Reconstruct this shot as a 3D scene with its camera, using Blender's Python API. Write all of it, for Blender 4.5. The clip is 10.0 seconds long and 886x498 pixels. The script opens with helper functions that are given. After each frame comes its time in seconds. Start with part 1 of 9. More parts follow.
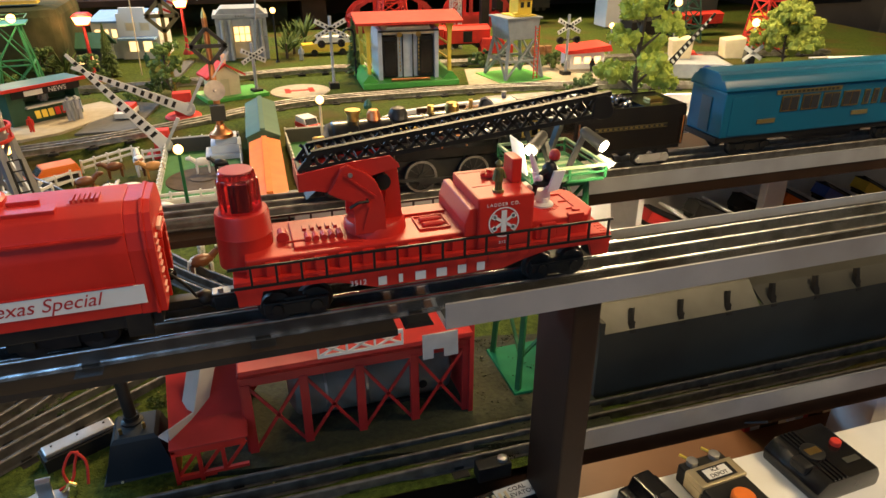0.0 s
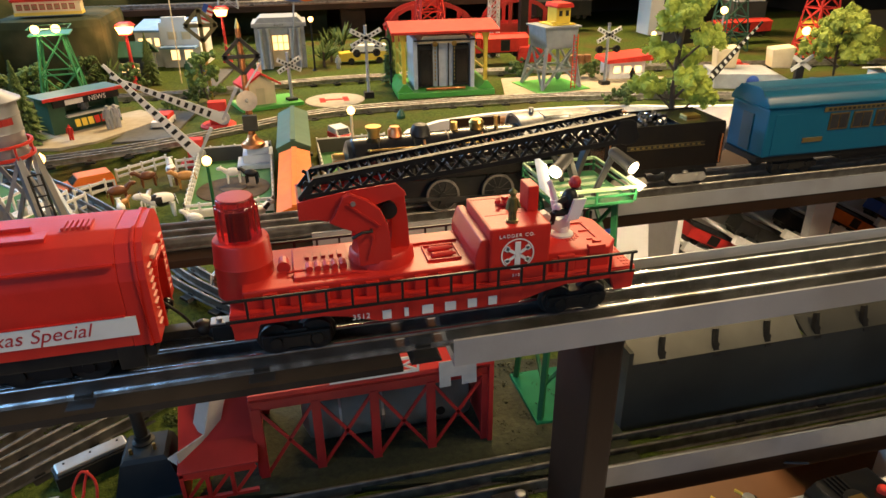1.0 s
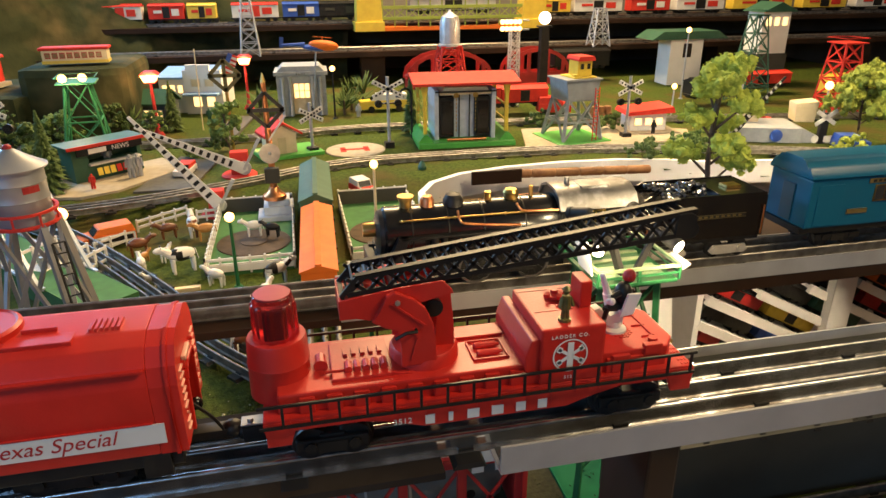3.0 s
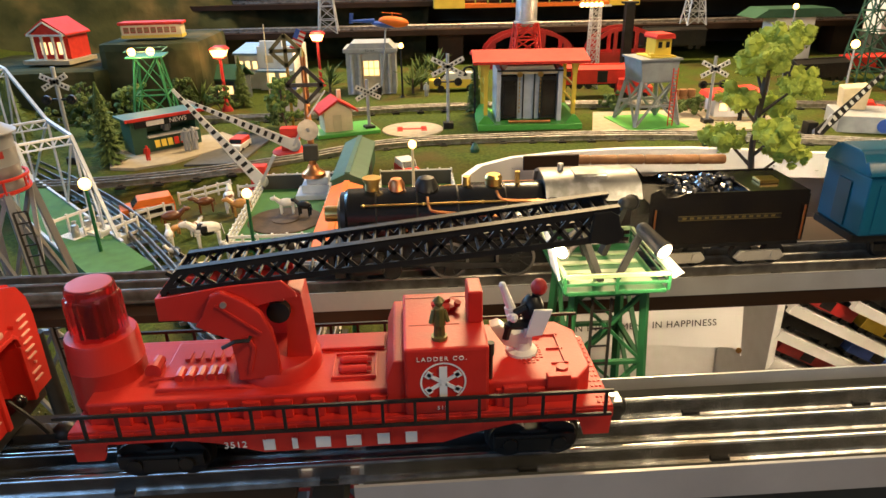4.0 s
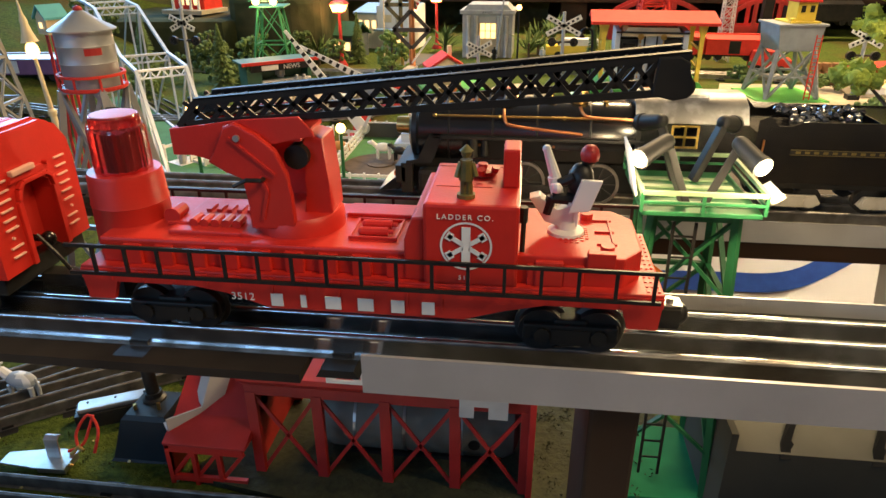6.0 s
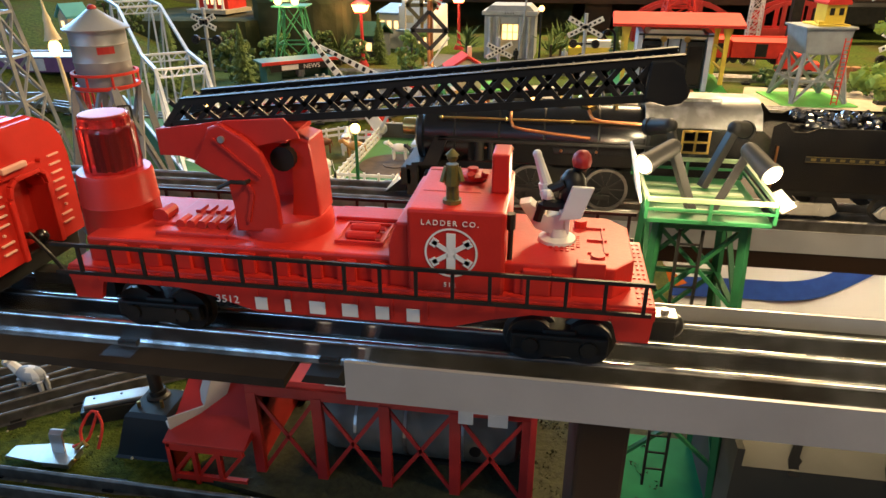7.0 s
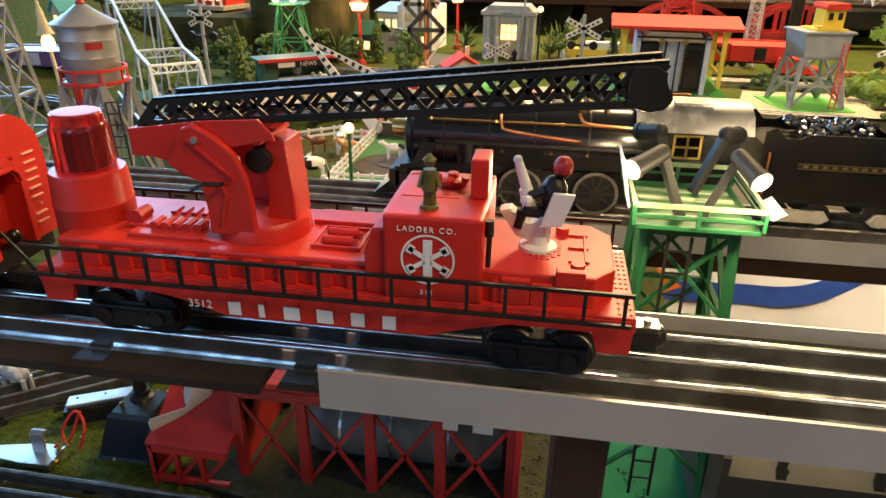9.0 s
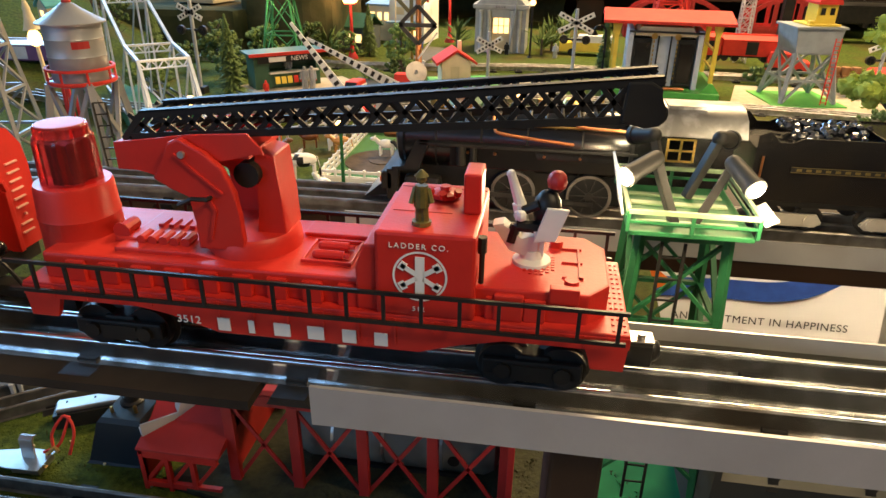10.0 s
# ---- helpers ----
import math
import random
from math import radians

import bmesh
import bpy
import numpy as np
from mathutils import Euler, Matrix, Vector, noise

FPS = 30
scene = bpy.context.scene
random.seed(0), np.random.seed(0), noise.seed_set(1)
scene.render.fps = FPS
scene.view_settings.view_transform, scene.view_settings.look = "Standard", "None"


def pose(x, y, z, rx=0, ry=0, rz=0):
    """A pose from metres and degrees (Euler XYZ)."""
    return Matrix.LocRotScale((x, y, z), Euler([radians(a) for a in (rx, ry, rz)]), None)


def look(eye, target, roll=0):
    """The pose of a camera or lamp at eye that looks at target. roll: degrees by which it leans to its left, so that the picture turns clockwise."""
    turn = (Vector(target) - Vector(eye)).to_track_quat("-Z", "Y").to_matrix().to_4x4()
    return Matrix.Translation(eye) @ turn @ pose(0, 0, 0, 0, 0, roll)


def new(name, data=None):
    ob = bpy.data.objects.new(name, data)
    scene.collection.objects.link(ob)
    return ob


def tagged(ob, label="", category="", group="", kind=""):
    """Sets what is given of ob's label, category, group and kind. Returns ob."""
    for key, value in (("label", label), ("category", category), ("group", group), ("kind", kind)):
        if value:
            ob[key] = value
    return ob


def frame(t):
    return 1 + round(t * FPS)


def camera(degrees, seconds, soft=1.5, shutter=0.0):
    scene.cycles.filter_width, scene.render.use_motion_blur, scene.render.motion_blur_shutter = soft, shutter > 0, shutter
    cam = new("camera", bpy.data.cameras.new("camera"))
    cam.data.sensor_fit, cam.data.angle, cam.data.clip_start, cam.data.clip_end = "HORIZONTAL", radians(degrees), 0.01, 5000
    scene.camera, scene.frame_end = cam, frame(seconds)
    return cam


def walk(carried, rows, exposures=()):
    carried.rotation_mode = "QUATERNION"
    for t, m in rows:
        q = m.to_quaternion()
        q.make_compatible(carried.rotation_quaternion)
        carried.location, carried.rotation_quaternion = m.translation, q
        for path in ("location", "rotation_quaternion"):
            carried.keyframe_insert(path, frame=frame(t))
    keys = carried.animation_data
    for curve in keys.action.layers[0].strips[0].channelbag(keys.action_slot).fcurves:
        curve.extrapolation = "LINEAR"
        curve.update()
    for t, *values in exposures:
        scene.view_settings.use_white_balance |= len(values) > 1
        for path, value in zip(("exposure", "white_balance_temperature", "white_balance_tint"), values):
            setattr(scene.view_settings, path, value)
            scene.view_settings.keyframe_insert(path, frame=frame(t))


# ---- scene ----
cam = camera(67.1, 10.0)
PATH = [
    (0, (-0.014, -0.335, 1.193), (0.516, 1.378, 0.306), -0.1),
    (0.5, (-0.013, -0.326, 1.195), (0.502, 1.386, 0.298), 0.1),
    (1, (0.008, -0.315, 1.196), (0.427, 1.435, 0.325), -0.7),
    (1.5, (0.015, -0.317, 1.198), (0.371, 1.461, 0.357), -0.9),
    (2, (0.004, -0.314, 1.207), (0.398, 1.471, 0.397), -0.3),
    (2.5, (-0.014, -0.299, 1.218), (0.436, 1.495, 0.457), -0.4),
    (2.7, (-0.018, -0.293, 1.216), (0.425, 1.502, 0.452), -0.3),
    (3.8, (0.094, -0.247, 1.211), (0.256, 1.586, 0.429), -1.0),
    (4, (0.105, -0.24, 1.195), (0.208, 1.586, 0.386), -1.0),
    (4.5, (0.114, -0.232, 1.158), (0.119, 1.583, 0.317), 0.0),
    (5, (0.12, -0.231, 1.145), (0.018, 1.579, 0.302), -0.4),
    (5.5, (0.127, -0.234, 1.141), (-0.056, 1.568, 0.295), -0.6),
    (7, (0.146, -0.224, 1.139), (-0.147, 1.565, 0.295), -0.2),
    (7.5, (0.149, -0.224, 1.142), (-0.192, 1.553, 0.289), -0.7),
    (8, (0.15, -0.223, 1.141), (-0.196, 1.557, 0.296), -0.4),
    (8.5, (0.151, -0.221, 1.141), (-0.177, 1.566, 0.306), 0.0),
    (9, (0.152, -0.217, 1.139), (-0.136, 1.572, 0.293), 0.6),
    (9.5, (0.146, -0.213, 1.142), (-0.148, 1.579, 0.303), 0.8),
    (10, (0.151, -0.211, 1.145), (-0.113, 1.571, 0.276), 0.8),
]
walk(cam, [(t, look(eye, target, roll)) for t, eye, target, roll in PATH], [(0.0, 0.0), (4.0, 0.0), (5.5, 0.08), (8.0, 0.12), (10.0, 0.15)])

# ---- world and large lights ----
world = bpy.data.worlds.new("room_light")
scene.world = world
world.use_nodes = True
world.node_tree.nodes["Background"].inputs[0].default_value = (0.9, 0.75, 0.55, 1)
world.node_tree.nodes["Background"].inputs[1].default_value = 0.003


def area_lamp(name, place, target, size, size_y, watts, colour):
    data = bpy.data.lights.new(name, "AREA")
    data.shape, data.size, data.size_y, data.energy, data.color = "RECTANGLE", size, size_y, watts, colour
    ob = new(name, data)
    ob.matrix_world = look(place, target)
    return ob


def point_lamp(name, place, watts, colour, radius=0.003):
    data = bpy.data.lights.new(name, "POINT")
    data.energy, data.color, data.shadow_soft_size = watts, colour, radius
    ob = new(name, data)
    ob.location = place
    return ob


area_lamp("ceiling_lamp_light", (0.6, 1.8, 2.36), (0.4, 1.2, 0.9), 0.9, 0.5, 128, (1.0, 0.7, 0.36))
area_lamp("ceiling_lamp_light", (1.1, -0.5, 2.36), (0.6, -0.05, 0.8), 0.7, 0.3, 26, (1.0, 0.76, 0.44))
area_lamp("window_light", (-1.79, -1.45, 1.8), (0.0, 0.0, 1.0), 1.6, 0.2, 13, (0.32, 0.6, 1.0))
area_lamp("window_light", (-1.15, -2.51, 1.8), (0.0, 0.0, 1.0), 1.1, 0.2, 9, (0.32, 0.6, 1.0))
area_lamp("window_light", (-1.0, 2.6, 1.8), (-0.1, 0.2, 0.95), 1.4, 0.25, 15, (0.36, 0.62, 1.0))
area_lamp("window_light", (-1.79, 1.75, 1.8), (-0.2, 0.3, 0.95), 1.1, 0.3, 42, (0.3, 0.62, 1.0))
# unseen lamp, added to brighten the rack and banner under the table
rack_fill = area_lamp("added_rack_light", (0.75, -0.1, 2.36), (1.03, 1.0, 0.45), 0.25, 0.25, 6, (1.0, 0.8, 0.55))
rack_fill.data.spread = radians(45)

# ---- materials ----


def shader(name, base, rough=0.5, metal=0.0, other=None, scale=40.0, bump=0.0, bump_scale=None, coat=0.0, spots=None, spot_scale=8.0, random_tint=0.0, spec=0.5):
    """A principled material: base colour mixed with other by fine noise and with spots by coarse noise."""
    m = bpy.data.materials.new(name)
    m.use_nodes = True
    nt = m.node_tree
    bs = nt.nodes["Principled BSDF"]
    bs.inputs["Roughness"].default_value = rough
    bs.inputs["Metallic"].default_value = metal
    bs.inputs["Coat Weight"].default_value = coat
    bs.inputs["Specular IOR Level"].default_value = spec
    tc = nt.nodes.new("ShaderNodeTexCoord")
    other = other or tuple(c * 0.8 for c in base)
    n1 = nt.nodes.new("ShaderNodeTexNoise")
    n1.inputs["Scale"].default_value, n1.inputs["Detail"].default_value = scale, 5
    nt.links.new(tc.outputs["Object"], n1.inputs["Vector"])
    ramp = nt.nodes.new("ShaderNodeValToRGB")
    ramp.color_ramp.elements[0].position, ramp.color_ramp.elements[1].position = 0.35, 0.7
    ramp.color_ramp.elements[0].color, ramp.color_ramp.elements[1].color = (*base, 1), (*other, 1)
    nt.links.new(n1.outputs["Fac"], ramp.inputs["Fac"])
    out = ramp.outputs["Color"]
    n2 = nt.nodes.new("ShaderNodeTexNoise")
    n2.inputs["Scale"].default_value, n2.inputs["Detail"].default_value = spot_scale, 3
    nt.links.new(tc.outputs["Object"], n2.inputs["Vector"])
    if spots:
        r2 = nt.nodes.new("ShaderNodeValToRGB")
        r2.color_ramp.elements[0].position, r2.color_ramp.elements[1].position = 0.48, 0.68
        mix = nt.nodes.new("ShaderNodeMix")
        mix.data_type = "RGBA"
        nt.links.new(n2.outputs["Fac"], r2.inputs["Fac"])
        nt.links.new(r2.outputs["Color"], mix.inputs[0])
        nt.links.new(out, mix.inputs[6])
        mix.inputs[7].default_value = (*spots, 1)
        out = mix.outputs[2]
    if random_tint:
        info = nt.nodes.new("ShaderNodeObjectInfo")
        hsv = nt.nodes.new("ShaderNodeHueSaturation")
        mr = nt.nodes.new("ShaderNodeMapRange")
        mr.inputs[3].default_value, mr.inputs[4].default_value = 1 - random_tint, 1 + random_tint
        nt.links.new(info.outputs["Random"], mr.inputs[0])
        nt.links.new(mr.outputs[0], hsv.inputs["Value"])
        nt.links.new(out, hsv.inputs["Color"])
        out = hsv.outputs[0]
    nt.links.new(out, bs.inputs["Base Color"])
    rr = nt.nodes.new("ShaderNodeMapRange")
    rr.inputs[3].default_value, rr.inputs[4].default_value = max(0.02, rough - 0.08), min(1, rough + 0.12)
    nt.links.new(n2.outputs["Fac"], rr.inputs[0])
    nt.links.new(rr.outputs[0], bs.inputs["Roughness"])
    if bump:
        b = nt.nodes.new("ShaderNodeBump")
        b.inputs["Strength"].default_value, b.inputs["Distance"].default_value = bump, 0.002
        if bump_scale:
            n3 = nt.nodes.new("ShaderNodeTexNoise")
            n3.inputs["Scale"].default_value, n3.inputs["Detail"].default_value = bump_scale, 4
            nt.links.new(tc.outputs["Object"], n3.inputs["Vector"])
            nt.links.new(n3.outputs["Fac"], b.inputs["Height"])
        else:
            nt.links.new(n1.outputs["Fac"], b.inputs["Height"])
        nt.links.new(b.outputs[0], bs.inputs["Normal"])
    return m


def glow(name, colour, strength):
    m = bpy.data.materials.new(name)
    m.use_nodes = True
    bs = m.node_tree.nodes["Principled BSDF"]
    bs.inputs["Base Color"].default_value = (*colour, 1)
    bs.inputs["Emission Color"].default_value = (*colour, 1)
    bs.inputs["Emission Strength"].default_value = strength
    return m


def glassy(name, colour, rough=0.05, clear=1.0):
    m = bpy.data.materials.new(name)
    m.use_nodes = True
    bs = m.node_tree.nodes["Principled BSDF"]
    bs.inputs["Base Color"].default_value = (*colour, 1)
    bs.inputs["Roughness"].default_value = rough
    bs.inputs["Transmission Weight"].default_value = clear
    return m


RED = shader("red_plastic", (0.56, 0.024, 0.016), 0.4, spec=0.35, other=(0.47, 0.02, 0.013), scale=60, bump=0.05, bump_scale=900, spots=(0.5, 0.03, 0.02), spot_scale=25)
RED_DULL = shader("dark_red_plastic", (0.45, 0.02, 0.018), 0.5, other=(0.33, 0.015, 0.012), scale=40, bump=0.05, spots=(0.3, 0.012, 0.01), spot_scale=14)
RED_PAINT = shader("red_paint", (0.62, 0.045, 0.028), 0.6, spec=0.2, other=(0.5, 0.035, 0.025), scale=60)
RED_LENS = glassy("red_clear_plastic", (1.0, 0.07, 0.08), 0.2, 0.9)
BLACK = shader("black_plastic", (0.009, 0.009, 0.0095), 0.42, spec=0.28, other=(0.016, 0.0155, 0.0145), scale=90, spots=(0.02, 0.018, 0.014), spot_scale=30)
BLACK_GLOSS = shader("black_enamel", (0.004, 0.004, 0.005), 0.22, other=(0.008, 0.007, 0.006), scale=70, spots=(0.01, 0.008, 0.006), spot_scale=20)
DARK_METAL = shader("dark_metal", (0.05, 0.048, 0.045), 0.45, 0.6, other=(0.02, 0.019, 0.018), scale=70, bump=0.1)
TIN = shader("tinplate_rail", (0.6, 0.61, 0.62), 0.2, 0.95, other=(0.34, 0.34, 0.34), scale=120, spots=(0.24, 0.22, 0.2), spot_scale=30)
STEEL = shader("steel", (0.55, 0.54, 0.52), 0.35, 0.85, other=(0.4, 0.39, 0.38), scale=70)
RUSTY = shader("dull_steel_rail", (0.4, 0.38, 0.35), 0.36, 0.85, other=(0.2, 0.18, 0.16), scale=90)
BRASS = shader("brass", (0.62, 0.42, 0.14), 0.3, 1.0, other=(0.5, 0.32, 0.1), scale=80)
COPPER = shader("copper", (0.62, 0.27, 0.12), 0.35, 1.0, other=(0.5, 0.2, 0.08), scale=80)
WHITE = shader("white_plastic", (0.72, 0.71, 0.67), 0.45, other=(0.62, 0.61, 0.57), scale=50)
WHITE_PAINT = shader("white_paint", (0.82, 0.81, 0.78), 0.55, other=(0.76, 0.75, 0.71), scale=30, spots=(0.7, 0.68, 0.64), spot_scale=6)
ALUMINIUM = shader("painted_aluminium", (0.4, 0.4, 0.4), 0.42, 0.3, other=(0.34, 0.34, 0.34), scale=25, spots=(0.3, 0.29, 0.275), spot_scale=12, bump=0.06, bump_scale=300)
TRACK_BED = shader("grey_track_bed", (0.06, 0.06, 0.053), 0.85, spec=0.15, other=(0.04, 0.04, 0.035), scale=30, spots=(0.07, 0.065, 0.055), spot_scale=14)
PINK = shader("worn_pink_paint", (0.75, 0.42, 0.34), 0.5)
LETTER = shader("white_lettering", (0.8, 0.76, 0.7), 0.5)
GREY = shader("grey_plastic", (0.36, 0.38, 0.4), 0.5, other=(0.29, 0.31, 0.33), scale=60)
SILVER = shader("silver_paint", (0.55, 0.56, 0.58), 0.4, 0.5, other=(0.42, 0.43, 0.46), scale=60)
GREY_DARK = shader("dark_grey_panel", (0.052, 0.05, 0.04), 0.7, spec=0.2, other=(0.038, 0.036, 0.029), scale=15, spots=(0.07, 0.07, 0.06), spot_scale=5)
GREEN = shader("green_plastic", (0.02, 0.13, 0.05), 0.45, spec=0.22, other=(0.02, 0.11, 0.042), scale=60)
GREEN_BRIGHT = shader("bright_green_enamel", (0.1, 0.42, 0.07), 0.35, other=(0.08, 0.35, 0.06), scale=50)
GREEN_DARK = shader("dark_green_paint", (0.03, 0.1, 0.06), 0.5, other=(0.022, 0.08, 0.045), scale=50)
TEAL = shader("teal_enamel", (0.006, 0.09, 0.155), 0.34, spec=0.3, other=(0.005, 0.085, 0.15), scale=40, spots=(0.006, 0.08, 0.14), spot_scale=9)
TEAL_DARK = shader("dark_teal_enamel", (0.006, 0.055, 0.085), 0.35)
ORANGE = shader("orange_plastic", (0.72, 0.17, 0.025), 0.5, spec=0.2, other=(0.62, 0.14, 0.02), scale=50)
YELLOW = shader("yellow_plastic", (0.75, 0.55, 0.06), 0.45, other=(0.66, 0.46, 0.05), scale=50)
CREAM = shader("cream_paint", (0.72, 0.6, 0.38), 0.5, other=(0.62, 0.5, 0.3), scale=50)
BLUE = shader("blue_plastic", (0.03, 0.09, 0.4), 0.4, other=(0.025, 0.07, 0.32), scale=50)
PALE_BLUE = shader("pale_blue_paint", (0.25, 0.4, 0.62), 0.5, other=(0.2, 0.33, 0.52), scale=50)
BROWN_WOOD = shader("dark_stained_wood", (0.026, 0.0115, 0.0055), 0.55, spec=0.22, other=(0.02, 0.011, 0.007), scale=18, bump=0.15, spots=(0.045, 0.022, 0.012), spot_scale=9)
BOARD = shader("grey_brown_board", (0.02, 0.015, 0.012), 0.9, spec=0.12, other=(0.02, 0.016, 0.013), scale=60, bump=0.3, spots=(0.038, 0.03, 0.023), spot_scale=15)
LOG = shader("brown_log", (0.3, 0.14, 0.05), 0.6, other=(0.2, 0.085, 0.03), scale=50, bump=0.2)
GRASS = shader("scatter_grass", (0.08, 0.11, 0.018), 0.95, spec=0.1, other=(0.03, 0.048, 0.009), scale=170, bump=0.9, bump_scale=500, spots=(0.085, 0.068, 0.02), spot_scale=9)
GRASS_LOW = shader("dull_scatter_grass", (0.07, 0.072, 0.018), 0.95, other=(0.04, 0.042, 0.012), scale=160, bump=0.8, bump_scale=500, spots=(0.13, 0.1, 0.03), spot_scale=9)
EARTH = shader("earth", (0.09, 0.06, 0.035), 0.95, other=(0.05, 0.034, 0.02), scale=60, bump=0.5)
PATH_GREY = shader("grey_path", (0.1, 0.095, 0.08), 0.9, other=(0.075, 0.07, 0.06), scale=80, bump=0.2)
SAND = shader("pale_concrete", (0.42, 0.36, 0.26), 0.85, other=(0.34, 0.29, 0.2), scale=60)
LEAF = shader("bright_tree_foam", (0.4, 0.45, 0.06), 0.9, other=(0.24, 0.3, 0.04), scale=90, bump=0.6, random_tint=0.25)
LEAF_DARK = shader("dark_tree_foam", (0.1, 0.15, 0.035), 0.9, other=(0.05, 0.09, 0.02), scale=90, bump=0.6, random_tint=0.25)
BARK = shader("bark", (0.1, 0.07, 0.045), 0.9, other=(0.06, 0.042, 0.03), scale=90, bump=0.5)
HILL = shader("painted_hill_backdrop", (0.05, 0.056, 0.026), 0.95, spec=0.1, other=(0.02, 0.027, 0.014), scale=12, bump=0.8, bump_scale=60, spots=(0.12, 0.095, 0.045), spot_scale=7)
WALL_PAINT = shader("room_wall_paint", (0.2, 0.18, 0.145), 0.8, other=(0.17, 0.15, 0.12), scale=6)
CEIL_PAINT = shader("ceiling_paint", (0.5, 0.46, 0.4), 0.85, other=(0.45, 0.41, 0.36), scale=6)
FLOOR_WOOD = shader("orange_wood_floor", (0.2, 0.085, 0.028), 0.45, other=(0.15, 0.06, 0.02), scale=8)
DARK_RAIL = shader("dark_steel_rail", (0.22, 0.2, 0.18), 0.45, 0.7, other=(0.1, 0.09, 0.08), scale=90)
PAPER = shader("white_paper", (0.86, 0.85, 0.82), 0.6, other=(0.8, 0.79, 0.76), scale=4)
FELT = shader("green_felt", (0.045, 0.16, 0.045), 0.85, other=(0.035, 0.12, 0.035), scale=60)
# the blue light on the truss bridge is mixed into this grey
PALE_STEEL = shader("blue_tinted_grey_enamel", (0.55, 0.6, 0.68), 0.4, 0.2, other=(0.45, 0.5, 0.58), scale=60)
TANK_GREY = shader("grey_tank_paint", (0.3, 0.31, 0.33), 0.42, 0.4, other=(0.23, 0.24, 0.26), scale=40, spots=(0.36, 0.35, 0.33), spot_scale=20)
SKIN = shader("painted_figure", (0.55, 0.42, 0.3), 0.6)
COAL = shader("shiny_coal", (0.3, 0.3, 0.31), 0.15, 0.9, other=(0.06, 0.06, 0.06), scale=200)
DULL_SILVER = shader("dull_silver_paint", (0.24, 0.235, 0.225), 0.38, 0.7, other=(0.15, 0.145, 0.14), scale=70, spots=(0.36, 0.36, 0.36), spot_scale=90, bump=0.15)
NICKEL = shader("dull_nickel", (0.62, 0.58, 0.5), 0.4, 0.5, other=(0.5, 0.46, 0.38), scale=80)
PURPLE = shader("purple_paint", (0.14, 0.07, 0.2), 0.45, other=(0.11, 0.055, 0.16), scale=50)
WARM_BULB = glow("warm_bulb", (1.0, 0.56, 0.17), 5.5)
WARM_PANE = glow("lit_pane", (1.0, 0.62, 0.25), 2.2)
LAMP_PANEL = glow("ceiling_lamp_panel", (1.0, 0.75, 0.45), 4)

# ---- building helpers ----


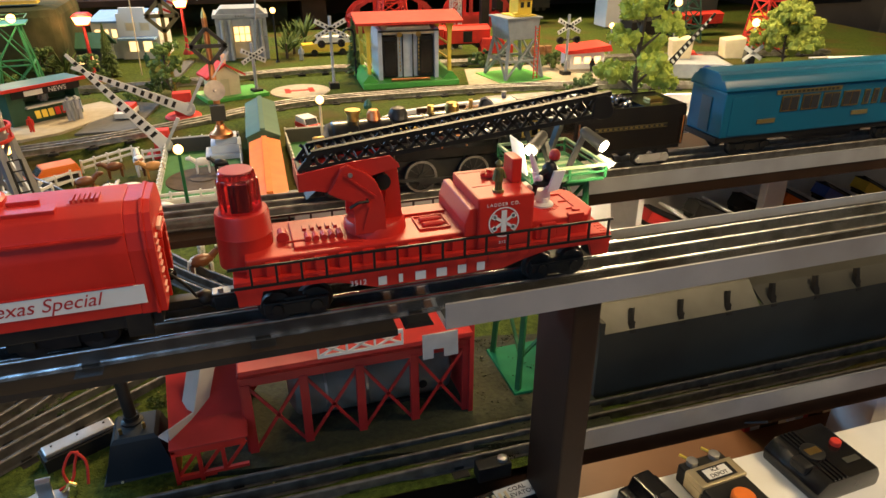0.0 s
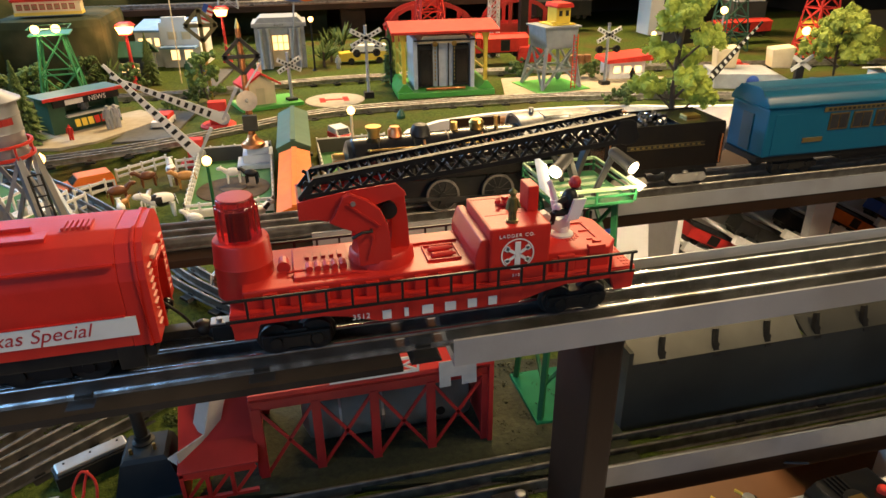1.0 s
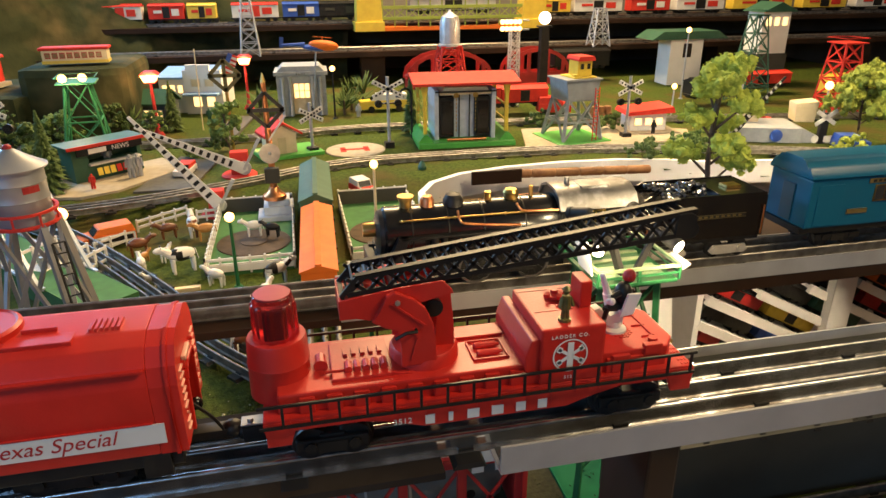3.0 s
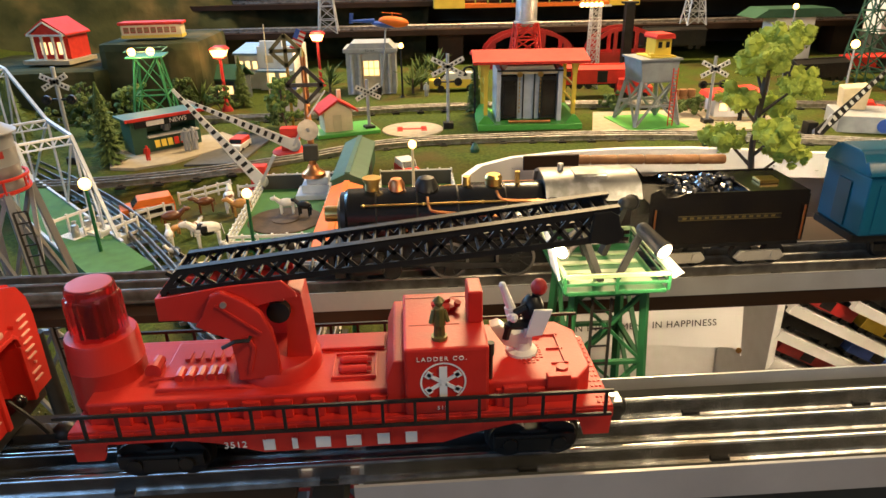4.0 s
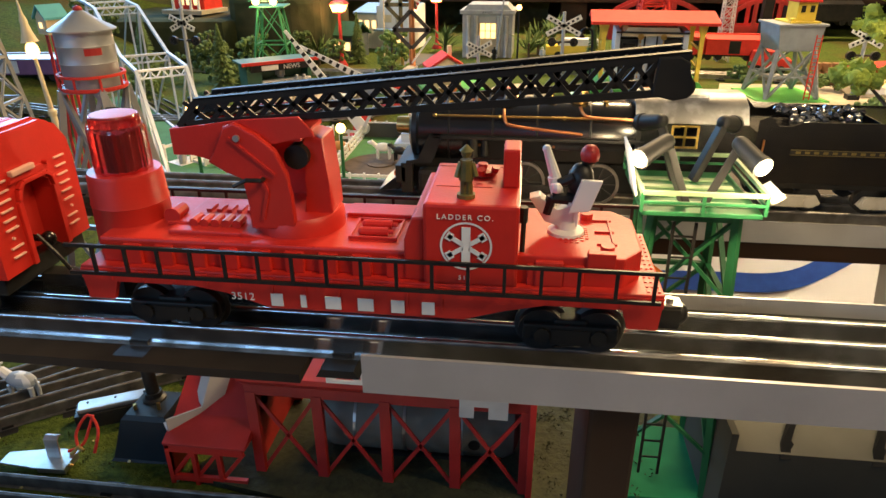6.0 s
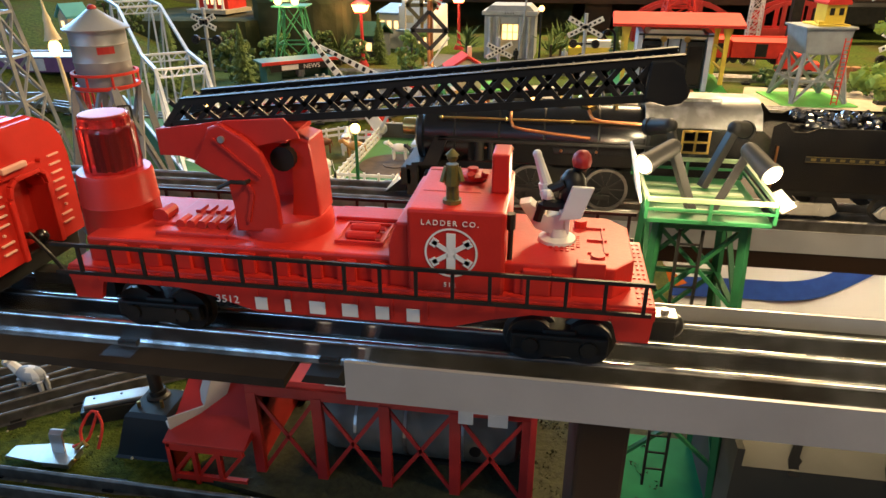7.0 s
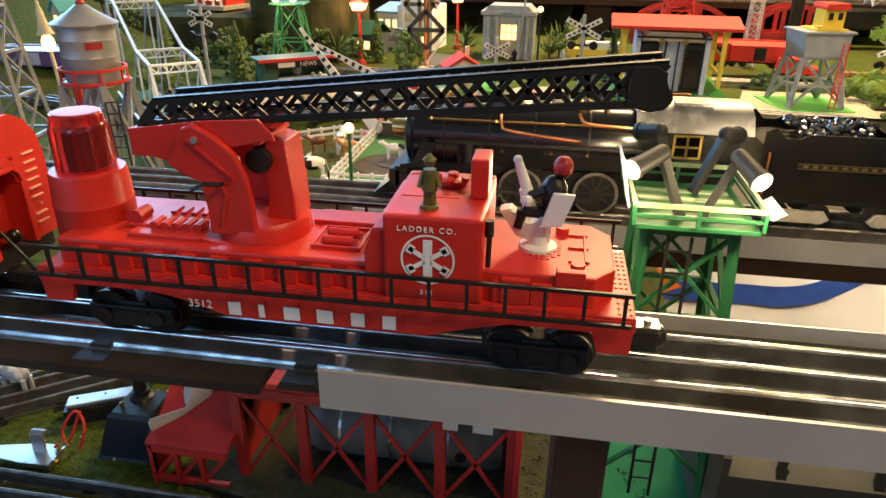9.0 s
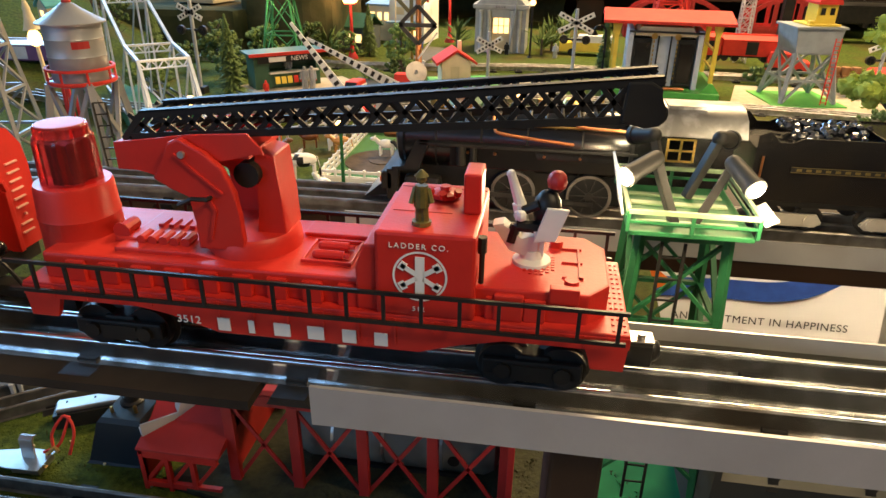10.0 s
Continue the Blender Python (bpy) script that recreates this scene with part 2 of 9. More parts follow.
class B:
    """A mesh that grows piece by piece."""

    def __init__(self):
        self.bm = bmesh.new()

    def box(self, x0, x1, y0, y1, z0, z1, bevel=0.0, m=None):
        mat = Matrix.LocRotScale(((x0 + x1) / 2, (y0 + y1) / 2, (z0 + z1) / 2), None, (abs(x1 - x0), abs(y1 - y0), abs(z1 - z0)))
        made = bmesh.ops.create_cube(self.bm, size=1, matrix=(m @ mat) if m else mat)["verts"]
        if bevel:
            edges = list({e for v in made for e in v.link_edges})
            bmesh.ops.bevel(self.bm, geom=edges, offset=bevel, segments=2, profile=0.6, affect="EDGES")
        return self

    def bar(self, p, q, w, h=None, bevel=0.0):
        """A square bar from p to q."""
        p, q = Vector(p), Vector(q)
        h = h or w
        d = q - p
        rot = d.to_track_quat("X", "Z").to_matrix().to_4x4()
        return self.box(-d.length / 2, d.length / 2, -w / 2, w / 2, -h / 2, h / 2, bevel, Matrix.Translation((p + q) / 2) @ rot)

    def cyl(self, p, q, r, r2=None, n=12, caps=True):
        p, q = Vector(p), Vector(q)
        d = q - p
        rot = d.to_track_quat("Z", "Y").to_matrix().to_4x4()
        bmesh.ops.create_cone(self.bm, cap_ends=caps, segments=n, radius1=r, radius2=r if r2 is None else r2, depth=d.length, matrix=Matrix.Translation((p + q) / 2) @ rot)
        return self

    def ball(self, c, r, s=(1, 1, 1), n=10):
        bmesh.ops.create_uvsphere(self.bm, u_segments=n, v_segments=max(5, n // 2 + 1), radius=r, matrix=Matrix.LocRotScale(c, None, s))
        return self

    def lathe(self, profile, c=(0, 0, 0), n=20, axis="Z"):
        """profile: (radius, height) pairs from the bottom up."""
        c = Vector(c)
        turn = {"Z": Matrix(), "X": Matrix.Rotation(radians(90), 4, "Y"), "Y": Matrix.Rotation(radians(-90), 4, "X")}[axis]
        rings = []
        for r, h in profile:
            rings.append([self.bm.verts.new(c + turn @ Vector((r * math.cos(2 * math.pi * k / n), r * math.sin(2 * math.pi * k / n), h))) for k in range(n)])
        for a, b in zip(rings, rings[1:]):
            for k in range(n):
                self.bm.faces.new((a[k], a[(k + 1) % n], b[(k + 1) % n], b[k]))
        self.bm.faces.new(rings[0][::-1])
        self.bm.faces.new(rings[-1])
        return self

    def prism(self, pts, a, b, axis="Y", bevel=0.0):
        """The outline pts drawn along axis from a to b. Axis Y: pts are (x, z); X: (y, z); Z: (x, y)."""
        put = {"Y": lambda u, v, w: (u, w, v), "X": lambda u, v, w: (w, u, v), "Z": lambda u, v, w: (u, v, w)}[axis]
        lo = [self.bm.verts.new(put(u, v, a)) for u, v in pts]
        hi = [self.bm.verts.new(put(u, v, b)) for u, v in pts]
        faces = [self.bm.faces.new(lo[::-1]), self.bm.faces.new(hi)]
        n = len(pts)
        for k in range(n):
            faces.append(self.bm.faces.new((lo[k], lo[(k + 1) % n], hi[(k + 1) % n], hi[k])))
        if bevel:
            edges = list({e for f in faces for e in f.edges})
            bmesh.ops.bevel(self.bm, geom=edges, offset=bevel, segments=2, profile=0.6, affect="EDGES")
        return self

    def sweep(self, path, outline, closed=False):
        """outline: (side, up) pairs carried along path."""
        path = [Vector(p) for p in path]
        n, rings = len(path), []
        for k, p in enumerate(path):
            if closed:
                d = path[(k + 1) % n] - path[k - 1]
            else:
                d = path[min(k + 1, n - 1)] - path[max(k - 1, 0)]
            d.normalize()
            side = Vector((d.y, -d.x, 0))
            side = side.normalized() if side.length > 1e-6 else Vector((1, 0, 0))
            up = side.cross(d)
            rings.append([self.bm.verts.new(p + side * u + up * v) for u, v in outline])
        m = len(outline)
        pairs = list(zip(rings, rings[1:])) + ([(rings[-1], rings[0])] if closed else [])
        for a, b in pairs:
            for k in range(m):
                self.bm.faces.new((a[k], a[(k + 1) % m], b[(k + 1) % m], b[k]))
        if not closed:
            self.bm.faces.new(rings[0][::-1])
            self.bm.faces.new(rings[-1])
        return self

    def tube(self, path, r, n=8):
        return self.sweep(path, [(r * math.cos(2 * math.pi * k / n), r * math.sin(2 * math.pi * k / n)) for k in range(n)])


def mesh_of(name, b, mats, smooth=False, angle=35):
    bmesh.ops.recalc_face_normals(b.bm, faces=b.bm.faces)
    me = bpy.data.meshes.new(name)
    b.bm.to_mesh(me)
    b.bm.free()
    for m in mats if isinstance(mats, (list, tuple)) else [mats]:
        me.materials.append(m)
    if smooth:
        me.shade_smooth()
        me.set_sharp_from_angle(angle=radians(angle))
    return me


def part(name, b, mat, parent, label="", smooth=False, at=None):
    ob = new(name, mesh_of(name, b, mat, smooth))
    ob.parent = parent
    if at is not None:
        ob.matrix_basis = at
    return tagged(ob, label)


def piece(name, mesh, parent, at):
    """One more object on a mesh that others share."""
    ob = new(name, mesh)
    ob.parent = parent
    ob.matrix_basis = at
    return ob


def thing(name, label, category, at=None, group="", kind=""):
    ob = new(name)
    ob.empty_display_size = 0.01
    if at is not None:
        ob.matrix_basis = at
    return tagged(ob, label, category, group, kind)


def solid(name, b, mat, label, category, at=None, group="", kind="", smooth=False):
    """A thing that is a single mesh."""
    ob = new(name, mesh_of(name, b, mat, smooth))
    if at is not None:
        ob.matrix_basis = at
    return tagged(ob, label, category, group, kind)


def writing(name, text, size, mat, parent, at, depth=0.0001, spacing=1.0, align="CENTER", slant=0.0):
    """Lettering as a mesh, lying in its own xy plane."""
    cu = bpy.data.curves.new(name, "FONT")
    cu.body, cu.size, cu.extrude, cu.align_x, cu.space_character = text, size, depth, align, spacing
    cu.shear = slant
    tmp = new(name, cu)
    dg = bpy.context.evaluated_depsgraph_get()
    me = bpy.data.meshes.new_from_object(tmp.evaluated_get(dg))
    bpy.data.objects.remove(tmp)
    me.materials.clear()
    me.materials.append(mat)
    ob = new(name, me)
    ob.parent = parent
    ob.matrix_basis = at
    return ob


FACE = Matrix.Rotation(radians(90), 4, "X")  # upright, facing the front

# ---- the room and the table ----
GROUND = 0.82      # the pasture
LOW = 0.795        # low ground at the table's front
LAWN = 0.845       # the wide lawn behind


def smooth_step(a, b, v):
    u = min(1, max(0, (v - a) / (b - a)))
    return u * u * (3 - 2 * u)


RIM = [(0.215, 0.62), (0.2, 0.75), (0.205, 0.83), (0.235, 0.885), (0.3, 0.93), (0.4, 0.955), (0.52, 0.965), (0.64, 0.957), (0.74, 0.932), (0.8, 0.905), (0.88, 0.89), (0.98, 0.87), (1.08, 0.85), (1.14, 0.78), (1.18, 0.7), (1.2, 0.55)]


def in_pit(x, y):
    if y < 0.62 or x < 0.2 or x > 1.2:
        return x > 0.27 and 0.2 < y <= 0.62
    for (x0, y0), (x1, y1) in zip(RIM[2:], RIM[3:]):
        if x0 <= x <= x1:
            return y < y0 + (y1 - y0) * (x - x0) / (x1 - x0)
    return False


def ground_z(x, y):
    z = LOW + (GROUND - LOW) * smooth_step(0.2, 0.42, y) + (LAWN - GROUND) * smooth_step(0.87, 0.97, y)
    z += 0.02 * smooth_step(1.5, 2.3, y)
    z += 0.16 * smooth_step(-0.65, -1.15, x) * smooth_step(0.7, 1.3, y)
    return z + 0.0025 * noise.noise(Vector((x * 9, y * 9, 0)))


def ground_sheet():
    b = B()
    nx, ny = 150, 140
    xs = [-1.5 + 3.6 * i / nx for i in range(nx + 1)]
    ys = [0.036 + 2.384 * j / ny for j in range(ny + 1)]
    grid = [[b.bm.verts.new((x, y, ground_z(x, y))) for x in xs] for y in ys]
    for j in range(ny):
        for i in range(nx):
            if in_pit(xs[i] + 0.012, ys[j] + 0.009):
                continue
            b.bm.faces.new((grid[j][i], grid[j][i + 1], grid[j + 1][i + 1], grid[j + 1][i]))
    ob = new("ground", mesh_of("ground", b, [GRASS], True, 80))
    tagged(ob, "green and brown scatter grass over the layout table", "ground", kind="structure")


ground_sheet()
solid("table_rim", B().sweep([(x, y, 0.838) for x, y in RIM], [(-0.006, -0.03), (0.006, -0.03), (0.006, 0.016), (-0.006, 0.016)]), WHITE_PAINT,
      "white curved wooden rim round a cut-out in the table", "rim", kind="structure", smooth=True)


def plain_box(name, lim, mat, label, category, bevel=0.0):
    return solid(name, B().box(*lim, bevel=bevel), mat, label, category, kind="structure")


plain_box("floor", (-1.88, 3.5, -2.6, 3.0, -0.05, 0.0), FLOOR_WOOD, "orange-brown wooden floor under the table", "floor")
plain_box("ceiling", (-1.88, 3.5, -2.6, 3.0, 2.4, 2.45), CEIL_PAINT, "pale plain room ceiling", "ceiling")
north = B().box(-1.88, -1.75, 2.62, 2.7, 0, 2.4).box(-0.25, 3.5, 2.62, 2.7, 0, 2.4).box(-1.75, -0.25, 2.62, 2.7, 0, 1.35).box(-1.75, -0.25, 2.62, 2.7, 2.25, 2.4)
solid("wall_north", north, WALL_PAINT, "pale room wall with a window opening behind the layout", "wall", kind="structure")
south = B().box(-0.55, 3.5, -2.6, -2.52, 0, 2.4).box(-1.88, -1.75, -2.6, -2.52, 0, 2.4).box(-1.75, -0.55, -2.6, -2.52, 0, 1.4).box(-1.75, -0.55, -2.6, -2.52, 2.2, 2.4)
solid("wall_south", south, WALL_PAINT, "pale room wall with a window opening", "wall", kind="structure")
plain_box("wall_east", (3.42, 3.5, -2.52, 2.62, 0, 2.4), WALL_PAINT, "pale room wall beside the layout", "wall")
west = B().box(-1.88, -1.8, -2.52, -2.3, 0, 2.4).box(-1.88, -1.8, -0.6, 1.15, 0, 2.4).box(-1.88, -1.8, -2.3, -0.6, 0, 1.4).box(-1.88, -1.8, -2.3, -0.6, 2.2, 2.4).box(-1.88, -1.8, 2.35, 2.62, 0, 2.4).box(-1.88, -1.8, 1.15, 2.35, 0, 1.38).box(-1.88, -1.8, 1.15, 2.35, 2.23, 2.4)
solid("wall_west", west, WALL_PAINT, "pale room wall with two window openings beside the hillside", "wall", kind="structure")
plain_box("table_top", (-1.5, 0.2, 0.03, 2.42, 0.75, 0.775), BROWN_WOOD, "dark wooden table top under the layout", "table top")

# front ledge: dark board at the left, painted metal channel at the right
plain_box("track_board", (-1.3, 0.054, -0.031, 0.04, 0.986, 0.990), BOARD, "thin grey-brown board under the front track", "board")
channel = B().prism([(-0.037, 0.9885), (0.037, 0.9885), (0.037, 0.9972), (0.0358, 0.9972), (0.0358, 0.990), (-0.0355, 0.990), (-0.0355, 1.0045), (-0.037, 1.0045)], 0.080, 1.9, "X")
solid("track_channel", channel, ALUMINIUM, "pale painted metal channel carrying the front track", "channel", kind="structure")
plain_box("track_bed", (0.082, 1.9, -0.0353, 0.0356, 0.9901, 0.9903), TRACK_BED, "dull grey liner in the channel under the track", "liner")
plain_box("ledge_post", (0.1625, 0.1805, -0.032, 0.017, 0.3, 0.9885), BROWN_WOOD, "dark-stained wooden post under the metal channel", "post", bevel=0.0015)

# loco ledge
plain_box("upper_ledge", (-1.4, 0.02, 0.2, 0.264, 0.950, 0.9565), BROWN_WOOD, "dark wooden ledge under the upper track", "ledge")
plain_box("upper_ledge_board", (0.02, 2.0, 0.2045, 0.255, 0.9385, 0.9508), BROWN_WOOD, "dark-stained board under the upper ledge", "ledge board")
upper = B().prism([(0.2035, 0.951), (0.262, 0.951), (0.262, 0.9665), (0.2608, 0.9665), (0.2608, 0.9566), (0.2047, 0.9566), (0.2047, 0.9665), (0.2035, 0.9665)], 0.02, 2.0, "X")
solid("upper_channel", upper, ALUMINIUM, "pale painted metal channel carrying the upper track", "channel", kind="structure")
plain_box("upper_track_bed", (0.022, 2.0, 0.2049, 0.2606, 0.9567, 0.9569), BOARD, "dark liner in the upper channel", "liner")

plain_box("tree_shelf", (0.3, 0.9, 0.2645, 0.345, 0.94, 0.9545), BROWN_WOOD, "dark wooden shelf behind the upper track", "shelf")

# low front strip at the right
low_bed = [(0.1825, 0.0385), (1.9, 0.006), (1.9, 0.0915), (0.1825, 0.0915)]
solid("low_track_bed", B().prism(low_bed, 0.7795, 0.7905, "Z"), BOARD, "dark liner under the low track", "liner", kind="structure")
low_edge = [(0.1825, 0.0365), (1.9, 0.004), (1.9, 0.0058), (0.1825, 0.0383)]
solid("low_ledge_edge", B().prism(low_edge, 0.7965, 0.8165, "Z"), ALUMINIUM, "pale painted strip along the low track ledge", "ledge edge", kind="structure")
low_board = [(0.1825, 0.0385), (1.9, 0.006), (1.9, 0.0075), (0.1825, 0.04)]
solid("low_ledge_board", B().prism(low_board, 0.777, 0.7962, "Z"), BROWN_WOOD, "dark-stained board under the low ledge strip", "ledge board", kind="structure")
plain_box("control_panel", (-0.5, 0.52, -0.16, 0.004, 0.764, 0.780), WHITE_PAINT, "white board that carries the control buttons", "panel", bevel=0.001)


# ---- tracks ----
RAIL = [(-0.0034, -0.0105), (0.0034, -0.0105), (0.0034, -0.0098), (0.001, -0.0094), (0.001, -0.0036)]
RAIL += [(0.0015 * math.cos(a), -0.0016 + 0.0016 * math.sin(a)) for a in (-0.6, 0.0, 0.5, 0.95, 1.35, 1.79, 2.19, 2.64, 3.14, 3.74)]
RAIL += [(-0.001, -0.0036), (-0.001, -0.0094), (-0.0034, -0.0098)]
TIE = mesh_of("tie", B().prism([(-0.0085, -0.0135), (0.0085, -0.0135), (0.0065, -0.0100), (-0.0065, -0.0100)], -0.027, 0.027, "Y").box(-0.004, 0.004, -0.0185, -0.0133, -0.0103, -0.0083).box(-0.004, 0.004, 0.0133, 0.0185, -0.0103, -0.0083), BLACK)


def offset_path(path, d):
    out = []
    for k, p in enumerate(path):
        a, c = Vector(path[max(k - 1, 0)]), Vector(path[min(k + 1, len(path) - 1)])
        t = (c - a).normalized()
        out.append(Vector(p) + Vector((-t.y, t.x, 0)).normalized() * d)
    return out


def track(label, path, mat=TIN, gap=0.085, gauge=0.01588, group="tracks"):
    """A three-rail toy track whose rail tops follow path."""
    path = [Vector(p) for p in path]
    t = thing("track", label, "track", group=group)
    for d in (-gauge, 0, gauge):
        part("rail", B().sweep(offset_path(path, d), RAIL), mat, t, smooth=True)
    left = gap / 2
    for a, c in zip(path, path[1:]):
        seg = (c - a)
        while left < seg.length:
            p = a + seg * (left / seg.length)
            piece("tie", TIE, t, Matrix.Translation(p) @ Matrix.Rotation(math.atan2(seg.y, seg.x), 4, "Z"))
            left += gap
        left -= seg.length
    return t


def curve_pts(pts, n=10):
    """A smooth path through pts."""
    pts = [Vector(p) for p in pts]
    out = []
    for k in range(len(pts) - 1):
        p0, p1, p2, p3 = pts[max(k - 1, 0)], pts[k], pts[k + 1], pts[min(k + 2, len(pts) - 1)]
        for i in range(n):
            u = i / n
            out.append(0.5 * (2 * p1 + (p2 - p0) * u + (2 * p0 - 5 * p1 + 4 * p2 - p3) * u * u + (3 * p1 - p0 - 3 * p2 + p3) * u ** 3))
    return out + [pts[-1]]


track("silver three-rail toy track on the front ledge", [(-1.25, 0, 1.0), (1.88, 0, 1.0)])
track("grey three-rail track on the upper ledge", [(-1.35, 0.232, 0.9705), (1.95, 0.232, 0.9705)], RUSTY)
track("dull three-rail track low behind the post", [(-1.2, 0.0685, 0.805), (1.9, 0.0605, 0.805)], DARK_RAIL)
track("dull track curving across the lawn", curve_pts([(-1.0, 0.98, 0.857), (-0.6, 0.88, 0.853), (-0.334, 0.905, 0.851), (-0.104, 0.985, 0.853), (0.06, 1.06, 0.856), (0.244, 1.08, 0.857), (0.605, 1.065, 0.857), (0.954, 0.975, 0.857), (1.4, 0.8, 0.857)]), RUSTY, gap=0.06)
track("dull track curving round the far lawn", curve_pts([(-0.9, 1.35, 0.86), (-0.25, 1.33, 0.858), (0.094, 1.376, 0.86), (0.275, 1.381, 0.86), (0.6, 1.36, 0.86), (1.0, 1.3, 0.86), (1.6, 1.2, 0.86)]), RUSTY, gap=0.06)

# ---- trains ----


def bogie(parent, x, z=0.0, mat=BLACK, length=0.034, wheel=0.0085):
    """A two-axle truck centred at x, rail top at z."""
    t = part("truck_frame", B().box(x - length / 2, x + length / 2, -0.0215, -0.0185, z + 0.006, z + 0.0125, 0.0008).box(x - length / 2, x + length / 2, 0.0185, 0.0215, z + 0.006, z + 0.0125, 0.0008)
             .box(x - 0.006, x + 0.006, -0.02, 0.02, z + 0.007, z + 0.014, 0.001).box(x - 0.007, x + 0.007, -0.0222, -0.0212, z + 0.005, z + 0.011)
             .cyl((x - length * 0.3, -0.0228, z + wheel), (x - length * 0.3, -0.02, z + wheel), 0.003, n=10).cyl((x + length * 0.3, -0.0228, z + wheel), (x + length * 0.3, -0.02, z + wheel), 0.003, n=10), mat, parent)
    for dx in (-length * 0.3, length * 0.3):
        w = B().cyl((x + dx, -0.0172, z + wheel), (x + dx, 0.0172, z + wheel), 0.0016, n=8)
        for s in (-1, 1):
            w.lathe([(wheel, 0), (wheel, 0.0035), (wheel + 0.0016, 0.0042), (wheel + 0.0016, 0.005)] if s < 0 else [(wheel + 0.0016, 0), (wheel + 0.0016, 0.001), (wheel, 0.0015), (wheel, 0.005)], (x + dx, -0.0185 if s < 0 else 0.0135, z + wheel), 18, "Y")
        part("wheelset", w, DARK_METAL, parent, smooth=True)


def coupler(parent, x, side, z=0.0):
    s = side
    c = part("coupler", B().box(min(x, x + s * 0.013), max(x, x + s * 0.013), -0.0055, 0.0055, z + 0.004, z + 0.0125, 0.0012).ball((x + s * 0.0125, 0, z + 0.0085), 0.0052, (0.8, 0.95, 0.9), 12), BLACK, parent, smooth=True)
    part("coupler_plate", B().box(min(x, x + s * 0.0135), max(x, x + s * 0.0135), -0.0038, 0.0038, z + 0.0126, z + 0.0134, 0.0003), STEEL, c)
    part("coupler_knob", B().cyl((x + s * 0.009, -0.001, z + 0.0133), (x + s * 0.009, -0.001, z + 0.0155), 0.0015, n=10), STEEL, c)


def ladder_car():
    """Origin on the rails, halfway between the ends; x towards the gun."""
    L0, L1 = -0.106, 0.106
    c = thing("ladder_car", "red plastic toy fire ladder car on the front track", "toy train car", pose(0.078, 0, 1.0))
    part("frame", B().prism([(L0, 0.0285), (L0, 0.0245), (L0 + 0.001, 0.0245), (L0 + 0.001, 0.016), (L0 + 0.0115, 0.016), (L0 + 0.0135, 0.024), (-0.062, 0.024), (-0.05, 0.0215), (-0.033, 0.016), (0.038, 0.016), (0.052, 0.0205), (0.066, 0.024), (L1 - 0.0135, 0.024), (L1 - 0.0115, 0.016), (L1 - 0.001, 0.016), (L1 - 0.001, 0.0245), (L1, 0.0245), (L1, 0.0285)], -0.027, -0.0245, "Y", 0.0004)
         .prism([(L0, 0.0285), (L0, 0.0245), (L0 + 0.001, 0.016), (L0 + 0.0115, 0.016), (L0 + 0.0135, 0.024), (-0.05, 0.0215), (-0.033, 0.016), (0.038, 0.016), (0.066, 0.024), (L1 - 0.0135, 0.024), (L1 - 0.0115, 0.016), (L1 - 0.001, 0.016), (L1, 0.0285)], 0.0245, 0.027, "Y")
         .box(L0, L1, -0.0265, 0.0265, 0.0265, 0.0295, 0.0006), RED, c)
    ribs = B()
    for k in range(16):
        x = -0.094 + k * 0.0124
        ribs.box(x - 0.0004, x + 0.0004, -0.0274, -0.0266, 0.0185 if -0.033 < x < 0.038 else 0.0243, 0.0285)
    part("sill_ribs", ribs, RED, c)
    for k in range(14):
        x = -0.086 + k * 0.0124
        if not (0.015 < x < 0.05):
            part("side_locker", B().box(x - 0.0035, x + 0.0035, -0.0238, -0.0215, 0.0295, 0.0375, 0.0005), RED, c)
    # hood and decks
    part("hood", B().box(-0.099, 0.02, -0.0222, 0.0222, 0.0293, 0.0395, 0.001).box(-0.074, -0.045, -0.017, 0.017, 0.039, 0.0412, 0.0006)
         .prism([(-0.046, 0.0412), (-0.036, 0.0395), (-0.046, 0.0393)], -0.017, 0.017, "Y"), RED, c)
    for k in range(5):
        x = -0.066 + k * 0.0042
        part("vent_ridge", B().cyl((x, -0.0125, 0.0425), (x, -0.006, 0.0425), 0.0018, n=8), RED, c)
        part("vent_slot", B().box(x - 0.0015, x + 0.0005, 0.002, 0.0085, 0.041, 0.0425), RED, c)
    part("hose_reel", B().cyl((-0.0785, -0.004, 0.0415), (-0.0785, 0.004, 0.0415), 0.0026, n=10).cyl((-0.0785, -0.005, 0.0415), (-0.0785, -0.0042, 0.0415), 0.0034, n=10), RED, c)
    part("hose", B().cyl((-0.077, -0.01, 0.0412), (-0.066, -0.01, 0.0412), 0.0008, n=6), RED, c)
    part("hatch_recess", B().box(-0.0055, 0.0115, -0.0135, 0.0035, 0.0393, 0.0396), RED_DULL, c)
    for lim in ((-0.006, 0.012, -0.014, -0.0132), (-0.006, 0.012, 0.0032, 0.004), (-0.006, -0.0052, -0.0132, 0.0032), (0.0112, 0.012, -0.0132, 0.0032)):
        part("hatch_rim", B().box(*lim, 0.0393, 0.0408, 0.0002), RED, c)
    for y in (-0.009, -0.002):
        part("extinguisher", B().cyl((-0.002, y, 0.0408), (0.008, y, 0.0408), 0.0017, n=10).ball((-0.002, y, 0.0408), 0.0017, n=8).cyl((0.008, y, 0.0408), (0.01, y, 0.0408), 0.0009, n=8), RED, c, smooth=True)
    part("hood_panel", B().box(-0.012, 0.015, 0.0075, 0.019, 0.0395, 0.041, 0.0004), RED, c)
    # beacon
    bx = -0.0975
